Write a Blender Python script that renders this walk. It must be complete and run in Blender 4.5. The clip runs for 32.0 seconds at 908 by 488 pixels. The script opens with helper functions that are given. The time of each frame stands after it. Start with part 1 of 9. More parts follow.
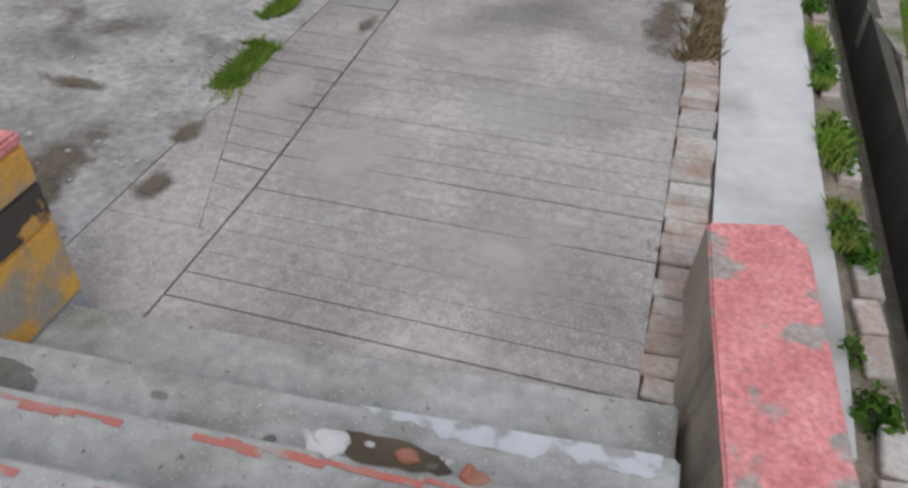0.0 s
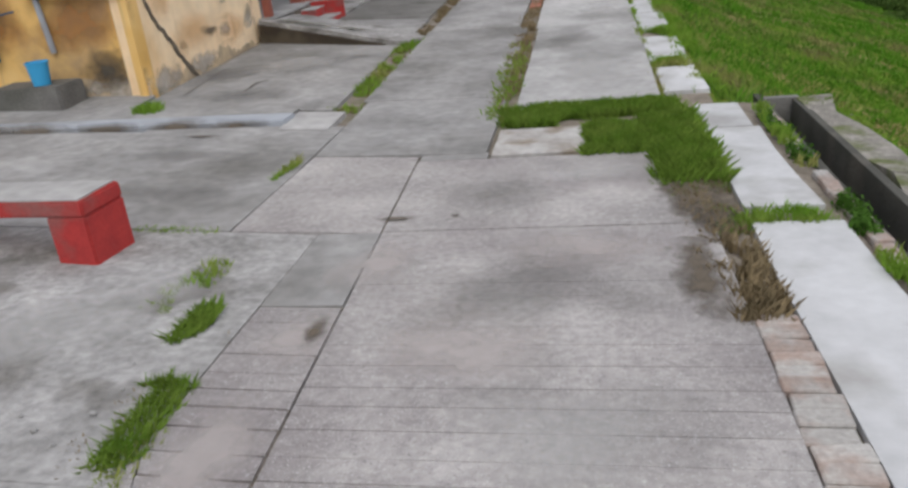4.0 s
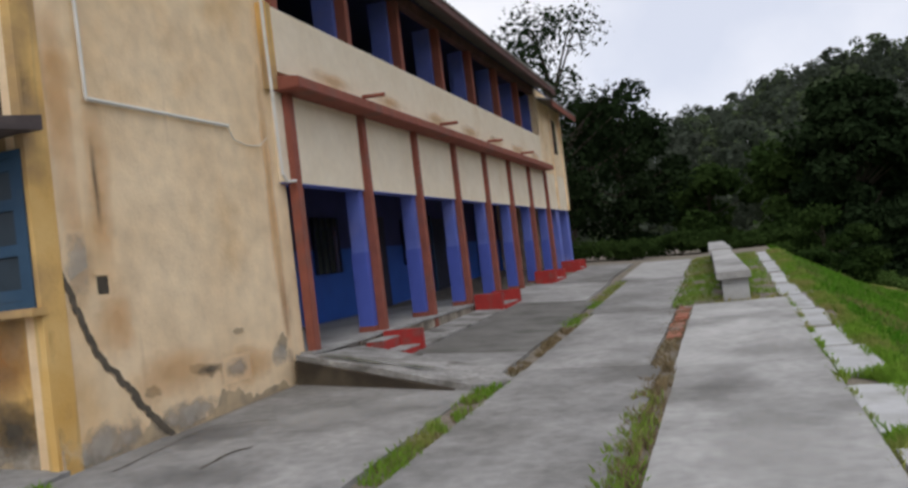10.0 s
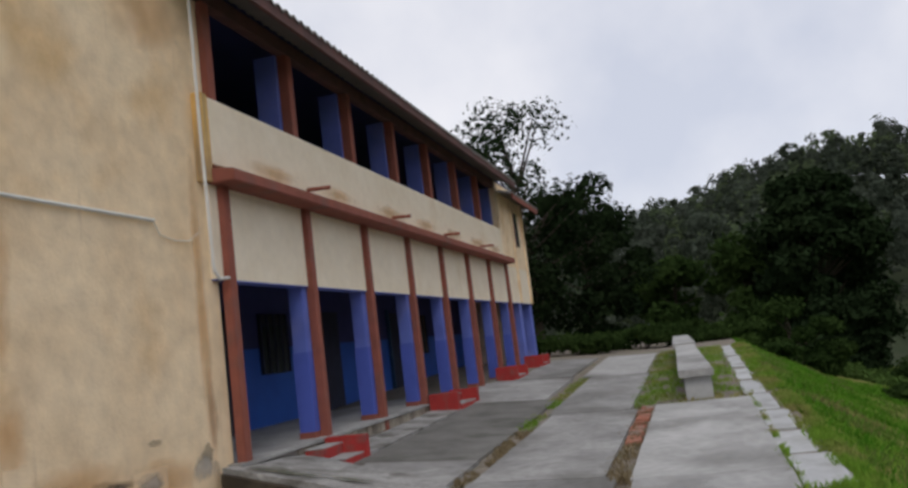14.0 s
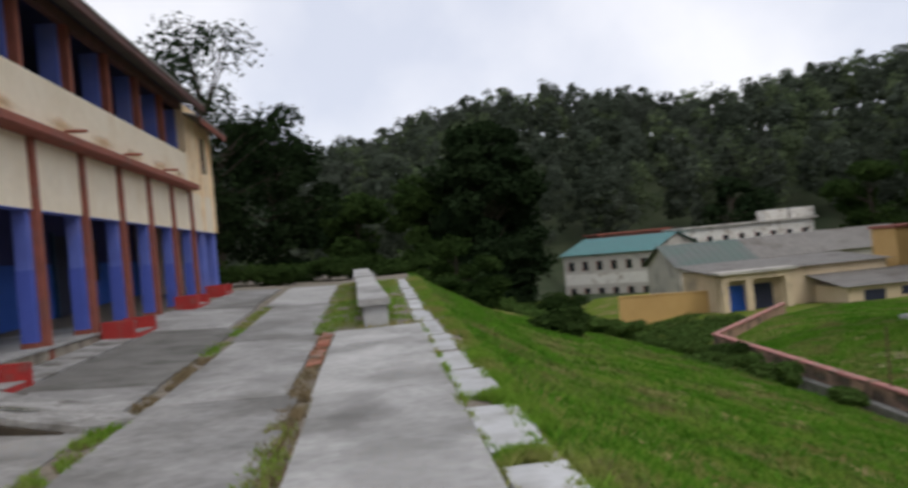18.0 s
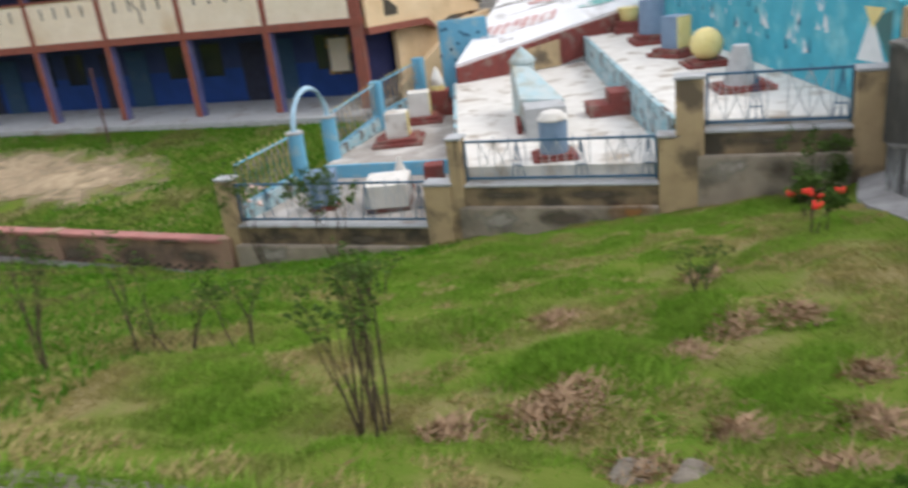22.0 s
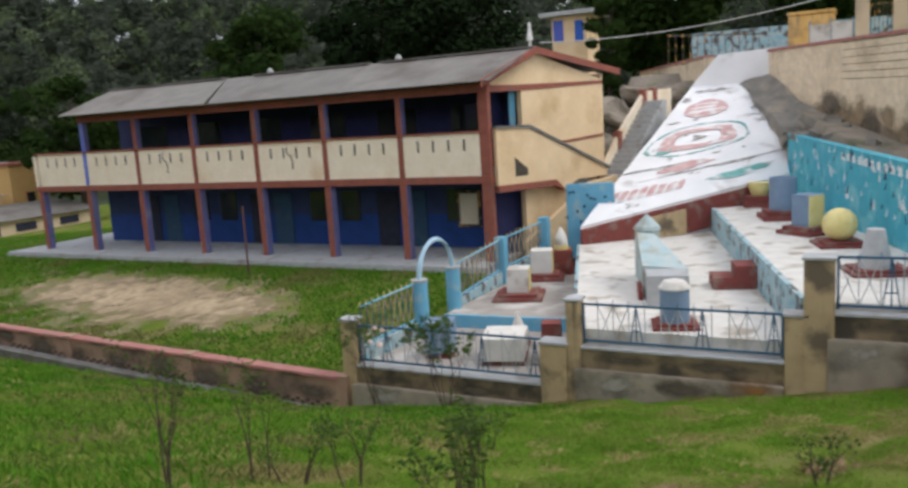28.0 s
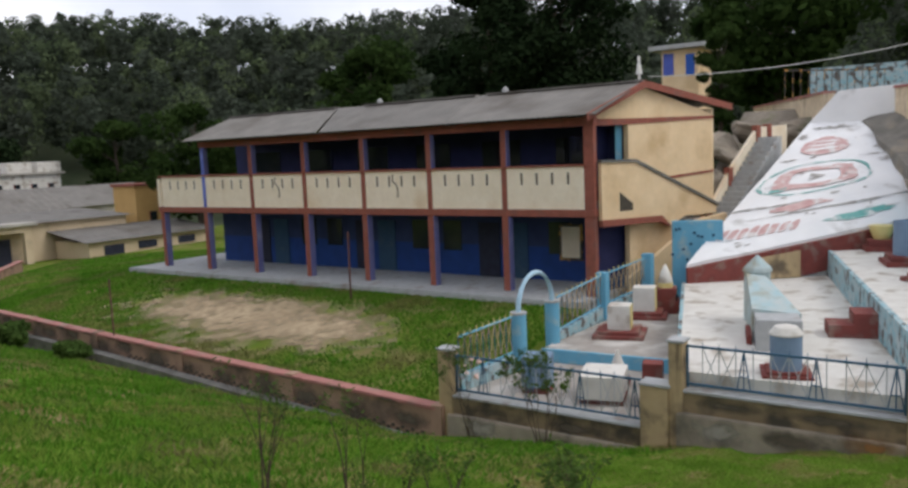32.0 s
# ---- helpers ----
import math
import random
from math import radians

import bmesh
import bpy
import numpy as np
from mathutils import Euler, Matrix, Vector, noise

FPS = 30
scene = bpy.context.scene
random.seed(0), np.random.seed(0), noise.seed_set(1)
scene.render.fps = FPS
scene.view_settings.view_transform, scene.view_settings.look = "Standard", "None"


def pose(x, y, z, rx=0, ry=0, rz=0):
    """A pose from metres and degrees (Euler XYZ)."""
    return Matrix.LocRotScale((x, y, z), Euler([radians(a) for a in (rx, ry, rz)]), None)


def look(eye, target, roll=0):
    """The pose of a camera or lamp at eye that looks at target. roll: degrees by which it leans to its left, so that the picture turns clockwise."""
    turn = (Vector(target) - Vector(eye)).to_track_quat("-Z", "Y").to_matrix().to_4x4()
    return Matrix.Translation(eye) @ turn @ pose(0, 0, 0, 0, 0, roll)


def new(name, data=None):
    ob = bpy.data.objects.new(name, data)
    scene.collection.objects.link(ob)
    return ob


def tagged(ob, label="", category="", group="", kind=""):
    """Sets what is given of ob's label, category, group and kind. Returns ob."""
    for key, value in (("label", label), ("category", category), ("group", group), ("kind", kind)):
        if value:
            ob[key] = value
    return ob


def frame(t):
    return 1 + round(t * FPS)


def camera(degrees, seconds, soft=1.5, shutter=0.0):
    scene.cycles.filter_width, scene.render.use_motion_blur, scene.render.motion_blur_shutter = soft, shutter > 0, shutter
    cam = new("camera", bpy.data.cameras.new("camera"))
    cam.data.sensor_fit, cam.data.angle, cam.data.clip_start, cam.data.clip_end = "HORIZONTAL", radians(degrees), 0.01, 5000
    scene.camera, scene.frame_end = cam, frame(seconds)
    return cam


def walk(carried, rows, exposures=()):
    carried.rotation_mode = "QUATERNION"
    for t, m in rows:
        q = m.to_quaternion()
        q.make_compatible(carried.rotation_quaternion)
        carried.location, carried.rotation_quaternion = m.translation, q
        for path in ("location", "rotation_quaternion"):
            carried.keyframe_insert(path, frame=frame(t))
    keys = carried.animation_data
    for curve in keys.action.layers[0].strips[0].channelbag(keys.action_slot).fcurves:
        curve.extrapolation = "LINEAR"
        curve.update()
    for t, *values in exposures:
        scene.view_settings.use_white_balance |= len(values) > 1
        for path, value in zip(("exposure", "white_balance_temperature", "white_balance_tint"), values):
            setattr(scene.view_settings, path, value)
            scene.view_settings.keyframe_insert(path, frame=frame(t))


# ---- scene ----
cam = camera(59.3, 32.0, 2.8, 0.5)
PATH = [
    (0, (0.367, -0.281, 2.357), (-0.069, 1.192, 1.075), -0.4),
    (0.5, (0.262, -0.186, 2.359), (-0.175, 1.292, 1.084), -1.4),
    (1, (0.211, -0.039, 2.34), (-0.225, 1.446, 1.073), -2.9),
    (1.5, (0.172, 0.167, 2.351), (-0.258, 1.686, 1.124), -4.5),
    (2, (0.124, 0.286, 2.334), (-0.316, 1.874, 1.201), -4.6),
    (2.5, (0.047, 0.484, 2.316), (-0.314, 2.262, 1.474), -6.3),
    (4.5, (-0.276, 1.297, 1.848), (-0.618, 3.128, 1.12), -5.7),
    (5, (-0.283, 1.5, 1.833), (-0.619, 3.428, 1.419), -2.9),
    (5.5, (-0.359, 1.687, 1.732), (-0.682, 3.637, 1.427), -3.9),
    (6, (-0.414, 1.948, 1.66), (-0.722, 3.904, 1.376), -3.8),
    (6.5, (-0.422, 2.364, 1.504), (-0.692, 4.328, 1.242), -4.6),
    (7, (-0.45, 2.873, 1.487), (-0.722, 4.84, 1.253), -4.9),
    (7.5, (-0.428, 3.286, 1.473), (-0.705, 5.254, 1.253), -5.0),
    (8, (-0.41, 3.635, 1.448), (-0.77, 5.592, 1.244), -4.9),
    (8.5, (-0.43, 4.011, 1.444), (-0.912, 5.943, 1.257), -4.2),
    (9, (-0.389, 4.431, 1.459), (-0.943, 6.346, 1.289), -4.8),
    (9.5, (-0.359, 4.719, 1.463), (-1.033, 6.602, 1.413), -6.4),
    (10, (-0.315, 4.979, 1.485), (-0.965, 6.87, 1.524), -6.8),
    (10.5, (-0.211, 5.187, 1.52), (-1.068, 6.992, 1.598), -7.3),
    (11, (-0.136, 5.325, 1.522), (-1.1, 7.075, 1.626), -9.1),
    (11.5, (-0.113, 5.313, 1.553), (-1.009, 7.099, 1.65), -9.3),
    (12, (-0.139, 5.363, 1.592), (-0.828, 7.234, 1.749), -8.3),
    (12.5, (-0.129, 5.4, 1.599), (-0.726, 7.298, 1.806), -7.3),
    (13, (-0.128, 5.562, 1.579), (-0.711, 7.46, 1.822), -6.7),
    (13.5, (-0.131, 5.56, 1.569), (-0.695, 7.46, 1.84), -6.6),
    (15.5, (-0.316, 5.531, 1.511), (-0.846, 7.454, 1.653), -8.6),
    (16, (-0.199, 5.55, 1.498), (-0.748, 7.469, 1.625), -8.7),
    (16.5, (-0.217, 5.531, 1.487), (-0.668, 7.478, 1.581), -8.8),
    (17, (-0.202, 5.505, 1.465), (-0.376, 7.498, 1.496), -8.3),
    (17.5, (-0.227, 5.314, 1.488), (-0.243, 7.314, 1.5), -6.6),
    (18, (-0.208, 5.21, 1.501), (-0.012, 7.2, 1.508), -5.4),
    (18.5, (-0.152, 5.138, 1.516), (0.374, 7.067, 1.508), -4.0),
    (19, (-0.109, 5.045, 1.52), (0.778, 6.838, 1.476), -2.0),
    (19.5, (0.307, 5.021, 1.478), (1.51, 6.612, 1.335), -1.6),
    (20, (0.266, 4.902, 1.376), (1.796, 6.169, 1.149), -1.4),
    (20.5, (0.268, 4.848, 1.316), (1.97, 5.832, 0.949), -2.4),
    (21, (0.279, 4.771, 1.33), (1.959, 5.689, 0.753), -4.8),
    (21.5, (0.389, 4.626, 1.328), (2.093, 5.45, 0.682), -5.2),
    (22, (0.54, 4.511, 1.273), (2.3, 5.147, 0.569), -6.7),
    (22.5, (0.591, 4.381, 1.254), (2.4, 4.788, 0.503), -5.6),
    (23, (0.62, 4.325, 1.24), (2.439, 4.639, 0.469), -5.8),
    (23.5, (0.642, 4.349, 1.222), (2.456, 4.647, 0.434), -5.7),
    (24, (0.649, 4.363, 1.241), (2.473, 4.684, 0.484), -4.5),
    (24.5, (0.507, 4.508, 1.276), (2.384, 4.911, 0.715), -2.7),
    (26.5, (0.44, 4.387, 1.366), (2.323, 4.927, 0.962), -2.2),
    (27, (0.373, 4.391, 1.392), (2.243, 4.995, 1.021), -2.4),
    (27.5, (0.319, 4.373, 1.415), (2.126, 5.162, 1.077), -3.3),
    (28, (0.306, 4.425, 1.407), (2.058, 5.336, 1.092), -3.6),
    (28.5, (0.381, 4.554, 1.377), (2.095, 5.538, 1.076), -3.6),
    (29, (0.384, 4.565, 1.372), (2.074, 5.595, 1.081), -3.4),
    (29.5, (0.381, 4.546, 1.391), (2.054, 5.604, 1.104), -3.2),
    (30, (0.373, 4.547, 1.392), (2.029, 5.632, 1.108), -3.0),
    (30.5, (0.361, 4.562, 1.412), (2.002, 5.672, 1.135), -2.8),
    (31, (0.295, 4.498, 1.405), (1.928, 5.624, 1.143), -2.7),
    (31.5, (0.335, 4.519, 1.424), (1.97, 5.645, 1.179), -2.5),
    (32, (0.319, 4.463, 1.451), (1.955, 5.59, 1.223), -2.4),
]
EXPOSURES = [(0, 0.25), (2.5, 0.2), (4.5, 0.45), (5.5, 0.4), (7, 0.15), (9, 0.25), (10, 0.1), (11.0, 0.2), (13, -0.15), (16, 0.1), (17, 0.1), (19, 0.15), (20, 0.4), (21, 0.65), (22, 0.75), (24, 0.8), (24.5, 0.7), (26.5, 0.65), (28, 0.5), (30, 0.35), (32, 0.25)]
walk(cam, [(t, look(eye, target, roll)) for t, eye, target, roll in PATH], EXPOSURES)

# ---- world and light: overcast afternoon sky ----
SKY_STRENGTH, SUN_STRENGTH = 0.11, 0.9
world = bpy.data.worlds.new("sky")
scene.world = world
world.use_nodes = True
wn, wl = world.node_tree.nodes, world.node_tree.links
wn.clear()
sky = wn.new("ShaderNodeTexSky")
sky.sky_type, sky.sun_disc = "NISHITA", False
sky.sun_elevation, sky.sun_rotation = radians(48), radians(200)
sky.dust_density, sky.air_density, sky.altitude = 3.0, 1.0, 1500
cloud = wn.new("ShaderNodeRGB")
cloud.outputs[0].default_value = (8.9, 8.85, 9.3, 1)
thin = wn.new("ShaderNodeRGB")
thin.outputs[0].default_value = (6.35, 6.65, 7.7, 1)
wnoise = wn.new("ShaderNodeTexNoise")
wnoise.inputs["Scale"].default_value, wnoise.inputs["Detail"].default_value = 2.6, 6
wramp = wn.new("ShaderNodeValToRGB")
wramp.color_ramp.elements[0].position, wramp.color_ramp.elements[1].position = 0.38, 0.62
wmix = wn.new("ShaderNodeMixRGB")
wl.new(wnoise.outputs["Fac"], wramp.inputs["Fac"])
wl.new(wramp.outputs["Color"], wmix.inputs["Fac"])
wl.new(thin.outputs[0], wmix.inputs["Color1"])
wl.new(cloud.outputs[0], wmix.inputs["Color2"])
wmix2 = wn.new("ShaderNodeMixRGB")
wmix2.inputs["Fac"].default_value = 0.9
wl.new(sky.outputs[0], wmix2.inputs["Color1"])
wl.new(wmix.outputs[0], wmix2.inputs["Color2"])
wbg = wn.new("ShaderNodeBackground")
wbg.inputs["Strength"].default_value = SKY_STRENGTH
wl.new(wmix2.outputs[0], wbg.inputs["Color"])
wout = wn.new("ShaderNodeOutputWorld")
wl.new(wbg.outputs[0], wout.inputs["Surface"])
sun = new("sun", bpy.data.lights.new("sun", "SUN"))
sun.data.energy, sun.data.angle, sun.data.color = SUN_STRENGTH, radians(25), (1.0, 0.96, 0.9)
sun.matrix_world = look((0, 0, 40), (-14, 36, -4))


# ---- helpers ----
def part(name, bm, material, parent=None, label="", bevel=0.0, smooth=False):
    """Links a bmesh as one mesh object; under a parent, as its part, in world coordinates."""
    if bevel:
        bmesh.ops.bevel(bm, geom=[e for e in bm.edges], offset=bevel, segments=2, affect="EDGES", clamp_overlap=True)
    me = bpy.data.meshes.new(name)
    bm.to_mesh(me)
    bm.free()
    return link(name, me, material, parent, label, smooth)


def link(name, me, material, parent=None, label="", smooth=False):
    if not me.materials:
        for m in material if isinstance(material, (list, tuple)) else [material]:
            me.materials.append(m)
    if smooth:
        me.shade_smooth()
    ob = new(name, me)
    if parent is not None:
        ob.parent = parent
        ob.matrix_parent_inverse = Matrix.Translation(-parent.location)
    if label:
        ob["label"] = label
    return ob


def thing(name, at, label, category, group="", kind=""):
    ob = new(name)
    ob.location = at
    return tagged(ob, label, category, group, kind)


def box(bm, x0, x1, y0, y1, z0, z1, m=None):
    t = Matrix.Translation(((x0 + x1) / 2, (y0 + y1) / 2, (z0 + z1) / 2)) @ Matrix.Diagonal((x1 - x0, y1 - y0, z1 - z0, 1))
    bmesh.ops.create_cube(bm, size=1, matrix=(m @ t) if m is not None else t)
    return bm


def bx(name, x0, x1, y0, y1, z0, z1, material, parent=None, label="", bevel=0.0, m=None):
    return part(name, box(bmesh.new(), x0, x1, y0, y1, z0, z1, m), material, parent, label, bevel)


def rod(bm, a, b, r, r2=None, n=8):
    a, b = Vector(a), Vector(b)
    q = (b - a).to_track_quat("Z", "Y").to_matrix().to_4x4()
    m = Matrix.Translation((a + b) / 2) @ q
    bmesh.ops.create_cone(bm, cap_ends=True, segments=n, radius1=r, radius2=r if r2 is None else r2, depth=(b - a).length, matrix=m)
    return bm


def prism(bm, pts, z0, z1):
    """An upright prism over a plan of (x, y) points; z0, z1 numbers or lists."""
    n = len(pts)
    lo = z0 if isinstance(z0, (list, tuple)) else [z0] * n
    hi = z1 if isinstance(z1, (list, tuple)) else [z1] * n
    a = [bm.verts.new((x, y, z)) for (x, y), z in zip(pts, lo)]
    b = [bm.verts.new((x, y, z)) for (x, y), z in zip(pts, hi)]
    bm.faces.new(list(reversed(a)))
    bm.faces.new(b)
    for i in range(n):
        j = (i + 1) % n
        bm.faces.new((a[i], a[j], b[j], b[i]))
    bmesh.ops.recalc_face_normals(bm, faces=bm.faces[:])
    return bm


def tube(bm, pts, r, n=8):
    """One smooth tube along a line of points."""
    prev = None
    for i, p in enumerate(pts):
        d = (Vector(pts[min(i + 1, len(pts) - 1)]) - Vector(pts[max(i - 1, 0)])).normalized()
        q = d.to_track_quat("Z", "Y").to_matrix()
        ring = [bm.verts.new(Vector(p) + q @ Vector((r * math.cos(6.2832 * j / n), r * math.sin(6.2832 * j / n), 0))) for j in range(n)]
        if prev:
            for j in range(n):
                bm.faces.new((prev[j], prev[(j + 1) % n], ring[(j + 1) % n], ring[j]))
        prev = ring
    bmesh.ops.recalc_face_normals(bm, faces=bm.faces[:])
    return bm


def wallprism(bm, p, q, zb0, zb1, zt0, zt1, thick):
    """A straight wall from p to q (plan), with its bottom and top heights at both ends."""
    p, q = Vector(p), Vector(q)
    d = (q - p).normalized()
    n = Vector((-d.y, d.x)) * thick / 2
    return prism(bm, [tuple(p - n), tuple(q - n), tuple(q + n), tuple(p + n)], [zb0, zb1, zb1, zb0], [zt0, zt1, zt1, zt0])


def raw(name, verts, faces, material, parent=None, label="", index=None, smooth=False):
    me = bpy.data.meshes.new(name)
    me.from_pydata(verts, [], faces)
    ob = link(name, me, material, parent, label, smooth)
    if index is not None:
        me.polygons.foreach_set("material_index", np.asarray(index, dtype=np.int32))
    me.update()
    return ob


rng = np.random.default_rng(7)


def step(x, a, b):
    u = min(1.0, max(0.0, (x - a) / (b - a)))
    return u * u * (3 - 2 * u)


# ---- materials ----
def mat(name, c1, c2, scale=5.0, rough=0.85, bump=0.25, bscale=60.0, stain=None, sscale=0.7, lo=0.5, hi=0.7, rand=0.0, metal=0.0, island=False, streak=None, spec=0.3, grain=0.0, gscale=40.0, speck=None):
    """Two-tone noise paint with larger stains, fine bump, and streaks that run down."""
    m = bpy.data.materials.new(name)
    m.use_nodes = True
    n, l = m.node_tree.nodes, m.node_tree.links
    b = n["Principled BSDF"]
    b.inputs["Roughness"].default_value, b.inputs["Metallic"].default_value = rough, metal
    b.inputs["Specular IOR Level"].default_value = spec
    geo = n.new("ShaderNodeNewGeometry")

    def noise_fac(s, detail=6.0, vec=None, r=None):
        t = n.new("ShaderNodeTexNoise")
        t.inputs["Scale"].default_value, t.inputs["Detail"].default_value = s, detail
        l.new(vec or geo.outputs["Position"], t.inputs["Vector"])
        if r is None:
            return t.outputs["Fac"]
        ramp = n.new("ShaderNodeMapRange")
        ramp.inputs["From Min"].default_value, ramp.inputs["From Max"].default_value = r
        l.new(t.outputs["Fac"], ramp.inputs["Value"])
        return ramp.outputs["Result"]

    def mix(fac, a, c):
        x = n.new("ShaderNodeMixRGB")
        for src, s in ((fac, "Fac"), (a, "Color1"), (c, "Color2")):
            if isinstance(src, (tuple, float, int)):
                x.inputs[s].default_value = (*src, 1) if isinstance(src, tuple) else src
            else:
                l.new(src, x.inputs[s])
        return x.outputs["Color"]

    col = mix(noise_fac(scale, 8.0, None, (0.3, 0.7)), tuple(c1), tuple(c2))
    if stain:
        col = mix(noise_fac(sscale, 7.0, None, (lo, hi)), col, tuple(stain))
    if streak:
        mp = n.new("ShaderNodeMapping")
        mp.inputs["Scale"].default_value = (5.0, 5.0, 0.35)
        l.new(geo.outputs["Position"], mp.inputs["Vector"])
        col = mix(noise_fac(streak[1], 6.0, mp.outputs["Vector"], (streak[2], streak[2] + 0.16)), col, tuple(streak[0]))
    if grain:
        gm = n.new("ShaderNodeMapRange")
        gm.inputs["From Min"].default_value, gm.inputs["From Max"].default_value = 0.25, 0.75
        gm.inputs["To Min"].default_value, gm.inputs["To Max"].default_value = 1 - grain, 1 + grain
        l.new(noise_fac(gscale, 4.0), gm.inputs["Value"])
        gs = n.new("ShaderNodeVectorMath")
        gs.operation = "SCALE"
        l.new(col, gs.inputs[0])
        l.new(gm.outputs["Result"], gs.inputs["Scale"])
        col = gs.outputs["Vector"]
    if speck:
        for s, c, r in speck:
            col = mix(noise_fac(s, 3.0, None, r), col, tuple(c))
    if rand:
        if island:
            src = geo.outputs["Random Per Island"]
        else:
            src = n.new("ShaderNodeObjectInfo").outputs["Random"]
        mr = n.new("ShaderNodeMapRange")
        mr.inputs["To Min"].default_value, mr.inputs["To Max"].default_value = 1 - rand, 1 + rand
        l.new(src, mr.inputs["Value"])
        mul = n.new("ShaderNodeVectorMath")
        mul.operation = "SCALE"
        l.new(col, mul.inputs[0])
        l.new(mr.outputs["Result"], mul.inputs["Scale"])
        col = mul.outputs["Vector"]
    l.new(col, b.inputs["Base Color"])
    if bump:
        bp = n.new("ShaderNodeBump")
        bp.inputs["Strength"].default_value, bp.inputs["Distance"].default_value = bump, 0.02
        l.new(noise_fac(bscale, 5.0), bp.inputs["Height"])
        l.new(bp.outputs["Normal"], b.inputs["Normal"])
    return m


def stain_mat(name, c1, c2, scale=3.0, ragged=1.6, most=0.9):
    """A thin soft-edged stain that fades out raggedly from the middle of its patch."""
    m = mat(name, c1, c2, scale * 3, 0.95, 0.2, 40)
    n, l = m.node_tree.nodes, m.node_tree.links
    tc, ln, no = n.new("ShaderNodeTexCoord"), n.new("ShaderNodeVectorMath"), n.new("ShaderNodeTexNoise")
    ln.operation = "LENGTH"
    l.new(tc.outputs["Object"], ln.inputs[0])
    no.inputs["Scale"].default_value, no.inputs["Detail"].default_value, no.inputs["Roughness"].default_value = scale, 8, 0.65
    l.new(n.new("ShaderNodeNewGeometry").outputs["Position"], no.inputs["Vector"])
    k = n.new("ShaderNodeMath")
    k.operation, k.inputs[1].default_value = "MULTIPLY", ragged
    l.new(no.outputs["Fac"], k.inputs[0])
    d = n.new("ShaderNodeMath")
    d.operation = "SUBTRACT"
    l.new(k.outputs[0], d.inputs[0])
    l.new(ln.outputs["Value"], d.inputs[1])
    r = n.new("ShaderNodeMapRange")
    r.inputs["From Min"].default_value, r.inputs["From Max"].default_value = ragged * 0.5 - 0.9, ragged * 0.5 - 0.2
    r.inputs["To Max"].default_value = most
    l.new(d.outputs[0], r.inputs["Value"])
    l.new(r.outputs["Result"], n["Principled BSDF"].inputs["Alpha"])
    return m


def stain(name, parent, at, u, v, material, label=""):
    """One flat soft stain; u and v are its half axes."""
    me = bpy.data.meshes.get("stain " + material.name)
    if me is None:
        me = bpy.data.meshes.new("stain " + material.name)
        me.from_pydata([(-1, -1, 0), (1, -1, 0), (1, 1, 0), (-1, 1, 0)], [], [(0, 1, 2, 3)])
    ob = link(name, me, material, parent, label)
    u, v = Vector(u), Vector(v)
    m = Matrix.Identity(4)
    for i, c in enumerate((u, v, u.cross(v).normalized(), Vector(at))):
        m.col[i][:3] = c
    ob.matrix_basis = m
    return ob


def leafy(m, share=0.3):
    """Lets part of the light through a leaf."""
    n, l = m.node_tree.nodes, m.node_tree.links
    b, out = n["Principled BSDF"], n["Material Output"]
    t, x = n.new("ShaderNodeBsdfTranslucent"), n.new("ShaderNodeMixShader")
    x.inputs["Fac"].default_value = share
    l.new(b.inputs["Base Color"].links[0].from_socket, t.inputs["Color"])
    l.new(b.outputs["BSDF"], x.inputs[1])
    l.new(t.outputs["BSDF"], x.inputs[2])
    l.new(x.outputs["Shader"], out.inputs["Surface"])
    return m


M_CONC = mat("worn_concrete", (0.36, 0.353, 0.342), (0.21, 0.206, 0.198), 1.3, 0.9, 0.45, 60, (0.165, 0.16, 0.148), 0.5, 0.5, 0.68, rand=0.1, grain=0.2, gscale=9, speck=((90, (0.14, 0.137, 0.13), (0.64, 0.74)),))
M_RAMP = mat("grooved_concrete", (0.42, 0.397, 0.38), (0.265, 0.25, 0.24), 1.3, 0.9, 0.6, 110, (0.225, 0.203, 0.2), 0.7, 0.48, 0.66, grain=0.22, gscale=22, speck=((120, (0.56, 0.55, 0.53), (0.6, 0.68)), (75, (0.17, 0.155, 0.15), (0.62, 0.72))))
M_LIGHT = mat("pale_cement", (0.42, 0.413, 0.4), (0.29, 0.286, 0.274), 1.1, 0.9, 0.25, 50, (0.21, 0.206, 0.194), 0.55, 0.5, 0.7, rand=0.08, grain=0.16, gscale=9)
M_WHITE = mat("whitewashed_slab", (0.49, 0.495, 0.495), (0.4, 0.402, 0.4), 1.6, 0.85, 0.12, 40, (0.28, 0.272, 0.255), 1.4, 0.5, 0.7, rand=0.08, grain=0.07, gscale=12)
M_OLDW = mat("broken_limed_slab", (0.44, 0.43, 0.41), (0.3, 0.28, 0.255), 2.4, 0.9, 0.5, 30, (0.2, 0.165, 0.12), 2.2, 0.5, 0.64, grain=0.2, gscale=14)
M_DARKC = mat("mossy_dark_concrete", (0.13, 0.125, 0.115), (0.2, 0.195, 0.18), 2.4, 0.95, 0.4, 40, (0.065, 0.066, 0.052), 0.9, 0.48, 0.68, grain=0.2)
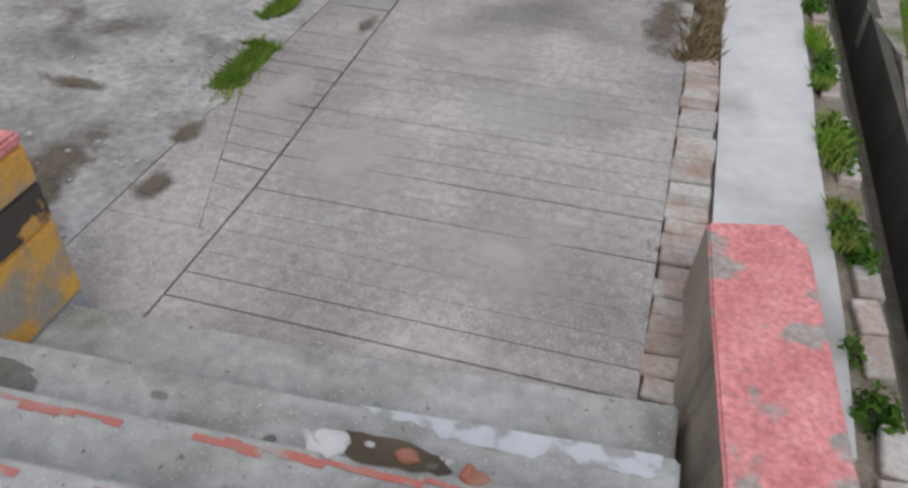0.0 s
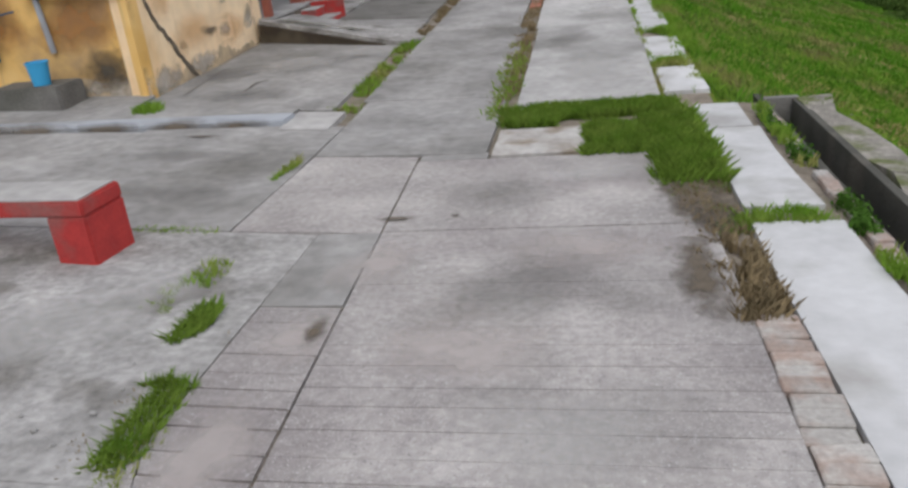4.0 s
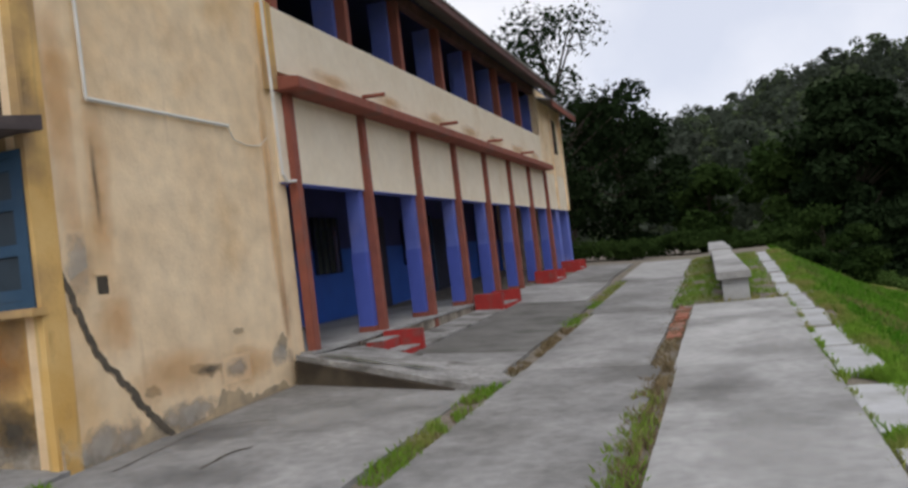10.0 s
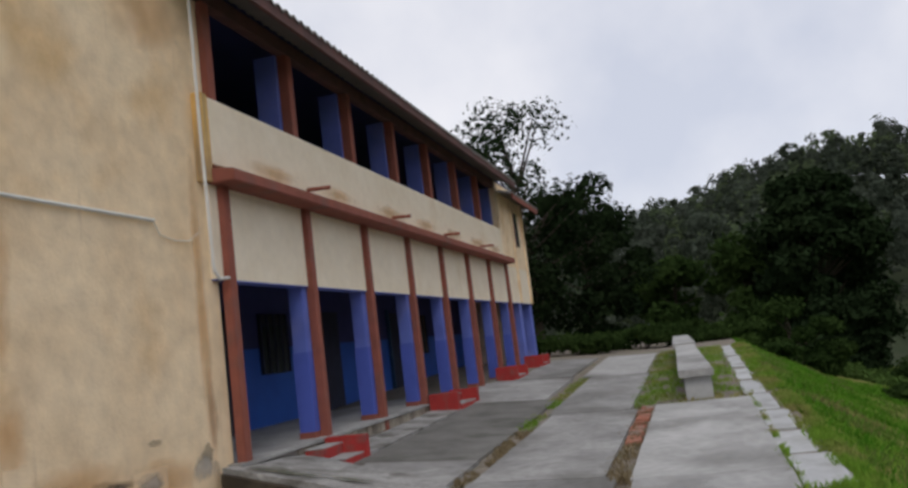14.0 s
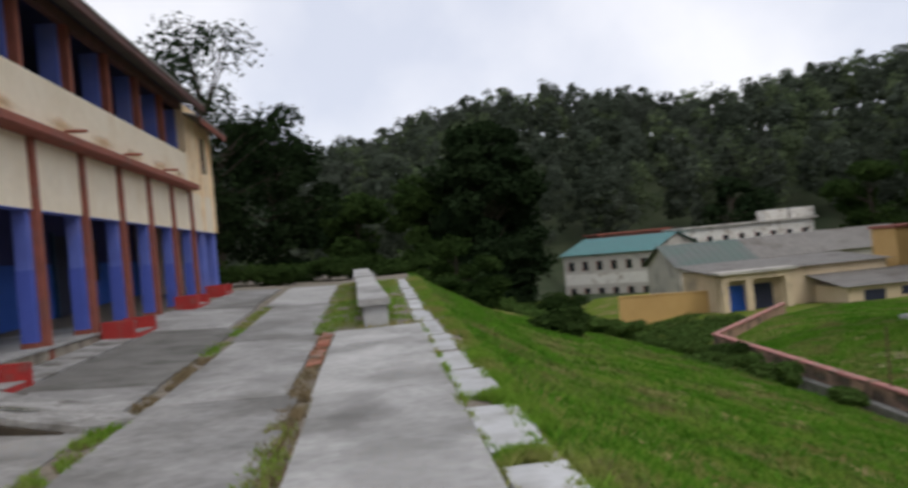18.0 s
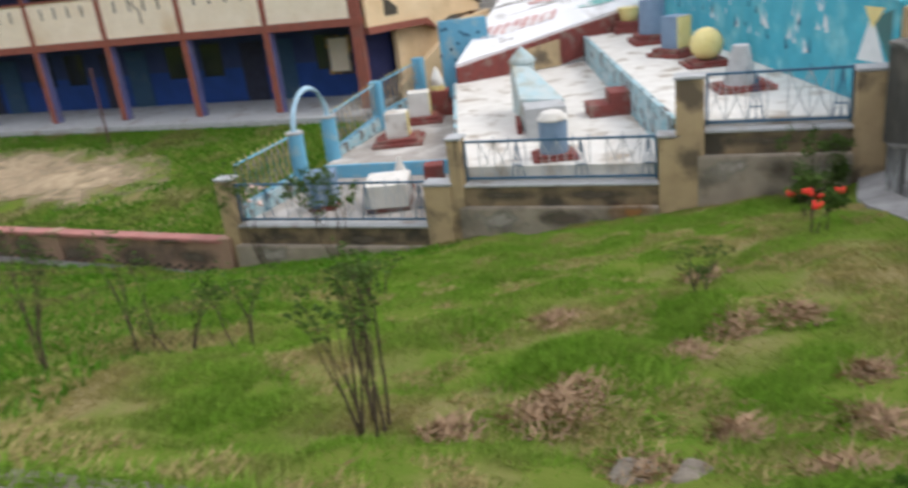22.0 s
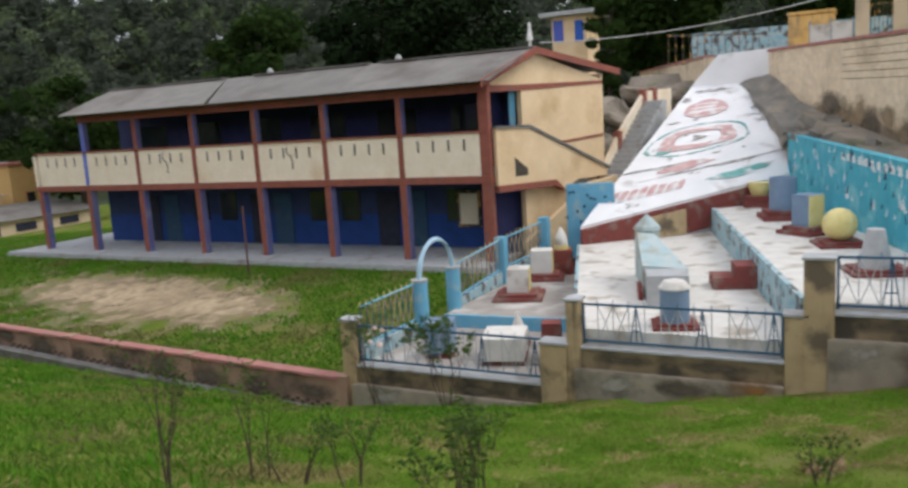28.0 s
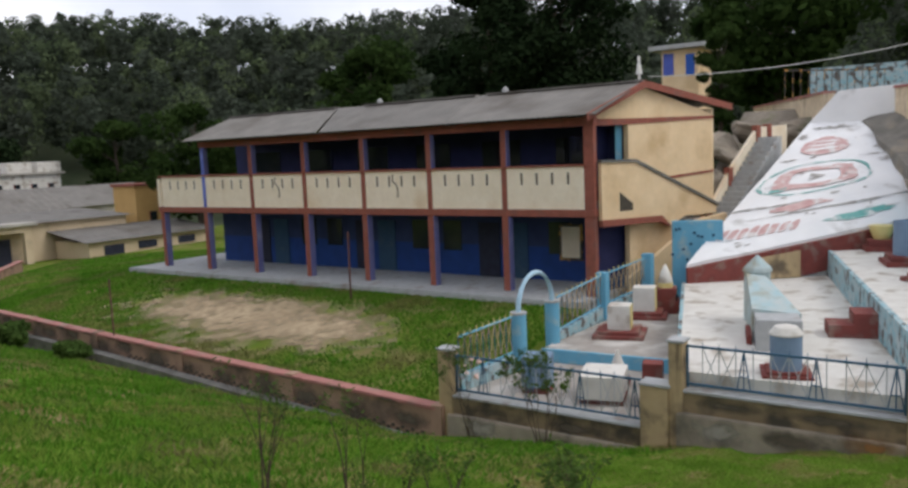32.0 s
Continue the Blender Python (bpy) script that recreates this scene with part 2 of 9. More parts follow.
M_LEDGE = mat("bluish_painted_ledge", (0.36, 0.385, 0.42), (0.27, 0.29, 0.31), 3, 0.85, 0.25, 40, (0.2, 0.2, 0.2), 1.2, 0.5, 0.7)
M_SOIL = mat("dry_soil", (0.25, 0.215, 0.17), (0.155, 0.132, 0.105), 8, 0.98, 0.7, 45, (0.11, 0.12, 0.055), 1.4, 0.54, 0.74, grain=0.25)
M_TURF = mat("turf_ground", (0.09, 0.15, 0.02), (0.14, 0.17, 0.035), 2.5, 0.95, 0.9, 25, (0.22, 0.18, 0.085), 0.8, 0.5, 0.68, spec=0.0)
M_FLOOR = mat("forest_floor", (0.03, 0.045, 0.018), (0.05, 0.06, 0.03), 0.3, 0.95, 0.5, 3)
M_BLADE = mat("grass_blades", (0.15, 0.29, 0.03), (0.21, 0.34, 0.05), 1.1, 0.9, 0.0, 20, (0.32, 0.29, 0.11), 0.8, 0.46, 0.66, rand=0.2, island=True, spec=0.02)
M_HAY = mat("cut_dry_grass", (0.44, 0.31, 0.2), (0.3, 0.2, 0.125), 6, 0.9, 0.0, 20, rand=0.3, island=True, spec=0.05)
M_DRY = mat("dry_grass", (0.26, 0.2, 0.115), (0.165, 0.132, 0.078), 6, 0.9, 0.0, 20, rand=0.3, island=True, spec=0.05)
M_PINK = mat("faded_pink_paint", (0.6, 0.26, 0.26), (0.48, 0.17, 0.17), 9, 0.85, 0.5, 60, (0.3, 0.27, 0.25), 4.2, 0.55, 0.6, grain=0.3, gscale=45)
M_PLAST = mat("dirty_plaster", (0.3, 0.255, 0.2), (0.2, 0.175, 0.145), 3, 0.92, 0.3, 50, (0.12, 0.105, 0.085), 1.4, 0.5, 0.7, streak=((0.09, 0.08, 0.065), 1.0, 0.54), grain=0.15)
M_RED = mat("red_painted_cement", (0.42, 0.04, 0.035), (0.32, 0.032, 0.03), 6, 0.8, 0.25, 50, (0.25, 0.09, 0.08), 3, 0.52, 0.68, grain=0.12)
M_YELB = mat("yellow_ochre_paint", (0.62, 0.36, 0.08), (0.5, 0.28, 0.07), 4, 0.85, 0.3, 50, (0.3, 0.27, 0.22), 3.5, 0.5, 0.6, grain=0.15)
M_BLACK = mat("black_band_paint", (0.05, 0.045, 0.04), (0.08, 0.07, 0.06), 6, 0.8, 0.3, 50, (0.5, 0.29, 0.08), 5, 0.53, 0.57)
M_CREAM = mat("cream_distemper", (0.88, 0.7, 0.47), (0.79, 0.6, 0.38), 1.1, 0.9, 0.35, 25, (0.72, 0.49, 0.25), 0.8, 0.54, 0.72, streak=((0.6, 0.45, 0.29), 1.3, 0.66), grain=0.12, gscale=4.5)
M_CREAM2 = mat("pale_cream_panel", (0.86, 0.76, 0.6), (0.8, 0.69, 0.52), 2.2, 0.9, 0.15, 45, (0.7, 0.55, 0.36), 0.8, 0.58, 0.8, grain=0.04, gscale=8)
M_OCHRE = mat("ochre_end_wall", (0.76, 0.51, 0.2), (0.66, 0.39, 0.11), 2.4, 0.9, 0.3, 35, (0.4, 0.27, 0.14), 1.2, 0.5, 0.66, streak=((0.27, 0.21, 0.14), 1.2, 0.57))
M_BROWN = mat("red_oxide_trim", (0.31, 0.1, 0.07), (0.235, 0.08, 0.057), 5, 0.8, 0.2, 50, (0.2, 0.1, 0.08), 2, 0.55, 0.75)
M_BLUE = mat("violet_blue_paint", (0.15, 0.2, 0.58), (0.115, 0.15, 0.47), 2.5, 0.7, 0.15, 50, (0.2, 0.22, 0.5), 1.6, 0.52, 0.75)
# near-black navy: the shade of recessed walls and ceilings is in the colour
M_NAVY = mat("shade_navy_paint", (0.03, 0.035, 0.11), (0.02, 0.025, 0.08), 2, 0.7, 0.1, 40)
M_PIERLO = mat("mid_blue_pier_dado", (0.09, 0.13, 0.5), (0.075, 0.11, 0.42), 2.5, 0.6, 0.12, 50)
M_DBLUE = mat("deep_blue_dado", (0.03, 0.12, 0.5), (0.025, 0.095, 0.41), 2, 0.55, 0.1, 40)
M_WIN = mat("blue_window_wood", (0.035, 0.085, 0.15), (0.028, 0.07, 0.125), 6, 0.6, 0.2, 50, (0.07, 0.11, 0.15), 3, 0.55, 0.75)
M_DOOR = mat("dark_door_wood", (0.03, 0.035, 0.06), (0.02, 0.022, 0.04), 5, 0.6, 0.15, 40)
M_TIN = mat("weathered_tin_roof", (0.2, 0.185, 0.165), (0.15, 0.14, 0.125), 1.5, 0.65, 0.15, 30, (0.1, 0.085, 0.07), 0.5, 0.52, 0.72, rand=0.08)
M_TEAL = mat("teal_tin_roof", (0.05, 0.17, 0.165), (0.045, 0.14, 0.14), 1, 0.5, 0.1, 20)
M_COMP = mat("warm_ochre_wash", (0.62, 0.4, 0.16), (0.54, 0.34, 0.13), 0.7, 0.9, 0.1, 20)
M_TEALD = mat("faded_teal_roof", (0.085, 0.125, 0.105), (0.12, 0.125, 0.115), 0.5, 0.6, 0.1, 20)
M_BWALL = mat("pale_building_plaster", (0.5, 0.47, 0.42), (0.42, 0.39, 0.35), 0.8, 0.9, 0.1, 20, (0.25, 0.23, 0.21), 0.4, 0.54, 0.72)
M_PVC = mat("white_pvc", (0.75, 0.74, 0.7), (0.65, 0.64, 0.6), 5, 0.45, 0.0)
M_CRACK = mat("crack_shadow", (0.06, 0.052, 0.04), (0.09, 0.078, 0.058), 9, 0.95, 0.3)
M_BUCK = mat("blue_plastic", (0.05, 0.34, 0.6), (0.045, 0.3, 0.55), 5, 0.4, 0.0)
M_SKYB = mat("sky_blue_paint", (0.16, 0.42, 0.58), (0.13, 0.36, 0.52), 3, 0.7, 0.2, 40, (0.32, 0.45, 0.48), 2.2, 0.55, 0.7)
M_TURQ = mat("turquoise_mural_paint", (0.07, 0.42, 0.53), (0.05, 0.35, 0.46), 2, 0.7, 0.2, 40, (0.2, 0.53, 0.58), 1.6, 0.52, 0.66, streak=((0.12, 0.36, 0.42), 1.2, 0.6), grain=0.1, gscale=8)
M_TERR = mat("white_terrace_paint", (0.7, 0.68, 0.63), (0.6, 0.57, 0.52), 2.5, 0.85, 0.2, 40, (0.36, 0.31, 0.25), 1.5, 0.54, 0.68)
M_DIRTYT = mat("dirty_trodden_terrace", (0.42, 0.38, 0.34), (0.3, 0.27, 0.24), 2.2, 0.9, 0.3, 40, (0.55, 0.52, 0.48), 1.2, 0.52, 0.68, grain=0.15)
M_BLUEFACE = mat("peeling_blue_face", (0.2, 0.44, 0.52), (0.45, 0.5, 0.5), 5, 0.85, 0.3, 40, (0.12, 0.11, 0.1), 3.2, 0.53, 0.62)
M_PEACH = mat("peach_pink_coping", (0.44, 0.2, 0.175), (0.34, 0.15, 0.13), 3, 0.85, 0.2, 40, (0.3, 0.19, 0.155), 1.2, 0.52, 0.68)
M_PBRICK = mat("stained_peach_wall", (0.4, 0.26, 0.185), (0.31, 0.2, 0.145), 2.0, 0.9, 0.3, 40, (0.12, 0.09, 0.07), 0.9, 0.48, 0.64)
M_FPOST = mat("stained_sand_pillar", (0.5, 0.38, 0.22), (0.42, 0.31, 0.18), 3, 0.9, 0.25, 45, (0.16, 0.125, 0.085), 1.5, 0.5, 0.64, streak=((0.13, 0.1, 0.07), 0.8, 0.58))
M_FBASE = mat("stained_base_wall", (0.29, 0.215, 0.13), (0.19, 0.145, 0.09), 3, 0.92, 0.35, 45, (0.07, 0.06, 0.045), 1.6, 0.48, 0.62)
M_IRON = mat("blue_iron", (0.05, 0.12, 0.2), (0.07, 0.16, 0.26), 9, 0.5, 0.0, metal=0.3)
M_PALEIRON = mat("pale_iron", (0.5, 0.52, 0.53), (0.4, 0.42, 0.44), 9, 0.5, 0.0, metal=0.2)
M_YEL = mat("yellow_enamel", (0.76, 0.66, 0.3), (0.68, 0.57, 0.22), 4, 0.5, 0.0, 30, (0.5, 0.42, 0.2), 3, 0.55, 0.75)
M_GREYP = mat("grey_blue_paint", (0.2, 0.29, 0.4), (0.17, 0.24, 0.34), 4, 0.7, 0.1)
M_GREYW = mat("pale_grey_cement", (0.45, 0.46, 0.46), (0.36, 0.37, 0.37), 5, 0.8, 0.15, 40, (0.3, 0.27, 0.24), 2, 0.55, 0.7)
M_MAROON = mat("maroon_cement", (0.23, 0.062, 0.052), (0.17, 0.05, 0.044), 5, 0.85, 0.3, 40, (0.26, 0.17, 0.14), 2.5, 0.5, 0.66)
M_SLOPEW = mat("white_painted_slope", (0.84, 0.84, 0.84), (0.76, 0.765, 0.77), 1.2, 0.85, 0.15, 30, (0.45, 0.44, 0.42), 0.9, 0.6, 0.75)
M_ROCK = mat("weathered_rock", (0.25, 0.235, 0.205), (0.15, 0.142, 0.125), 1.5, 0.95, 0.6, 12, (0.34, 0.29, 0.22), 0.8, 0.54, 0.7)
M_RETW = mat("stained_retaining_wall", (0.72, 0.6, 0.43), (0.62, 0.5, 0.35), 1.2, 0.9, 0.3, 20, (0.42, 0.33, 0.22), 0.5, 0.54, 0.72, streak=((0.3, 0.24, 0.17), 0.5, 0.62), grain=0.15, gscale=5)
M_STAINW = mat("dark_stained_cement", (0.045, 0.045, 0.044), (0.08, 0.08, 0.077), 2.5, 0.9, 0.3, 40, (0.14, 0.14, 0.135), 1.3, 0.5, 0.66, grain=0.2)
# far pines lightened and greyed in base colour to suggest haze
M_PINE = mat("hazy_far_foliage", (0.062, 0.078, 0.056), (0.092, 0.11, 0.08), 0.12, 1.0, 0.0, 3, (0.07, 0.08, 0.062), 0.04, 0.45, 0.65, rand=0.1, island=True, spec=0.0)
M_PINED = mat("dark_pine_foliage", (0.038, 0.05, 0.034), (0.06, 0.073, 0.05), 0.12, 1.0, 0.0, 3, rand=0.1, island=True, spec=0.0)
M_PINEL = mat("pale_broadleaf_foliage", (0.08, 0.108, 0.056), (0.115, 0.145, 0.075), 0.12, 1.0, 0.0, 3, rand=0.1, island=True, spec=0.0)
M_LEAF = mat("tree_leaves", (0.024, 0.045, 0.013), (0.04, 0.066, 0.018), 0.35, 0.95, 0.0, 3, rand=0.25, island=True, spec=0.0)
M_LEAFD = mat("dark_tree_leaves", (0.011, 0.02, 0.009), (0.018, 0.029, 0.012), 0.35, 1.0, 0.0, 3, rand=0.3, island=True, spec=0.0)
M_LEAFB = mat("bright_leaves", (0.05, 0.12, 0.02), (0.08, 0.16, 0.03), 1.5, 0.9, 0.0, 3, rand=0.3, island=True, spec=0.0)
M_BARK = mat("bark", (0.07, 0.055, 0.04), (0.045, 0.036, 0.028), 8, 0.95, 0.5, 30)
M_TWIG = mat("dark_brown_twig", (0.09, 0.065, 0.045), (0.06, 0.045, 0.032), 12, 0.9, 0.2, 40)
M_BRICK = mat("old_brick", (0.34, 0.3, 0.27), (0.3, 0.22, 0.18), 9, 0.9, 0.4, 70, (0.38, 0.365, 0.34), 4, 0.45, 0.58, rand=0.15, grain=0.2, gscale=40)
M_BLADEF = mat("bank_blades", (0.06, 0.185, 0.013), (0.12, 0.25, 0.028), 0.9, 0.85, 0.0, 20, (0.2, 0.195, 0.075), 0.55, 0.5, 0.66, rand=0.25, island=True, spec=0.02)
M_ROUGH = mat("rough_gritty_cement", (0.32, 0.3, 0.265), (0.16, 0.15, 0.128), 5, 0.98, 0.7, 50, (0.11, 0.125, 0.05), 2.2, 0.5, 0.62, grain=0.3, gscale=30)
# mossy cement of the bin; doubles as painted shade in the drain
M_MOSS_SHADE = mat("black_mossy_shaded_cement", (0.05, 0.05, 0.042), (0.09, 0.088, 0.075), 2, 0.95, 0.5, 40, (0.12, 0.11, 0.09), 1.4, 0.54, 0.7)
M_SHADE = mat("stained_window_shade", (0.1, 0.078, 0.078), (0.055, 0.046, 0.048), 3, 0.9, 0.5, 20, (0.16, 0.13, 0.12), 1.5, 0.52, 0.7)
M_PANE = mat("dusty_blue_pane", (0.028, 0.05, 0.07), (0.016, 0.03, 0.045), 2.5, 0.45, 0.0, spec=0.4)
M_FASCIA = mat("dark_eave_board", (0.15, 0.07, 0.06), (0.09, 0.05, 0.045), 4, 0.8, 0.2, 40)
M_PETAL = mat("pale_pink_petals", (0.8, 0.5, 0.45), (0.75, 0.62, 0.55), 20, 0.6, 0.0)
M_LIME = mat("white_lime_runs", (0.4, 0.41, 0.42), (0.28, 0.285, 0.29), 4, 0.9, 0.2, 40, (0.14, 0.14, 0.14), 3, 0.52, 0.64)
# very dark brown that stands in for shade under edges and in hollows
M_SIDE = mat("shade_brown_cement", (0.055, 0.043, 0.03), (0.035, 0.028, 0.021), 3, 0.95, 0.4, 40, (0.1, 0.082, 0.058), 1.6, 0.54, 0.7)
M_LEAFN = mat("shrub_leaves", (0.055, 0.1, 0.025), (0.085, 0.135, 0.035), 1.5, 0.9, 0.0, 3, rand=0.3, island=True, spec=0.0)
M_FOOT = mat("pale_rough_footing", (0.4, 0.34, 0.26), (0.29, 0.25, 0.2), 2.5, 0.92, 0.4, 45, (0.13, 0.115, 0.09), 1.3, 0.5, 0.66)
M_BANKR = mat("bare_earth_rock", (0.3, 0.255, 0.2), (0.2, 0.175, 0.14), 1.2, 0.95, 0.5, 15, (0.11, 0.115, 0.07), 0.7, 0.52, 0.68)
M_CRACKB = mat("brown_open_crack", (0.15, 0.125, 0.095), (0.08, 0.068, 0.052), 14, 0.95, 0.4)
M_WETFOOT = mat("dark_wall_foot_stain", (0.3, 0.24, 0.165), (0.17, 0.138, 0.1), 2.2, 0.95, 0.5, 25, (0.4, 0.32, 0.21), 1.1, 0.5, 0.68)
M_YARD = mat("gritty_yard_concrete", (0.38, 0.372, 0.36), (0.22, 0.215, 0.205), 2.6, 0.95, 0.6, 45, (0.14, 0.132, 0.118), 1.7, 0.54, 0.68, grain=0.3, gscale=18)
M_GABLE = mat("peach_gable_paint", (0.78, 0.6, 0.38), (0.7, 0.52, 0.31), 1.5, 0.9, 0.2, 30, (0.55, 0.38, 0.2), 0.6, 0.54, 0.74, grain=0.06, gscale=6)
M_PORCH = mat("faded_cream_plaster", (0.66, 0.53, 0.37), (0.56, 0.44, 0.29), 0.8, 0.9, 0.1, 20, (0.34, 0.28, 0.22), 0.4, 0.54, 0.72)
M_FLOWER = mat("orange_red_petals", (0.75, 0.06, 0.03), (0.65, 0.04, 0.025), 20, 0.6, 0.0)
M_CARW = mat("white_car_paint", (0.75, 0.76, 0.78), (0.72, 0.73, 0.75), 2, 0.25, 0.0, spec=0.5)
for m in (M_PINE, M_PINED, M_PINEL, M_LEAF, M_LEAFB, M_LEAFN, M_BLADE, M_BLADEF):
    leafy(m, 0.35)
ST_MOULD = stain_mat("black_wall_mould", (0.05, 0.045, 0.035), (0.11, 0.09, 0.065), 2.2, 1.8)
ST_RUST = stain_mat("brown_damp_wash", (0.42, 0.2, 0.06), (0.33, 0.17, 0.07), 1.6, 1.8, 0.75)
ST_PALE = stain_mat("bare_grey_plaster", (0.5, 0.46, 0.4), (0.36, 0.33, 0.28), 4, 2.2, 0.8)
ST_WASH = stain_mat("orange_wash", (0.72, 0.4, 0.14), (0.66, 0.42, 0.19), 1.4, 1.8, 0.42)
ST_MOSS = stain_mat("green_black_moss", (0.05, 0.056, 0.03), (0.1, 0.1, 0.06), 2.4, 2.0, 0.85)
ST_WEAR = stain_mat("pale_trodden_wear", (0.5, 0.49, 0.47), (0.42, 0.41, 0.395), 2.0, 2.0, 0.4)
# dark wall stains; also the painted shade on the ledge front
ST_DARK = stain_mat("dark_stain_and_shade", (0.1, 0.085, 0.065), (0.17, 0.14, 0.105), 1.3, 2.0, 0.85)
ST_LIME = stain_mat("lime_bloom", (0.42, 0.43, 0.44), (0.3, 0.305, 0.31), 2.6, 2.4, 0.7)
ST_EARTH = stain_mat("brown_earth_damp", (0.36, 0.27, 0.17), (0.25, 0.19, 0.12), 1.6, 2.2, 0.85)
ST_ROSY = stain_mat("rosy_cement_bloom", (0.5, 0.455, 0.43), (0.43, 0.39, 0.37), 2.4, 2.2, 0.55)
ST_SOIL = stain_mat("trodden_soil", (0.085, 0.07, 0.052), (0.14, 0.115, 0.085), 7, 1.8, 0.95)
ST_COURT = stain_mat("pale_court_earth", (0.52, 0.41, 0.27), (0.3, 0.225, 0.14), 1.3, 2.0, 0.95)
ST_DUSK = stain_mat("grey_paving_stain", (0.15, 0.145, 0.135), (0.21, 0.2, 0.19), 1.7, 2.0, 0.35)
M_GLASS = mat("dark_window_glass", (0.02, 0.025, 0.03), (0.03, 0.035, 0.04), 2, 0.08, 0.0, spec=0.6)


# ---- ground ----
def flat(x, y):
    """The height of the paved platform."""
    z = float(np.interp(y, [-9, 1.5, 2.5, 7.5, 9, 19.3, 30, 60], [0.12, 0.12, 0.1, -0.03, -0.03, 0.22, 0.6, 0.9]))
    return z + max(0.0, min(6.0, -2.0 - x)) * 0.06


def edge_x(y):
    return 1.2 if y < 9.1 else 0.95


def wall_x(y):
    return 14.3 + max(0.0, y - 14.5) * 0.075


def upper(x, y):
    """Signed distance to the upper retaining wall; positive on the road above it."""
    return ((x - 33) * 10.7 - (y - 7.2) * 21.0) / 23.57


def crest(az):
    """Elevation in degrees of the wooded skyline, by the bearing in degrees."""
    return float(np.interp(az, [-14, -4, 0, 3, 10, 16, 23, 30, 45, 57, 92], [8.5, 7.6, 8.2, 9.4, 10.4, 9.4, 8.4, 9.2, 9.0, 9.6, 10]))


def land(x, y):
    xe, xw = edge_x(y), wall_x(y)
    if x <= xe:
        z = flat(x, y) - 0.045 - 6 * step(y, 46, 80)
    elif x <= xw:
        drop = float(np.interp(y, [-9, -3, 0, 2, 3.7, 5.5, 10, 14.5, 30, 45, 60], [0.1, 0.8, 1.6, 2.45, 3.1, 3.6, 4.3, 4.95, 5.15, 5.75, 6.2]))
        u = (x - xe) / (xw - xe)
        b = flat(xe, y) - 0.045
        z = b - float(np.interp(u, [0, 0.2, 0.65, 1], [0, 0.31, 0.68, 1])) * (drop + b)
    else:
        if y > 14.6:
            z = float(np.interp(x, [xw, xw + 0.4, 22, 40], [-4.25, -4.2, -3.45, -3.3])) - max(0, min(y, 62) - 38) * 0.075
        else:
            z = -4.2
            s = upper(x, y)
            beyond = ((x - 14.35) * 4.63 - (y - 1.9) * 14.15) / 14.89
            if x > 27.5:
                z = float(np.interp(x, [27.5, 34, 39], [-4.2, 0.1, 2.75]))
            if beyond > 0.3 and x < 29.5:
                z = float(np.interp(s, [-5, 0.4, 2.2], [-2.6, -2.2, 2.75]))
            elif s > 0:
                z = max(z, float(np.interp(s, [0.6, 2.4], [-2.0, 2.75]))) if x < 33 else 2.75
    if xe < x <= xw and x > 8:
        z -= 0.42 * step(x, 8.5, 13.5) * (1 - step(y, 2.6, 5.2))
    r = math.hypot(x - 5, y - 5)
    if r < 85:
        return z
    s = step(r, 85, 205)
    top = 205 * math.tan(radians(crest(math.degrees(math.atan2(x - 5, y - 5))))) - 9.5
    return z * (1 - s) + top * s


def spaced(*runs):
    out = []
    for a, b, d in runs:
        k = max(1, round((b - a) / d))
        out += [a + (b - a) * i / k for i in range(k)]
    return out + [runs[-1][1]]


GX = spaced((-2500, -400, 700), (-400, -60, 45), (-60, -8, 6), (-8, 0.94, 0.9), (0.94, 1.2, 0.13), (1.2, 1.40, 0.2), (1.40, 1.42, 0.02), (1.42, 1.74, 0.16), (1.74, 1.76, 0.02),
            (1.76, 2.18, 0.21), (2.18, 14.2, 0.43), (14.2, 15, 0.4), (15, 22.4, 0.22), (22.4, 24, 0.4), (24, 44, 1.6), (44, 130, 8), (130, 320, 20), (320, 2500, 700))
GY = spaced((-2500, -400, 700), (-400, -60, 45), (-60, -6, 5), (-6, 17.6, 0.45), (17.6, 34, 0.26), (34, 50, 1.0), (50, 130, 7), (130, 320, 20), (320, 2500, 700))


def sheet_z(x, y):
    z = land(x, y)
    if 1.415 <= x <= 1.745 and -2 < y < 9.35:
        z = flat(1.2, y) - 0.62
    elif 1.2 < x < 2.2 and y < 9.35:
        z = flat(1.2, y) - (0.07 if x < 1.5 else 0.2)
    elif 1.7 < x < 14.1 and -2 < y < 60:
        z += 0.13 * noise.noise((x * 0.9, y * 0.9, 0)) * min(1, (x - 1.7)) * (0.2 + 0.8 * step(y, 2.9, 4.0)) + 0.075 * noise.noise((x * 2.3, y * 2.3, 4)) * step(y, 2.7, 3.6)
    return z


gv = [(x, y, sheet_z(x, y)) for y in GY for x in GX]
gf, gi = [], []
for j in range(len(GY) - 1):
    for i in range(len(GX) - 1):
        a = j * len(GX) + i
        gf.append((a, a + 1, a + len(GX) + 1, a + len(GX)))
        cx, cy = (GX[i] + GX[i + 1]) / 2, (GY[j] + GY[j + 1]) / 2
        far = math.hypot(cx - 5, cy - 5) > 85
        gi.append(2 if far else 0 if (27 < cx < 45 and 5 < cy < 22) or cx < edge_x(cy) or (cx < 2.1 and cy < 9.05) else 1)
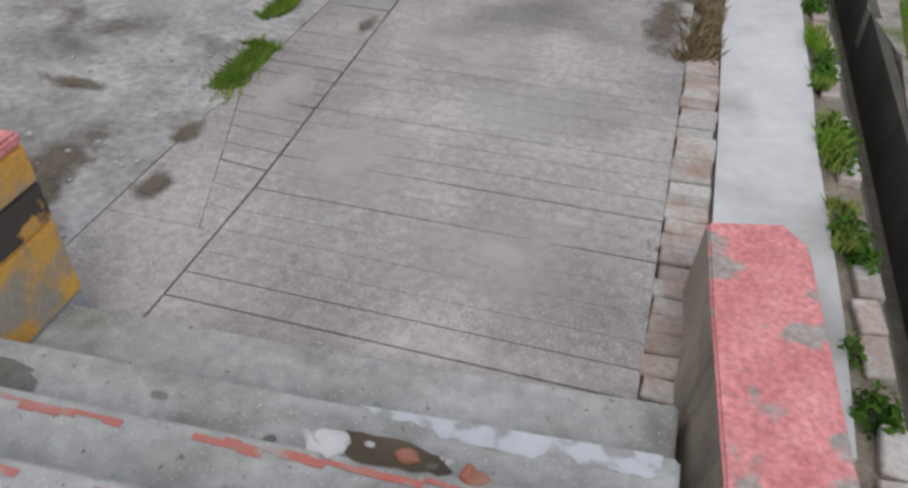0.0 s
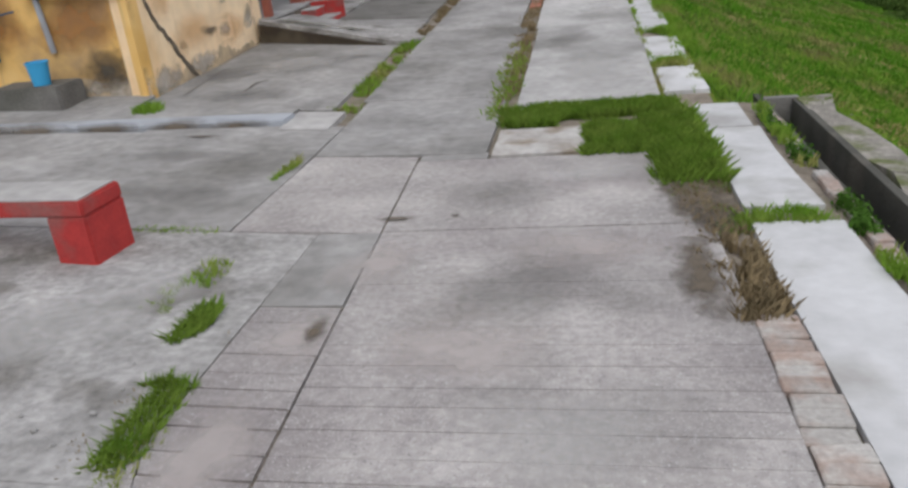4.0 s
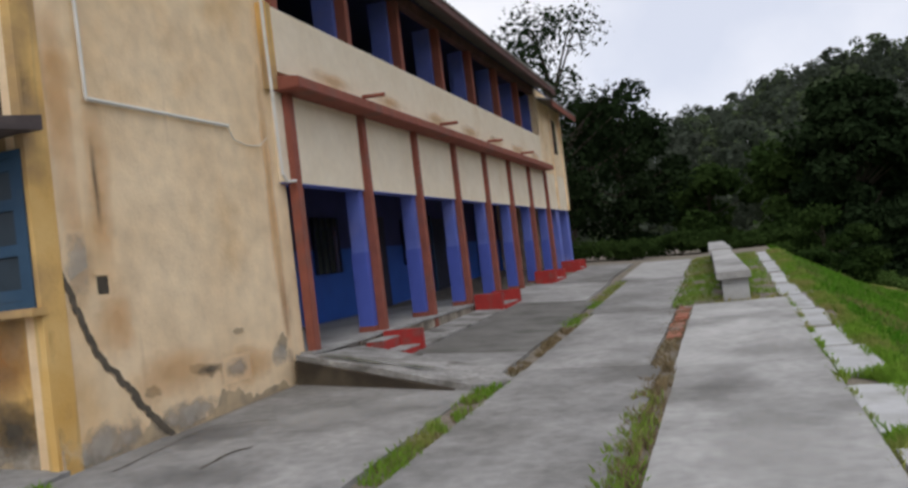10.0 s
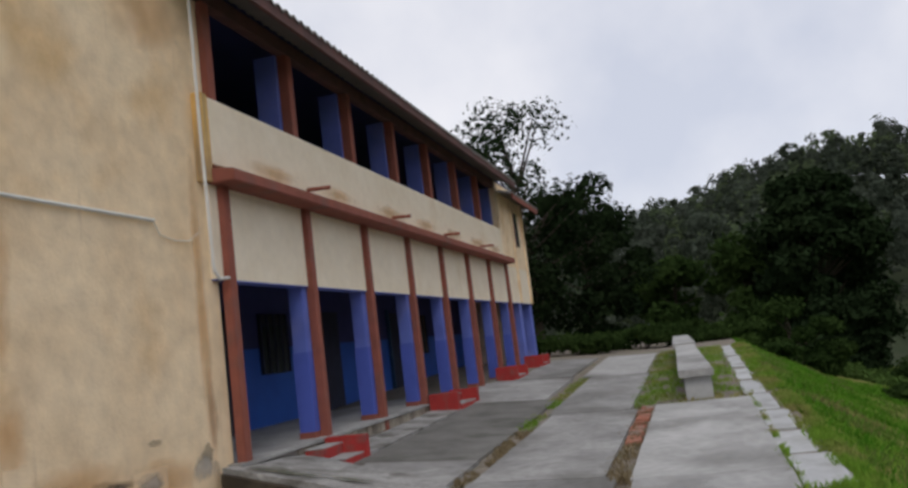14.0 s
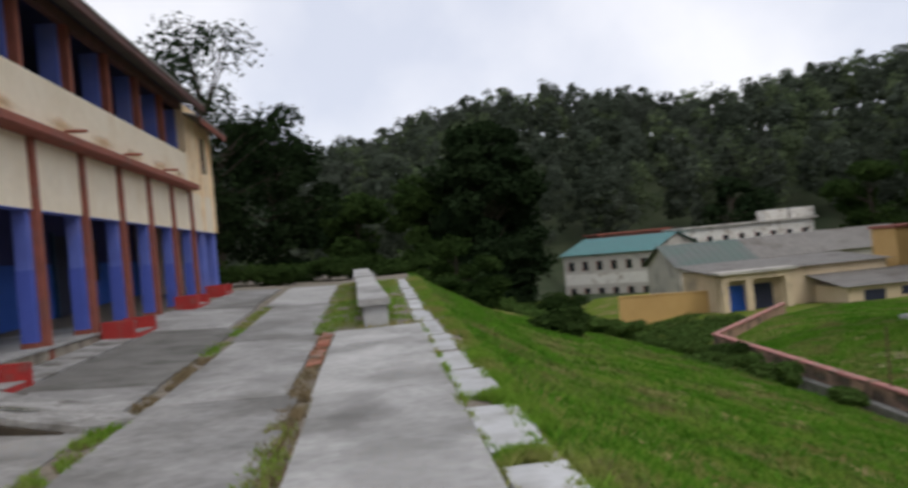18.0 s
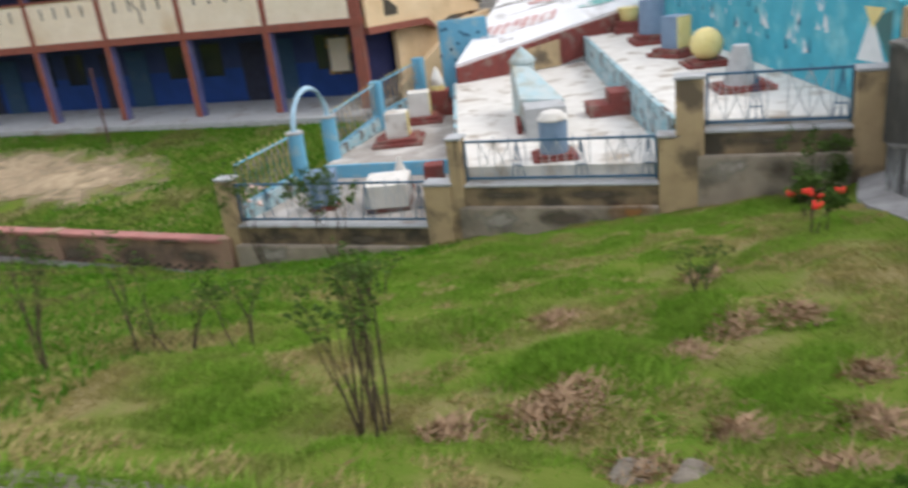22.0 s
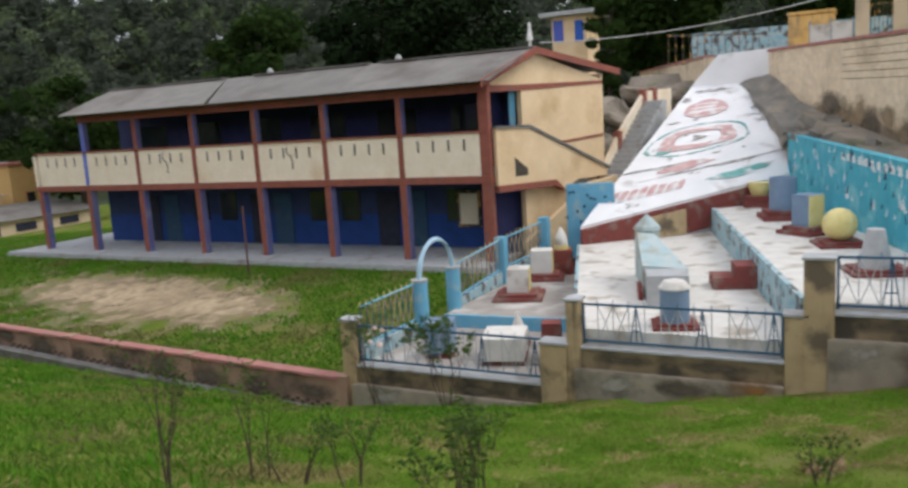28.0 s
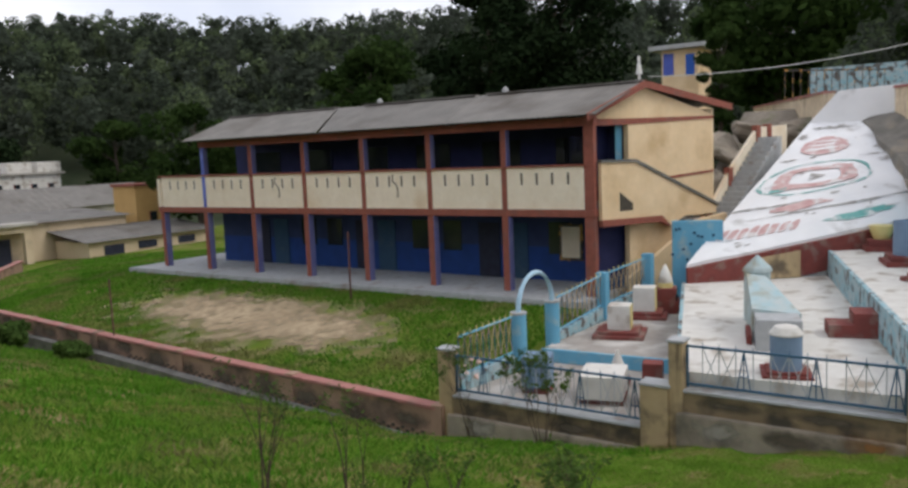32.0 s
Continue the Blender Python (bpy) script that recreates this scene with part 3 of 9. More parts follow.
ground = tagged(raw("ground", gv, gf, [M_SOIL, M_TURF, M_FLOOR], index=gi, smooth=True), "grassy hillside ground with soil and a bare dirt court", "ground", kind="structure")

for x, y, rx, ry in ((18.4, 25.2, 3.0, 8.2), (18.0, 22.4, 1.9, 3.6), (18.9, 28.2, 1.9, 3.8), (18.5, 25.0, 1.8, 4.5)):
    stain("bare_court", ground, (x, y, land(x, y) + 0.03 + 0.002 * ry), (rx, 0, rx * 0.103), (0.12 * ry, ry, 0.0123 * ry), ST_COURT, "pale bare earth of the court")

# ---- paving ----
pavement = thing("pavement", (0, 5, 0), "worn grey concrete paving slabs with grassy joints", "pavement", kind="structure")


def slab(name, x0, x1, y0, y1, material, up=0.0, thick=0.09, ragged=0.005, parent=pavement, label=""):
    """A concrete slab that follows the ground, with slightly uneven sides; x0, x1 may be functions of y."""
    bm = bmesh.new()
    ny = max(2, int((y1 - y0) / 0.6) + 1)
    fa, fb = (x0 if callable(x0) else lambda y: x0), (x1 if callable(x1) else lambda y: x1)
    nx = max(2, int((fb(y0) - fa(y0)) / 0.9) + 1)
    grid = {}
    for lay in (0, 1):
        for j in range(ny):
            for i in range(nx):
                y = y0 + (y1 - y0) * j / (ny - 1)
                x = fa(y) + (fb(y) - fa(y)) * i / (nx - 1)
                z = flat(x, y) + up
                if i in (0, nx - 1):
                    x += ragged * noise.noise((x * 3, y * 7, 1)) * 2
                if j in (0, ny - 1):
                    y += ragged * noise.noise((x * 7, y * 3, 5)) * 2
                grid[lay, i, j] = bm.verts.new((x, y, z - (0 if lay else thick)))
    for j in range(ny - 1):
        for i in range(nx - 1):
            bm.faces.new([grid[1, a, b] for a, b in ((i, j), (i + 1, j), (i + 1, j + 1), (i, j + 1))])
    for i in range(nx - 1):
        bm.faces.new([grid[k] for k in ((0, i, 0), (0, i + 1, 0), (1, i + 1, 0), (1, i, 0))])
        bm.faces.new([grid[k] for k in ((0, i + 1, ny - 1), (0, i, ny - 1), (1, i, ny - 1), (1, i + 1, ny - 1))])
    for j in range(ny - 1):
        bm.faces.new([grid[k] for k in ((0, 0, j + 1), (0, 0, j), (1, 0, j), (1, 0, j + 1))])
        bm.faces.new([grid[k] for k in ((0, nx - 1, j), (0, nx - 1, j + 1), (1, nx - 1, j + 1), (1, nx - 1, j))])
    return part(name, bm, material, parent, label)


# grooved ramp at the foot of the steps: strips with scratched grooves between
def grooved(name, x0, x1, y0, y1, gaps, material=M_RAMP, label="grooved grey-pink concrete ramp"):
    bm = bmesh.new()
    ys = [y0]
    while ys[-1] < y1:
        ys.append(min(y1, ys[-1] + random.uniform(0.13, 0.19)))
    for a, b in zip(ys, ys[1:]):
        deep = gaps * random.choice((0.4, 0.8, 1.0, 1.5)) * (1 if a < 4.2 else 0.4)
        sk = -0.03
        fa, fb = (x0 if callable(x0) else lambda y: x0), (x1 if callable(x1) else lambda y: x1)
        pts = [(fa(a), a + deep), (fb(a), a + deep + sk), (fb(b), b + sk), (fa(b), b)]
        prism(bm, pts, [flat(x, y) - 0.1 for x, y in pts], [flat(x, y) for x, y in pts])
    part(name, bm, material, pavement, label)
    slab("ramp_bed", x0, x1, y0, y1, M_SOIL, -0.012)


def joint(y):
    return -1.44 - 0.05 * max(0.0, y - 2.5)


def ramp_edge(y):
    return 0.46 - 0.17 * (y - 5.8)


def joint_l(y):
    return joint(y) - 0.014


grooved("ramp_slab", joint, 0.47, 1.3, 5.78, 0.008)
def groove_end(y):
    return max(-2.025, -1.54 - 0.36 * (y - 2.1))


def groove_out(y):
    return groove_end(y) - 0.004


grooved("ramp_slab", groove_end, joint_l, 2.1, 4.7, 0.011)
slab("slab", -2.03, groove_out, 2.1, 4.7, M_RAMP)
slab("slab", -2.03, joint_l, 1.3, 2.096, M_RAMP)
grooved("ramp_slab", joint, ramp_edge, 5.795, 7.43, 0.006)
grooved("ramp_slab", -2.66, joint_l, 5.795, 7.6, 0.007)
slab("slab", -2.03, joint_l, 4.71, 5.79, M_CONC)
def pave(rows):
    """Paving slabs: x0, x1, y0, y1, material, height above the ground."""
    for x0, x1, y0, y1, m, up in rows:
        slab("slab", x0, x1, y0, y1, m, up, 0.09, 0.02 if m is M_WHITE else 0.005)


# yard slabs
pave((
    (-4.6, -2.036, -1.5, 3.2, M_YARD, 0), (-4.6, -2.04, 3.21, 5.79, M_YARD, -0.005), (-8, -4.61, -1.5, 5.79, M_CONC, 0.0),
    (-1.68, -1.1, 7.44, 7.61, M_CONC, 0),
    (-4.7, -2.675, 5.8, 8.62, M_CONC, 0), (-8.2, -4.71, 5.8, 8.4, M_CONC, -0.006),
    (-5.28, -2.98, 9.25, 10.9, M_CONC, 0.0), (-5.28, -3.02, 10.93, 13.2, M_CONC, -0.03),
))
# slabs of the walk
pave((
    (-2.7, -1.3, 13.87, 19.0, M_CONC, 0),
    (-2.78, -1.42, 19.02, 25.0, M_CONC, 0.003), (-3.0, -1.5, 25.02, 31.5, M_LIGHT, 0),
    (-4.4, -2.95, 13.4, 15.1, M_CONC, 0.0), (-4.62, -2.98, 15.12, 21.0, M_DARKC, -0.01), (-5.18, -4.64, 14.4, 21.0, M_YARD, 0.01), (-5.18, -3.2, 21.03, 25.0, M_CONC, 0.0), (-4.7, -3.3, 25.2, 31.0, M_CONC, 0),
    (-0.98, 0.45, 9.15, 13.6, M_LIGHT, 0.02), (-1.02, 0.44, 13.62, 19.2, M_LIGHT, 0.015),
    (-1.07, -0.3, 7.46, 7.84, M_OLDW, 0.012), (-1.07, -0.32, 7.88, 8.3, M_OLDW, 0.0),
))
slab("slab", -3.32, -2.8, 8.48, 9.15, M_LIGHT, 0.012, 0.12, 0.02)

grooved("walk_slab", -2.66, -1.13, 7.62, 9.6, 0.004, M_CONC, "finely scored grey concrete walk")
grooved("walk_slab", -2.72, -1.16, 9.61, 13.85, 0.004, M_CONC, "finely scored grey concrete walk")

# whitewashed edging along the drain and the bank
edging = thing("edging", (0.9, 5, 0), "whitewashed cement edging slabs along the bank", "edging", kind="structure")
for x0, x1, y0, y1, up in ((0.69, 1.2, 1.6, 5.74, 0.03), (0.7, 1.16, 6.02, 8.0, 0.03), (0.72, 1.12, 8.02, 8.84, 0.03),
                           (0.5, 0.95, 9.42, 10.5, 0.03), (0.48, 0.9, 10.9, 12.4, 0.02), (0.46, 0.88, 12.85, 14.3, 0.03), (0.42, 0.84, 14.55, 15.9, 0.0), (0.45, 0.8, 16.0, 17.6, 0.02),
                           (0.42, 0.76, 17.75, 19.6, 0.02), (0.4, 0.74, 19.7, 21.6, 0.02), (0.42, 0.72, 22.0, 24.0, 0.0), (0.4, 0.7, 24.3, 27.0, 0.02), (0.38, 0.66, 27.4, 31.5, 0.02)):
    slab("edging_slab", x0, x1, y0, y1, M_WHITE, up - 0.034, 0.13, 0.014 if y0 < 9 else 0.035, edging)
# old bricks beside the ramp and along the drain
brick_row = thing("brick_row", (0.57, 3, 0.1), "old mortar-stained bricks set beside the ramp", "bricks", kind="structure")
bm = box(bmesh.new(), -0.1, 0.1, -0.052, 0.052, -0.05, 0.03)
bmesh.ops.bevel(bm, geom=bm.edges[:], offset=0.008, segments=1, affect="EDGES")
brick_me = bpy.data.meshes.new("brick")
bm.to_mesh(brick_me)
redbrick_me = bpy.data.meshes.new("brick")
bm.to_mesh(redbrick_me)
bm.free()
M_OLDRED = mat("worn_red_brick", (0.36, 0.13, 0.08), (0.3, 0.14, 0.1), 9, 0.9, 0.3, 70, (0.3, 0.24, 0.2), 3, 0.5, 0.65, rand=0.2)
y = 1.72
while y < 4.5:
    o = link("brick", brick_me, M_BRICK, brick_row)
    o.location = (0.575 + random.uniform(-0.01, 0.01), y, flat(0.5, y) - 0.02 + random.uniform(-0.015, 0.004))
    o.rotation_euler = (random.uniform(-0.05, 0.05), random.uniform(-0.05, 0.05), random.uniform(-0.07, 0.07))
    y += 0.11
y = 1.0
while y < 8.8:
    if random.random() < 0.75:
        o = link("brick", brick_me, M_BRICK, brick_row)
        o.location = (1.33 + random.uniform(-0.015, 0.01), y, flat(1.2, y) - 0.04)
        o.rotation_euler = (random.uniform(-0.1, 0.1), random.uniform(-0.1, 0.1), 1.57 + random.uniform(-0.1, 0.1))
    y += 0.225

drain = thing("drain", (1.5, 4, 0), "narrow dark open drain lined with cement", "drain", kind="structure")
# walls near black, so the drain's inner shade sits in their colour
for nm, x0, x1, m, dz in (("drain_wall", 1.36, 1.425, M_MOSS_SHADE, 0.06), ("drain_wall", 1.735, 1.8, M_MOSS_SHADE, 0.125)):
    bm = bmesh.new()
    prism(bm, [(x0, -1.5), (x1, -1.5), (x1, 9.35), (x0, 9.35)], -0.75, [flat(1, -1.5) - dz, flat(1, -1.5) - dz, -0.03 - dz, -0.03 - dz])
    part(nm, bm, m, drain)
bx("drain_end", 1.36, 1.8, 9.33, 9.42, -0.75, -0.14, M_DARKC, drain)
for x1, y0, y1 in ((1.97, -1.5, 2.9), (1.96, 2.92, 5.2), (1.98, 5.23, 6.9), (2.06, 6.92, 9.35)):
    slab("drain_side", 1.8, x1, y0, y1, M_ROUGH, -0.12, 0.3, 0.09, drain)

# steps that the walk comes down
M_OLDPAINT = mat("worn_red_paint", (0.4, 0.11, 0.09), (0.34, 0.16, 0.14), 20, 0.85, 0.3, 60, (0.3, 0.26, 0.24), 9, 0.5, 0.62)
M_SKYW = mat("bluish_white_wear", (0.45, 0.465, 0.5), (0.36, 0.37, 0.4), 9, 0.9, 0.2, 40, (0.26, 0.26, 0.255), 9, 0.52, 0.6)
M_TREAD = mat("mossy_worn_cement", (0.36, 0.365, 0.355), (0.25, 0.255, 0.245), 2.2, 0.9, 0.5, 70, (0.17, 0.172, 0.15), 2.6, 0.5, 0.72, rand=0.06, grain=0.2, gscale=16, speck=((34, (0.12, 0.12, 0.11), (0.66, 0.74)), (110, (0.46, 0.46, 0.45), (0.62, 0.7))))
steps = thing("concrete_steps", (-0.5, 0.5, 0.1), "worn cement steps with traces of red paint on the nosings", "steps", kind="structure")
for i, (yn, zt) in enumerate(((1.43, 0.27), (1.09, 0.44), (0.8, 0.61), (0.5, 0.79))):
    back = -2.2
    bm = bmesh.new()
    sk = 0.1
    prism(bm, [(-1.72, back), (0.6, back), (0.6, yn + sk), (-0.45, yn + 0.02), (-1.72, yn - sk * 0.4)], -0.1, zt)
    part("step", bm, M_TREAD, steps, bevel=0.012)
    if i in (2, 3):
        bm = bmesh.new()
        x0 = -1.7
        while x0 < 0.55:
            x1 = x0 + random.uniform(0.03, 0.09)
            a = yn + (0.05 * (x0 + 0.45)) + random.uniform(-0.006, 0.006) - 0.006
            if noise.noise((x0 * 3, i, 0)) > -0.18:
                box(bm, x0, x1, a - random.uniform(0.012, 0.03), a, zt + 0.0005, zt + 0.003)
            x0 = x1
        part("nosing_paint", bm, M_OLDPAINT, steps, "flaking red nosing paint")
# flat dark face paints the shade of a broken hollow; nothing is cut
bm = bmesh.new()
ring = [bm.verts.new((-0.16 + 0.17 * math.cos(6.2832 * i / 24) * (1 + 0.7 * noise.noise((i * 0.9, 1, 1))), 0.862 + 0.045 * math.sin(6.2832 * i / 24) * (1 + 0.8 * noise.noise((i * 0.7, 2, 4))), 0.6135)) for i in range(24)]
bm.faces.new(ring)
part("broken_hollow", bm, M_SIDE, steps, "flat dark patch shading a broken hollow in the step edge")
for k, (x, y, r, m) in enumerate(((-0.33, 0.86, 0.055, M_WHITE), (-0.1, 0.87, 0.03, M_OLDRED), (-0.03, 0.85, 0.022, M_DARKC), (0.08, 0.86, 0.035, M_OLDRED), (-0.2, 0.88, 0.02, M_LIGHT), (0.0, 0.885, 0.018, M_WHITE))):
    bm = bmesh.new()
    q = bmesh.ops.create_icosphere(bm, subdivisions=3, radius=r, matrix=Matrix.Translation((x, y, 0.607)) @ Matrix.Diagonal((1.25, 0.8, 0.5, 1)))
    for v in q["verts"]:
        v.co += Vector(noise.noise_vector(v.co * 22 + Vector((k, 0, 0)))) * r * 0.5
    part("broken_chunk", bm, m, steps, "loose broken chunk of the step")
# worn whitish edge of the lower tread and dark stains
for yn, zt in ((1.09, 0.44),):
    bm = bmesh.new()
    rows = []
    for i in range(60):
        x = -0.35 + 0.9 * i / 59
        y1 = yn + 0.02 + 0.076 * (x + 0.45) - 0.004
        y0 = y1 - 0.075 * min(1, i / 20) * (1 + 0.9 * noise.noise((x * 5, 2, 1)) + 0.6 * noise.noise((x * 19, 2, 1)))
        rows.append((bm.verts.new((x, y0, zt + 0.002)), bm.verts.new((x, y1, zt + 0.002))))
    for p, q in zip(rows, rows[1:]):
        bm.faces.new((p[0], q[0], q[1], p[1]))
    part("worn_edge", bm, M_SKYW, steps, "bluish white worn step edge")
for k, (x, y, z, rx, ry) in enumerate(((-1.5, 0.88, 0.443, 0.17, 0.1), (-1.25, 0.83, 0.443, 0.08, 0.04), (-0.95, 0.98, 0.443, 0.03, 0.015), (-0.55, 0.92, 0.443, 0.02, 0.02), (-0.6, 0.9, 0.443, 0.025, 0.012))):
    bm = bmesh.new()
    bm.faces.new([bm.verts.new((x + rx * math.cos(6.2832 * i / 26) * (1 + 0.6 * noise.noise((math.cos(i * 0.24) * 3, math.sin(i * 0.24) * 3, k))), y + ry * math.sin(6.2832 * i / 26) * (1 + 0.6 * noise.noise((math.sin(i * 0.24) * 3, k, 3))), z)) for i in range(26)])
    part("moss_stain", bm, M_DARKC, steps)

parapet = thing("step_parapet", (0.76, 1, 0.1), "low parapet wall with peeling pink painted top beside the steps", "parapet")
foot = [(0.78, -2.0), (1.34, -2.0), (1.01, 2.24), (0.9, 2.36), (0.56, 2.3), (0.53, 1.66)]
head = [(0.99, -2.0), (1.32, -2.0), (0.975, 2.2), (0.89, 2.31), (0.615, 2.25), (0.645, 1.8)]
bm = bmesh.new()
lo, hi = [bm.verts.new((*p, -0.3)) for p in foot], [bm.verts.new((*p, 0.47)) for p in head]
bm.faces.new(list(reversed(lo)))
bm.faces.new(hi)
for i in range(6):
    bm.faces.new((lo[i], lo[(i + 1) % 6], hi[(i + 1) % 6], hi[i]))
bmesh.ops.recalc_face_normals(bm, faces=bm.faces[:])
part("body", bm, M_PLAST, parapet)
part("painted_top", prism(bmesh.new(), head, 0.473, 0.495), M_PINK, parapet, "peeling pink painted top", bevel=0.01)

pier = thing("gate_pier", (-1.75, 1.15, 0.1), "short pier painted ochre yellow with a black band", "pier")
for z0, z1, m, nm in ((-0.1, 0.28, M_LEDGE, "foot"), (0.28, 0.62, M_YELB, "lower_band"), (0.62, 0.78, M_BLACK, "black_band"), (0.78, 0.93, M_YELB, "upper_band"), (0.93, 0.98, M_PINK, "cap")):
    bx(nm, -2.12, -1.63, 0.98, 1.47, z0, z1, m, pier, bevel=0.012)

# red cement bench by the wall
def red_bench(at, length, angle):
    t = thing("cement_bench", at, "low red painted cement bench with a worn pale top", "bench", "red cement benches")
    m = pose(*at, 0, 0, angle)
    bx("seat", -length, 0, -0.2, 0.2, 0.3, 0.4, M_RED, t, bevel=0.012, m=m)
    bx("seat_top", -length + 0.02, -0.03, -0.18, 0.18, 0.401, 0.41, M_LIGHT, t, "worn pale seat top", m=m)
    for x in (-0.14, -length + 0.14):
        bx("leg", x - 0.139, x + 0.139, -0.199, 0.199, -0.05, 0.3, M_RED, t, bevel=0.01, m=m)


red_bench((-3.25, 5.38, 0.12), 1.9, -4)

ledge = thing("wall_ledge", (-6, 8.4, 0.2), "low bluish painted cement ledge across the yard", "ledge", kind="structure")
bm = prism(bmesh.new(), [(-10, 7.86), (-3.3, 8.64), (-3.3, 8.98), (-10, 8.25)], -0.1, [0.43, 0.1, 0.1, 0.43])
part("ledge_step", bm, M_LEDGE, ledge, bevel=0.015)
bm = prism(bmesh.new(), [(-10, 8.25), (-3.34, 8.98), (-3.34, 9.24), (-5.3, 9.24), (-5.3, 9.8), (-10, 9.8)], -0.1, [0.42, 0.09, 0.08, 0.19, 0.22, 0.42])
part("yard_strip", bm, M_CONC, ledge)

# dark patches paint the shadow and dirt along the ledge's front
for k in range(9):
    u = (k + 0.5) / 9
    x, y = -9.6 + 6.2 * u, 7.9 + 0.72 * u
    stain("ledge_stain", ledge, (x, y - 0.004, flat(x, y) + 0.02), (0.42, 0.049, -0.02), (0, 0, 0.09), ST_DARK)

# ---- school building beside the walk ----
FX, SW, PL = -5.3, -5.38, 0.58
school = thing("school_building", (-8, 20, 0.5), "two-storey cream school building with red-oxide trim and blue verandah", "building")
A = school
bx("end_wall", -14, SW - 0.02, 9.8, 10.05, -0.2, 7.2, M_OCHRE, A, "ochre end wall with damp stains")
bx("side_wall", SW - 0.2, SW, 9.79, 13.63, -0.2, 7.2, M_CREAM, A, "stained cream side wall")
bx("corner_pilaster", SW - 0.08, SW + 0.015, 9.76, 10.0, -0.2, 7.2, M_OCHRE, A)
bx("inner_end_wall", -14, FX - 0.3, 13.4, 13.6, -0.2, 7.2, M_CREAM, A)
# crack running down the side wall
bm = bmesh.new()
cr = [(9.93, 1.84), (10.07, 1.57), (10.13, 1.4), (10.2, 1.23), (10.27, 1.07), (10.36, 0.96), (10.54, 0.78), (10.64, 0.66), (10.75, 0.51), (10.92, 0.35), (11.1, 0.17), (11.27, 0.08)]
fine = []
for (ya, za), (yb, zb) in zip(cr, cr[1:]):
    for q in range(5):
        u = q / 5
        fine.append((ya + (yb - ya) * u, za + (zb - za) * u))
rows = []
for i, (ya, za) in enumerate(fine):
    w = 0.022 + 0.03 * abs(noise.noise((i * 0.6, 1, 1))) + 0.012 * i / len(fine)
    o = 0.022 * noise.noise((i * 0.45, 4, 2)) + 0.014 * noise.noise((i * 1.3, 7, 2))
    rows.append([bm.verts.new((SW + 0.008, ya + o + e * w, za + o * 0.6 + e * w * 0.5)) for e in (-1, 1)])
for p, q in zip(rows, rows[1:]):
    bm.faces.new((p[0], q[0], q[1], p[1]))
bmesh.ops.recalc_face_normals(bm, faces=bm.faces[:])
part("wall_crack", bm, M_CRACKB, A, "long dark settlement crack")
bx("vent_hole", SW - 0.05, SW + 0.006, 10.37, 10.49, 1.55, 1.7, M_CRACK, A)
bx("vent_lip", SW, SW + 0.012, 10.35, 10.51, 1.71, 1.74, M_CREAM, A)
# pvc conduits
bm = bmesh.new()
rod(bm, (SW + 0.03, 10.4, 5.2), (SW + 0.03, 10.44, 3.23), 0.018)
rod(bm, (SW + 0.03, 10.44, 3.23), (SW + 0.03, 12.5, 3.24), 0.02)
part("conduit", bm, M_PVC, A, "white pvc conduit")
bm = bmesh.new()
for a, b in (((13.3, 7.0), (13.32, 4.4)), ((13.32, 4.4), (13.36, 2.75)), ((13.36, 2.75), (13.46, 2.66)), ((13.46, 2.66), (13.66, 2.68))):
    rod(bm, (FX + 0.05, *a), (FX + 0.05, *b), 0.02)
part("downpipe", bm, M_PVC, A, "thin pale downpipe")
bm = bmesh.new()
pts = [(12.5, 3.24), (12.6, 3.1), (12.85, 3.06), (13.1, 3.08), (13.3, 3.2)]
for a, b in zip(pts, pts[1:]):
    rod(bm, (SW + 0.02, *a), (SW + 0.02, *b), 0.006, n=5)
part("cable", bm, M_PVC, A)

# end window with shade
def wooden_window(x0, x1, y, z0, z1):
    w = part("window", box(bmesh.new(), x0, x1, y - 0.02, y + 0.04, z0, z1), M_PANE, A, "blue wooden two-leaf window")
    bm = bmesh.new()
    for a, b in ((x0 - 0.06, x0), (x1, x1 + 0.06), ((x0 + x1) / 2 - 0.035, (x0 + x1) / 2 + 0.035)):
        box(bm, a, b, y - 0.06, y + 0.02, z0 - 0.06, z1 + 0.06)
    for a, b in ((z0 - 0.06, z0), (z1, z1 + 0.06)):
        box(bm, x0, x1, y - 0.058, y + 0.02, a, b)
    part("window_frame", bm, M_WIN, w)
    for k in range(2):
        a = x0 + (x1 - x0) * k / 2
        b = a + (x1 - x0) / 2
        bm = bmesh.new()
        for c, d in ((a + 0.0, a + 0.07), (b - 0.07, b)):
            box(bm, c, d, y - 0.045, y - 0.015, z0, z1)
        for zz in (z0 + 0.05, z0 + (z1 - z0) * 0.36, z0 + (z1 - z0) * 0.68, z1 - 0.05):
            box(bm, a + 0.07, b - 0.07, y - 0.043, y - 0.015, zz - 0.045, zz + 0.045)
        part("casement", bm, M_WIN, w)
    part("window_sill", box(bmesh.new(), x0 - 0.12, x1 + 0.12, y - 0.14, y + 0.02, z0 - 0.13, z0 - 0.06), M_OCHRE, w, bevel=0.01)


wooden_window(-6.45, -5.47, 9.8, 1.56, 2.68)
wooden_window(-9.2, -8.0, 9.8, 1.56, 2.68)
bm = prism(bmesh.new(), [(-7.4, 9.15), (-5.2, 9.15), (-5.2, 9.8), (-7.4, 9.8)], [2.8, 2.8, 2.86, 2.86], [2.88, 2.88, 2.98, 2.98])
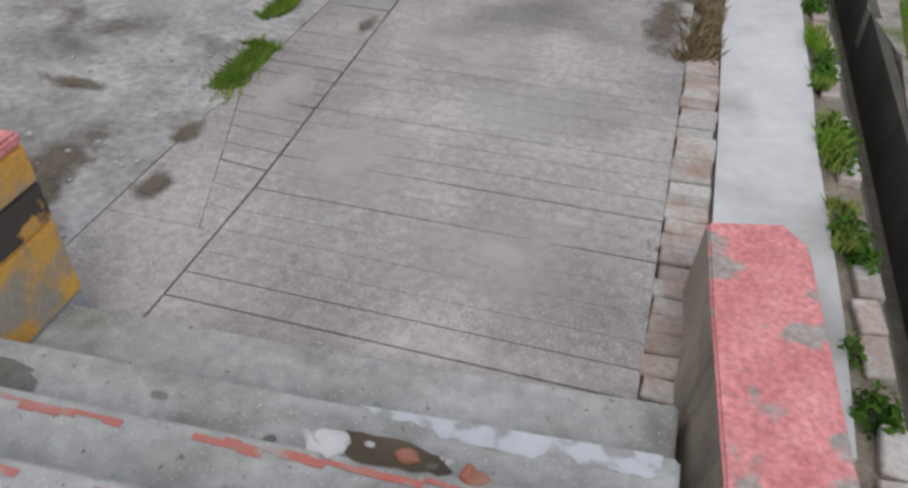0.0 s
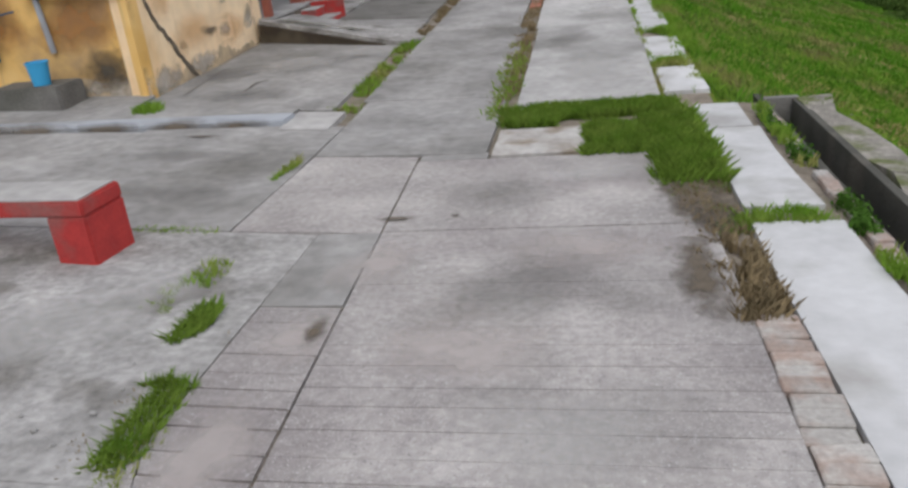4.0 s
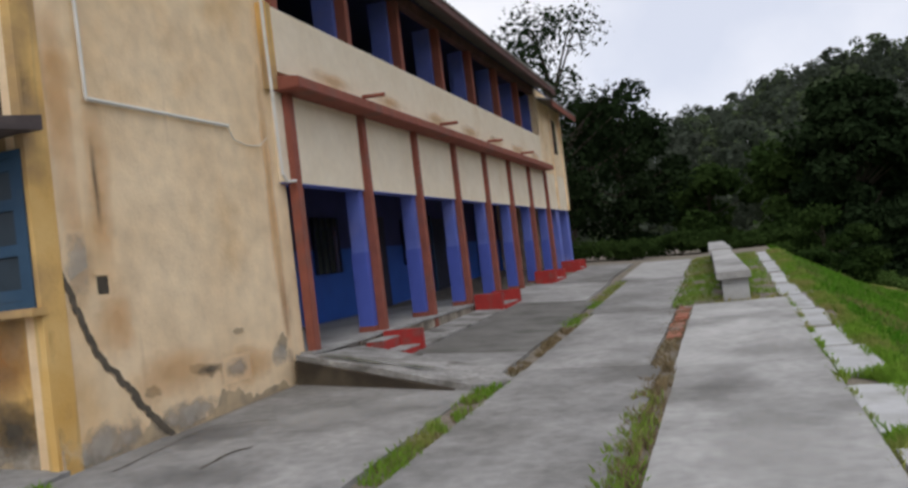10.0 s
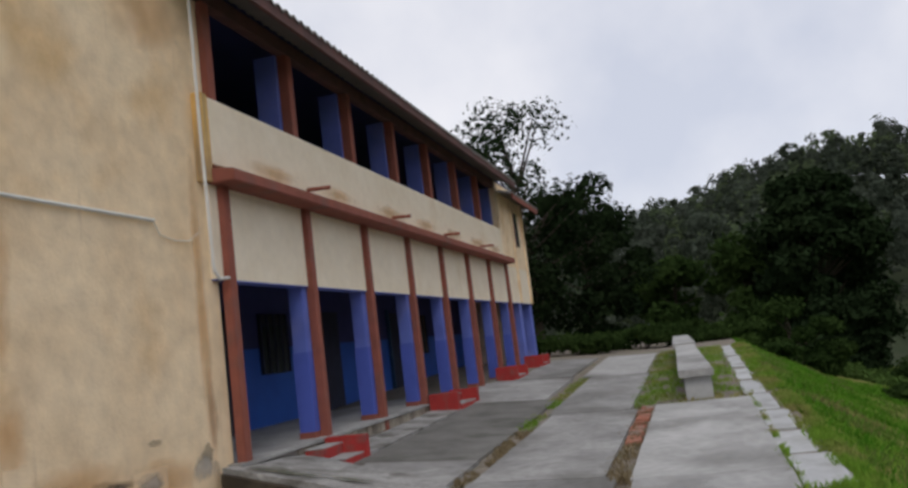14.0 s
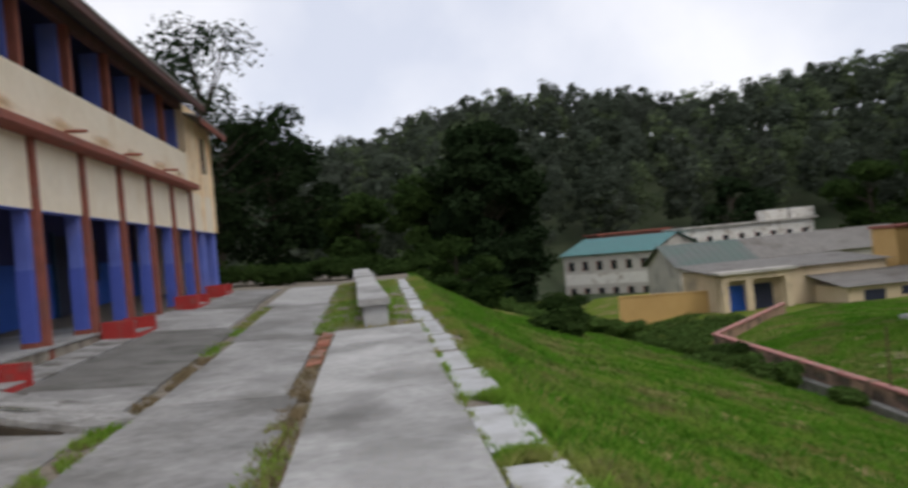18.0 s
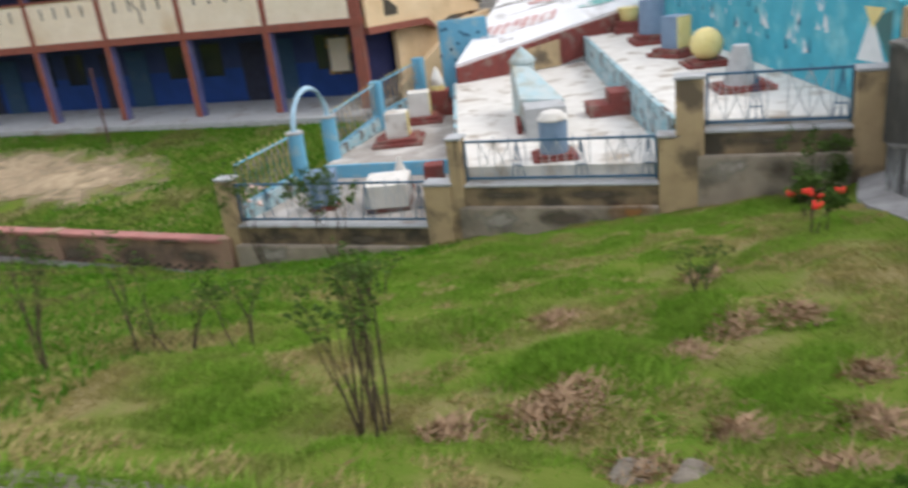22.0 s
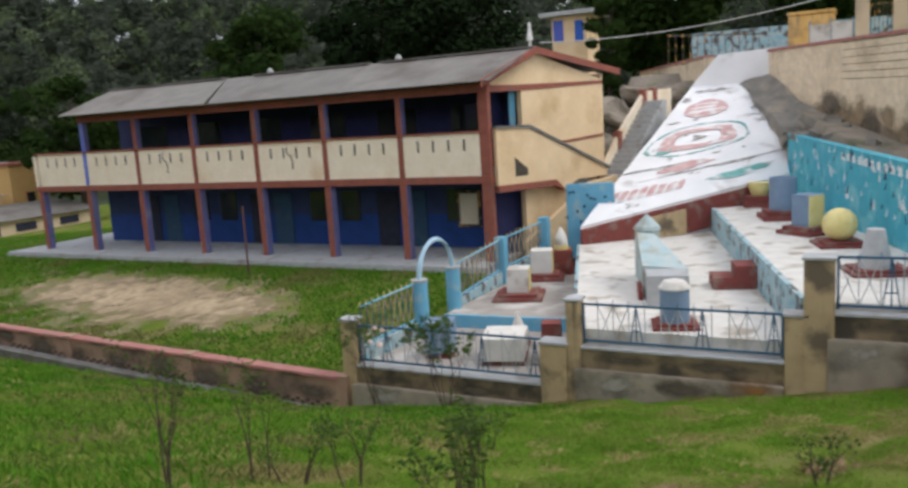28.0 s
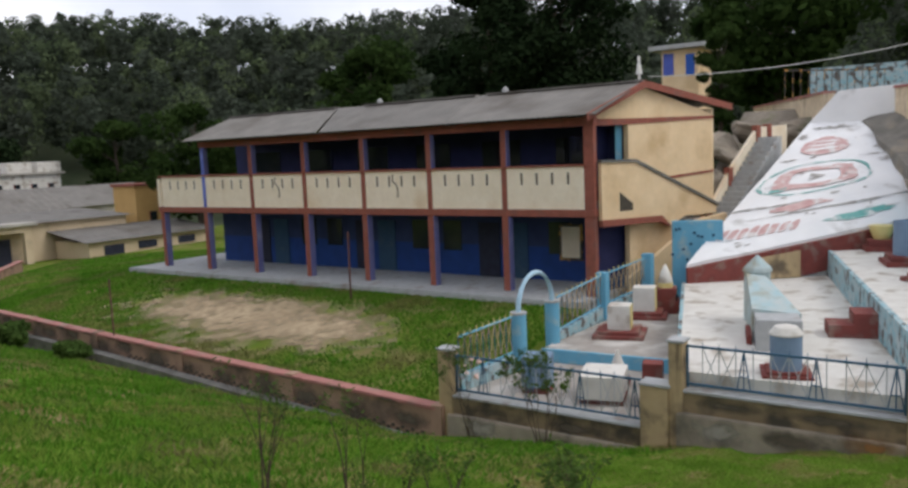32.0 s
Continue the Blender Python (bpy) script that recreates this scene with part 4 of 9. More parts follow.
part("window_shade", bm, M_SHADE, A, "dark mossy concrete window shade")
bm = bmesh.new()
rod(bm, (-7.15, 9.7, 0.75), (-7.12, 9.7, 4.6), 0.05)
rod(bm, (-7.9, 9.72, 1.15), (-6.75, 9.72, 1.3), 0.012)
part("drain_pipe", bm, M_WIN, A, "blue-grey drain pipe")
part("tap_pipe", rod(bmesh.new(), (-6.4, 9.74, 0.8), (-6.46, 9.74, 1.55), 0.035), M_LEDGE, A, "pale upright tap pipe")

wash = thing("wash_block", (-6.5, 9.35, 0.2), "dark mossy stone washing block", "block")
bx("stone", -7.05, -6.12, 9.22, 9.74, 0.05, 0.5, M_DARKC, wash, bevel=0.02)
bucket = thing("bucket", (-6.43, 9.42, 0.5), "light blue plastic bucket on a stone block", "bucket")
bm = bmesh.new()
bmesh.ops.create_cone(bm, cap_ends=False, segments=20, radius1=0.095, radius2=0.125, depth=0.26, matrix=Matrix.Translation((-6.43, 9.42, 0.63)))
bmesh.ops.create_cone(bm, cap_ends=True, segments=20, radius1=0.094, radius2=0.095, depth=0.01, matrix=Matrix.Translation((-6.43, 9.42, 0.506)))
part("pail", bm, M_BUCK, bucket, smooth=True)
bm = bmesh.new()
bmesh.ops.create_cone(bm, cap_ends=False, segments=20, radius1=0.132, radius2=0.132, depth=0.02, matrix=Matrix.Translation((-6.43, 9.42, 0.755)))
part("rim", bm, M_BUCK, bucket)

# plinth, floor, verandah
YC = [13.72 + 2.1 * k for k in range(8)]
YEND = 31.9
bx("plinth", -8.2, FX + 0.02, 13.5, YEND, -0.2, PL - 0.05, M_BWALL, A, "rubble plinth")
bx("verandah_floor", -8.2, FX + 0.1, 13.5, YEND, PL - 0.05, PL, M_LIGHT, A, bevel=0.01)
bm = prism(bmesh.new(), [(FX, 13.3), (-3.9, 13.12), (-3.05, 12.95), (-2.62, 13.3), (-3.3, 14.1), (-4.2, 14.5), (FX, 15.2)], -0.1, [0.58, 0.31, 0.15, 0.11, 0.2, 0.3, 0.45])
bmesh.ops.subdivide_edges(bm, edges=bm.edges[:], cuts=4, use_grid_fill=True)
bmesh.ops.triangulate(bm, faces=[f for f in bm.faces if len(f.verts) > 4])
for v in bm.verts:
    if v.co.z > 0.05:
        v.co += Vector((noise.noise(v.co * 4), noise.noise(v.co * 4 + Vector((5, 0, 0))), 0.6 * noise.noise(v.co * 5))) * 0.035
part("entry_ramp", bm, M_YARD, A, "broken cement ramp")
# dark face paints the shadow under the ramp's edge
part("ramp_underside", wallprism(bmesh.new(), (FX, 13.27), (-3.25, 12.96), -0.1, -0.1, 0.52, 0.12, 0.06), M_SIDE, A, "dark ramp edge with its shade in the colour")
bx("back_wall_dado", -8.0, -7.8, 13.6, YEND, PL, 1.98, M_DBLUE, A, "deep blue painted dado")
# upper wall darkened in its colour for the verandah's shade
bx("back_wall_upper", -8.0, -7.81, 13.6, YEND, 1.98, 3.8, mat("shaded_violet_wall", (0.06, 0.065, 0.18), (0.045, 0.05, 0.14), 2, 0.8, 0.1, 40), A)
bx("end_return_dado", -7.8, FX - 0.3, 13.6, 13.63, PL, 1.75, M_DBLUE, A)
bx("end_return", -7.8, FX - 0.3, 13.6, 13.625, 1.75, 3.8, M_BLUE, A)
for k, yy in enumerate((14.9, 17.1, 19.0, 21.3, 23.4, 25.4, 27.3, 29.5)):
    if k % 2:
        d = bx("door", -7.8, -7.74, yy - 0.5, yy + 0.5, PL, 2.65, M_DOOR, A, "dark classroom door")
        bx("door_frame", -7.8, -7.72, yy - 0.58, yy - 0.5, PL, 2.73, M_WIN, d)
    else:
        w = bx("classroom_window", -7.8, -7.75, yy - 0.5, yy + 0.5, 1.5, 2.6, M_GLASS, A)
        for q in range(5):
            bx("window_bar", -7.75, -7.73, yy - 0.5 + q * 0.245, yy - 0.47 + q * 0.245, 1.5, 2.6, M_DOOR, w)
bx("notice", -7.79, -7.77, 13.9, 14.3, 1.9, 2.4, M_CREAM2, A, "pale notice sheet")
# slab underside in the shade-darkened navy
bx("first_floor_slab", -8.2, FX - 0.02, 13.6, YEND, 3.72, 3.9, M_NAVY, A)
for k, yy in enumerate(YC):
    bx("column_strip", FX - 0.05, FX + 0.07, yy - 0.072, yy + 0.072, flat(FX, yy) - 0.1 if k in (2,) else PL - 0.02, 3.78, M_BROWN, A, "red-oxide painted column strip", bevel=0.01)
    if k:
        bx("pier", FX - 0.28, FX - 0.052, yy - 0.2, yy + 0.16, PL, 3.72, M_BLUE, A, "violet blue pier", bevel=0.015)
        bx("pier_dado", FX - 0.285, FX - 0.048, yy - 0.205, yy + 0.165, PL + 0.08, 1.75, M_PIERLO, A, "deeper blue pier dado")
        bx("pier_foot", FX - 0.29, FX - 0.045, yy - 0.22, yy + 0.17, PL, PL + 0.08, M_BROWN, A)
for yy in (30.1, 31.7):
    bx("column_strip", FX - 0.05, FX + 0.05, yy - 0.06, yy + 0.06, 2.68, 6.2, M_CREAM, A)
    bx("pier", FX - 0.38, FX - 0.052, yy - 0.2, yy + 0.16, PL, 2.7, M_BLUE, A, bevel=0.015)
for a, b in zip([13.42] + YC, YC + [YEND]):
    bx("spandrel", FX - 0.2, FX - 0.01, a + 0.073, b - 0.073, 2.67, 3.78, M_CREAM2, A, "pale cream spandrel panel")
    bx("spandrel_soffit", FX - 0.2, FX - 0.012, a + 0.073, b - 0.073, 2.655, 2.668, M_BLUE, A)
bm = prism(bmesh.new(), [(FX - 0.3, 13.5), (FX + 0.33, 13.5), (FX + 0.33, 28.4), (FX - 0.3, 28.4)], 3.78, [4.02, 3.92, 3.92, 4.02])
part("ledge_beam", bm, M_BROWN, A, "projecting red-oxide ledge beam", bevel=0.012)
bx("balcony_parapet", FX - 0.15, FX + 0.04, 13.5, 28.3, 4.02, 4.84, M_CREAM2, A, "cream balcony parapet", bevel=0.01)
bx("parapet_end", FX - 0.3, FX + 0.045, 13.38, 13.52, 3.8, 4.86, M_OCHRE, A)
bx("far_wall", FX - 0.2, FX, 28.3, YEND, 3.78, 6.3, M_CREAM, A)
w = bx("far_window", FX - 0.02, FX + 0.02, 30.35, 30.95, 4.5, 5.6, M_GLASS, A)
bx("window_frame", FX, FX + 0.04, 30.28, 30.35, 4.45, 5.65, M_BROWN, w)
for yy in (15.6, 18.9, 22.0, 25.0):
    bm = rod(bmesh.new(), (FX + 0.2, yy, 4.0), (FX + 0.55, yy, 3.98), 0.03)
    part("spout", bm, M_BROWN, A)
for k, yy in enumerate(YC):
    bx("upper_column", FX - 0.16, FX - 0.0, yy - 0.08, yy + 0.08, 4.84, 6.1, M_BROWN, A, bevel=0.01)
    bx("upper_pier", FX - 0.5, FX - 0.162, yy - 0.14, yy + 0.14, 3.9, 6.1, M_BLUE, A)
# upper back wall also takes the navy with shade painted in
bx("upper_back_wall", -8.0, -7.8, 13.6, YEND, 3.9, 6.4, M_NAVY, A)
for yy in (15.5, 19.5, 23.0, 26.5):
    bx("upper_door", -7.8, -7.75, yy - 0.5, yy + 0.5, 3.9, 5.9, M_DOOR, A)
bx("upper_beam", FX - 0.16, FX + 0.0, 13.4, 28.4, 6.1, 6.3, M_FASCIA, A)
# ceiling colour holds the shade under the roof
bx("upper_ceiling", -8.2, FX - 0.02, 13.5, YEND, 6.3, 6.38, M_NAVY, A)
# corrugated roof over the verandah
def corrugated(name, p00, p10, p01, p11, n, material, parent, label="", amp=0.03):
    """A corrugated sheet between four corners: ridges run from edge 0 to edge 1."""
    vs, fs = [], []
    p00, p10, p01, p11 = map(Vector, (p00, p10, p01, p11))
    for i in range(n + 1):
        u = i / n
        for k in range(2):
            dz = amp * (1 if i % 2 else -1)
            a, b = p00.lerp(p10, u), p01.lerp(p11, u)
            for q in (a, b):
                vs.append((q.x, q.y, q.z + dz - (0.025 if k else 0)))
    for i in range(n):
        a = i * 4
        fs += [(a, a + 4, a + 5, a + 1), (a + 2, a + 3, a + 7, a + 6), (a, a + 2, a + 6, a + 4), (a + 1, a + 5, a + 7, a + 3)]
    return raw(name, vs, fs, material, parent, label)


corrugated("roof_sheet", (FX + 0.62, 12.9, 6.2), (FX + 0.62, 28.6, 6.2), (-11, 12.9, 8.2), (-11, 28.6, 8.2), 150, M_TIN, A, "corrugated tin roof")
bx("fascia", FX + 0.55, FX + 0.6, 12.9, 28.6, 6.02, 6.2, M_FASCIA, A, "brown eave board")
corrugated("roof_sheet", (FX + 0.5, 28.6, 5.9), (FX + 0.5, 32.4, 5.9), (-11, 28.6, 7.8), (-11, 32.4, 7.8), 40, M_TIN, A)
bx("fascia", FX + 0.44, FX + 0.48, 28.6, 32.4, 5.72, 5.9, M_BROWN, A)
bx("far_end_wall", -14, FX - 0.2, 31.7, YEND, -0.2, 6.5, M_CREAM, A)
bx("rear_wall", -14.2, -14, 9.8, YEND, -0.2, 8, M_CREAM, A)
bm = prism(bmesh.new(), [(-14.2, 9.4), (FX + 0.3, 9.4), (FX + 0.3, 13.4), (-14.2, 13.4)], [7.2] * 4, [7.4] * 4)
part("block_roof", bm, M_DARKC, A)

# rough stones of the plinth face
stone = box(bmesh.new(), -0.02, 0.03, -0.5, 0.5, -0.5, 0.5)
bmesh.ops.bevel(stone, geom=stone.edges[:], offset=0.02, segments=1, affect="EDGES")
stone_me = bpy.data.meshes.new("stone")
stone.to_mesh(stone_me)
stone.free()
M_STONE = mat("pale_rubble_stone", (0.5, 0.44, 0.35), (0.36, 0.31, 0.25), 6, 0.9, 0.4, 40, (0.25, 0.22, 0.18), 3, 0.5, 0.7, rand=0.25)
for z0 in (0.06, 0.22, 0.38):
    yy = 14.9
    while yy < 28.2:
        w = random.uniform(0.18, 0.42)
        if z0 + 0.14 > flat(FX, yy):
            o = link("stone", stone_me, M_STONE, A)
            o.location = (FX + 0.02, yy + w / 2, z0 + 0.07)
            o.scale = (1, w - 0.02, 0.14)
        yy += w
# damp, peeled plaster at the foot of the walls
M_DAMP = mat("damp_grey_plaster", (0.56, 0.43, 0.27), (0.42, 0.33, 0.22), 5, 0.95, 0.4, 50, (0.3, 0.25, 0.18), 3, 0.48, 0.66)
for face, a0, a1, top in (("x", 9.8, 13.4, 0.22), ("y", -9.5, -5.32, 0.3)):
    bm = bmesh.new()
    rows = []
    k = 0
    a = a0
    while a < a1 + 0.001:
        h = max(0.02, top * (0.45 + 0.9 * noise.noise((a * 1.7, 3, 1)) + 0.6 * noise.noise((a * 6, 1, 5)) + 0.3 * noise.noise((a * 19, 1, 2))))
        zb = flat(FX, 10) - 0.12
        pt = (lambda z: (SW + 0.0035, a, z)) if face == "x" else (lambda z: (a, 9.7965, z))
        rows.append((bm.verts.new(pt(zb)), bm.verts.new(pt(zb + 0.14 + h))))
        a += 0.03
    for p, q in zip(rows, rows[1:]):
        bm.faces.new((p[0], q[0], q[1], p[1]))
    bmesh.ops.recalc_face_normals(bm, faces=bm.faces[:])
    part("damp_band", bm, M_DAMP, A, "damp peeled plaster at the wall foot")
for k, (a, z, w, h) in enumerate(((11.55, 0.72, 0.12, 0.05), (11.75, 0.66, 0.06, 0.06), (12.3, 1.0, 0.1, 0.03), (10.9, 0.62, 0.1, 0.05), (13.15, 0.75, 0.1, 0.12))):
    bm = bmesh.new()
    ring = []
    for i in range(22):
        th = 6.2832 * i / 22
        q = 1 + 0.7 * noise.noise((math.cos(th) * 2.2 + k * 3, math.sin(th) * 2.2, 7.0))
        ring.append(bm.verts.new((SW + 0.003, a + w * q * math.cos(th), z + h * q * math.sin(th))))
    bm.faces.new(ring)
    bmesh.ops.recalc_face_normals(bm, faces=bm.faces[:])
    part("peeled_patch", bm, M_DAMP, A)

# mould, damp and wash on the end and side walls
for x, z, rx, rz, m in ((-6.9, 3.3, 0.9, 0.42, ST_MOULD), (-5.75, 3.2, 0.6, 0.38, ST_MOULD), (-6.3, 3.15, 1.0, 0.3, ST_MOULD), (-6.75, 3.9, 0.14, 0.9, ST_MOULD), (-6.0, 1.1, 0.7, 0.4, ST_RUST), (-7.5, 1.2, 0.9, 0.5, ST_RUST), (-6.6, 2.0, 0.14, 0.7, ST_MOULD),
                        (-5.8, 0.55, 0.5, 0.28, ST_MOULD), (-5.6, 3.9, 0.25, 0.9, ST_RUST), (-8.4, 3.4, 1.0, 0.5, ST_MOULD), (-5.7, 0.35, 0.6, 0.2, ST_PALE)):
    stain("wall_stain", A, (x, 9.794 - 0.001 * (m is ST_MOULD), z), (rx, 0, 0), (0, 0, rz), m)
for y, z, ry, rz, m in ((10.15, 3.2, 0.22, 1.8, ST_WASH), (10.5, 2.4, 0.22, 0.9, ST_WASH), (10.55, 1.3, 0.35, 0.5, ST_WASH), (11.2, 0.75, 0.7, 0.3, ST_WASH), (12.4, 0.6, 0.7, 0.25, ST_WASH), (13.25, 2.4, 0.12, 1.9, ST_WASH), 
                        (10.47, 2.5, 0.05, 0.5, ST_DARK), (11.8, 0.68, 0.3, 0.07, ST_DARK), (12.2, 0.62, 0.25, 0.14, ST_PALE), (13.1, 0.62, 0.25, 0.16, ST_PALE), (10.3, 0.3, 0.5, 0.22, ST_PALE), (11.4, 0.32, 0.6, 0.16, ST_PALE), (13.3, 1.2, 0.1, 0.8, ST_RUST), (10.2, 1.75, 0.2, 0.35, ST_PALE), (10.1, 5.2, 0.3, 1.4, ST_WASH), (12.6, 5.6, 0.8, 0.5, ST_WASH)):
    stain("wall_stain", A, (SW + 0.0055 + 0.001 * (m is ST_DARK), y, z), (0, ry, 0), (0, 0, rz), m)
for y0 in (15.0, 17.0, 19.2, 21.3, 23.3, 25.4, 27.2):
    stain("parapet_stain", A, (FX + 0.044, y0, 4.15), (0, 0.8, 0), (0, 0, 0.16), ST_WASH)
# moss and wear on the ramp and the paving
for x, y, rx, ry, m in ((-4.9, 10.9, 0.5, 0.7, ST_DUSK), (-4.2, 9.9, 0.8, 0.35, ST_DUSK), (-3.4, 12.3, 0.5, 0.5, ST_WEAR), (-4.1, 11.6, 0.6, 0.5, ST_WEAR), (-1.9, 11.4, 0.5, 1.4, ST_DUSK), (-2.1, 8.7, 0.45, 0.6, ST_WEAR), (-1.9, 15.5, 0.5, 1.5, ST_WEAR), (-2.1, 17.8, 0.5, 1.2, ST_DUSK),
                        (-0.2, 10.6, 0.6, 1.0, ST_WEAR), (-0.5, 12.6, 0.4, 0.8, ST_DUSK), (0.0, 14.8, 0.4, 1.0, ST_WEAR), (-0.6, 17.2, 0.4, 1.0, ST_WEAR), (-3.6, 6.6, 0.7, 0.3, ST_DUSK), (-3.9, 7.6, 0.8, 0.25, ST_DUSK), (-3.0, 4.4, 0.6, 0.5, ST_WEAR), (-3.4, 3.4, 0.6, 0.35, ST_DUSK), (-0.5, 4.9, 0.8, 0.5, ST_DUSK), (-0.9, 6.5, 0.5, 0.5, ST_DUSK), (-0.2, 6.9, 0.5, 0.3, ST_WEAR), (-0.4, 3.6, 0.7, 0.4, ST_WEAR), (-5.0, 18.0, 0.25, 1.8, ST_WEAR), (-1.72, 3.3, 0.25, 0.6, ST_ROSY), (-1.1, 2.9, 0.4, 0.5, ST_ROSY), (-0.9, 4.3, 0.5, 0.5, ST_ROSY), (-1.72, 4.3, 0.25, 0.4, ST_ROSY), (-1.5, 5.2, 0.3, 0.4, ST_ROSY), (-0.2, 2.3, 0.5, 0.3, ST_ROSY), (-2.9, 2.6, 0.5, 0.5, ST_DUSK), (-2.6, 4.9, 0.4, 0.3, ST_WEAR), (-0.3, 5.4, 0.5, 0.3, ST_ROSY), (-3.2, 1.9, 0.5, 0.4, ST_WEAR)):
    dz = (flat(x, y + 0.3) - flat(x, y - 0.3)) / 0.6
    dx = (flat(x + 0.3, y) - flat(x - 0.3, y)) / 0.6
    stain("paving_stain", pavement, (x, y, flat(x, y) + (0.027 if x > -1.0 and y > 9 else 0.007)), (rx, 0, rx * dx), (0, ry, ry * dz), m)

for x, rx, ry, m in ((-4.6, 0.5, 0.16, ST_MOSS), (-3.9, 0.45, 0.14, ST_MOSS), (-4.2, 0.5, 0.1, ST_WEAR)):
    stain("ramp_stain", A, (x, 13.42 + 0.1 * (x + 4.4), 0.32 - 0.19 * (x + 4.0) + 0.03), (rx, -rx * 0.1, -rx * 0.19), (0, ry, 0), m)

# red entrance steps along the verandah
for ya, yb, near in ((14.95, 15.68, False), (20.0, 21.4, True), (25.3, 26.45, True), (28.9, 29.8, True)):
    st = thing("entrance_steps", (FX + 0.5, (ya + yb) / 2, 0.3), "red cement entrance steps with worn pale treads up to the verandah", "steps", "entrance steps")
    z = flat(-4.8, (ya + yb) / 2)
    a, b = ya + (0.18 if near else 0), yb - 0.14
    bx("step", FX + 0.11, FX + 0.68, a, b, z - 0.15, z + 0.05, M_RED, st, bevel=0.01)
    bx("tread", FX + 0.11, FX + 0.67, a, b, z + 0.05, z + 0.066, M_LIGHT, st, "worn pale tread")
    bx("step", FX + 0.11, FX + 0.38, a, b, z + 0.066, z + 0.2, M_RED, st, bevel=0.01)
    bx("tread", FX + 0.11, FX + 0.37, a, b, z + 0.2, z + 0.214, M_LIGHT, st, "worn pale tread")
    bx("cheek", FX + 0.1, FX + 0.7, b, yb, z - 0.15, z + 0.28, M_RED, st, bevel=0.012)
    if near:
        bx("cheek", FX + 0.1, FX + 0.66, ya, a, z - 0.15, z + 0.3, M_RED, st, bevel=0.012)
# loose bricks along the joint of the path
joint_bricks = thing("joint_bricks", (-1.17, 17.5, 0.2), "row of worn red bricks in the path joint", "bricks", kind="structure")
y = 15.9
while y < 19.3:
    o = link("brick", redbrick_me, M_OLDRED, joint_bricks)
    o.location = (-1.17 + random.uniform(-0.03, 0.02), y, flat(-1.1, y) - 0.02 + random.uniform(-0.02, 0.0))
    o.rotation_euler = (random.uniform(-0.06, 0.06), random.uniform(-0.06, 0.06), random.uniform(-0.12, 0.12))
    y += random.choice((0.13, 0.13, 0.15, 0.3))

# concrete benches on the lawn strip
for y0, y1 in ((19.5, 26.2), (26.5, 31.0)):
    bn = thing("concrete_bench", (-0.27, y0, flat(-0.2, y0)), "long weathered concrete bench on short legs", "bench", "concrete benches")
    bm = bmesh.new()
    za, zb = flat(0, y0) + 0.36, flat(0, y1) + 0.34
    sk0, sk1 = 0.036 * (y0 - 19.5), 0.036 * (y1 - 19.5)
    prism(bm, [(-0.61 - sk0, y0), (-0.04 - sk0, y0), (-0.1 - sk1, y1), (-0.55 - sk1, y1)], [za, za, zb, zb], [za + 0.13, za + 0.13, zb + 0.13, zb + 0.13])
    part("seat", bm, M_LIGHT, bn, bevel=0.012)
    n = 4
    for k in range(n):
        yy = y0 + 0.12 + (y1 - y0 - 0.5) * k / (n - 1)
        sk = 0.036 * (yy - 19.5)
        bx("leg", -0.53 - sk, -0.09 - sk, yy, yy + 0.2, flat(0, yy) - 0.08, flat(0, yy) + 0.39, M_DARKC if k else M_WHITE, bn, bevel=0.01)

# ---- lower school block across the lawn ----
def lathe(bm, at, prof, n=24):
    rings = []
    for r, z in prof:
        rings.append([bm.verts.new((at[0] + r * math.cos(6.2832 * i / n), at[1] + r * math.sin(6.2832 * i / n), at[2] + z)) for i in range(n)])
    for a, b in zip(rings, rings[1:]):
        for i in range(n):
            j = (i + 1) % n
            bm.faces.new((a[i], a[j], b[j], b[i]))
    bm.faces.new(rings[-1])
    bm.faces.new(list(reversed(rings[0])))
    return bm



BXF, BF = 23.25, -3.25
M_SKYPALE = mat("pale_sky_paint", (0.42, 0.58, 0.68), (0.34, 0.52, 0.64), 9, 0.7, 0.1, 40)
M_COLB = mat("grey_violet_column_side", (0.17, 0.175, 0.36), (0.14, 0.145, 0.3), 3, 0.7, 0.15, 50, (0.24, 0.24, 0.36), 1.5, 0.54, 0.7)
# slate for the upper back wall, with the verandah shade mixed in
M_DIMB = mat("shade_slate_paint", (0.042, 0.06, 0.14), (0.03, 0.045, 0.11), 2, 0.8, 0.1, 40)
M_PALEMOD = mat("faded_model_paint", (0.36, 0.5, 0.53), (0.48, 0.52, 0.5), 3, 0.8, 0.2, 40, (0.34, 0.33, 0.26), 2, 0.5, 0.66)
# darker copy of the deep blue dado, as seen in shade
M_DADOB = mat("shade_blue_dado", (0.015, 0.06, 0.25), (0.012, 0.045, 0.19), 2, 0.6, 0.1, 40)
lower = thing("lower_school_block", (26.5, 25, -3.4), "two-storey cream school block with red-oxide frame and blue verandahs", "building")
Bd = lower
YB = [15.0 + 3.07 * k for k in range(8)]
BY0, BY1 = 14.9, 36.6
bx("plinth", 22.15, 29, BY0 - 0.2, 38.0, -3.7, BF - 0.02, M_GREYW, Bd, "pale cement plinth", bevel=0.02)
bx("verandah_floor", 22.2, 29, BY0 - 0.15, 37.9, BF - 0.02, BF, M_GREYW, Bd)
BW = 25.6
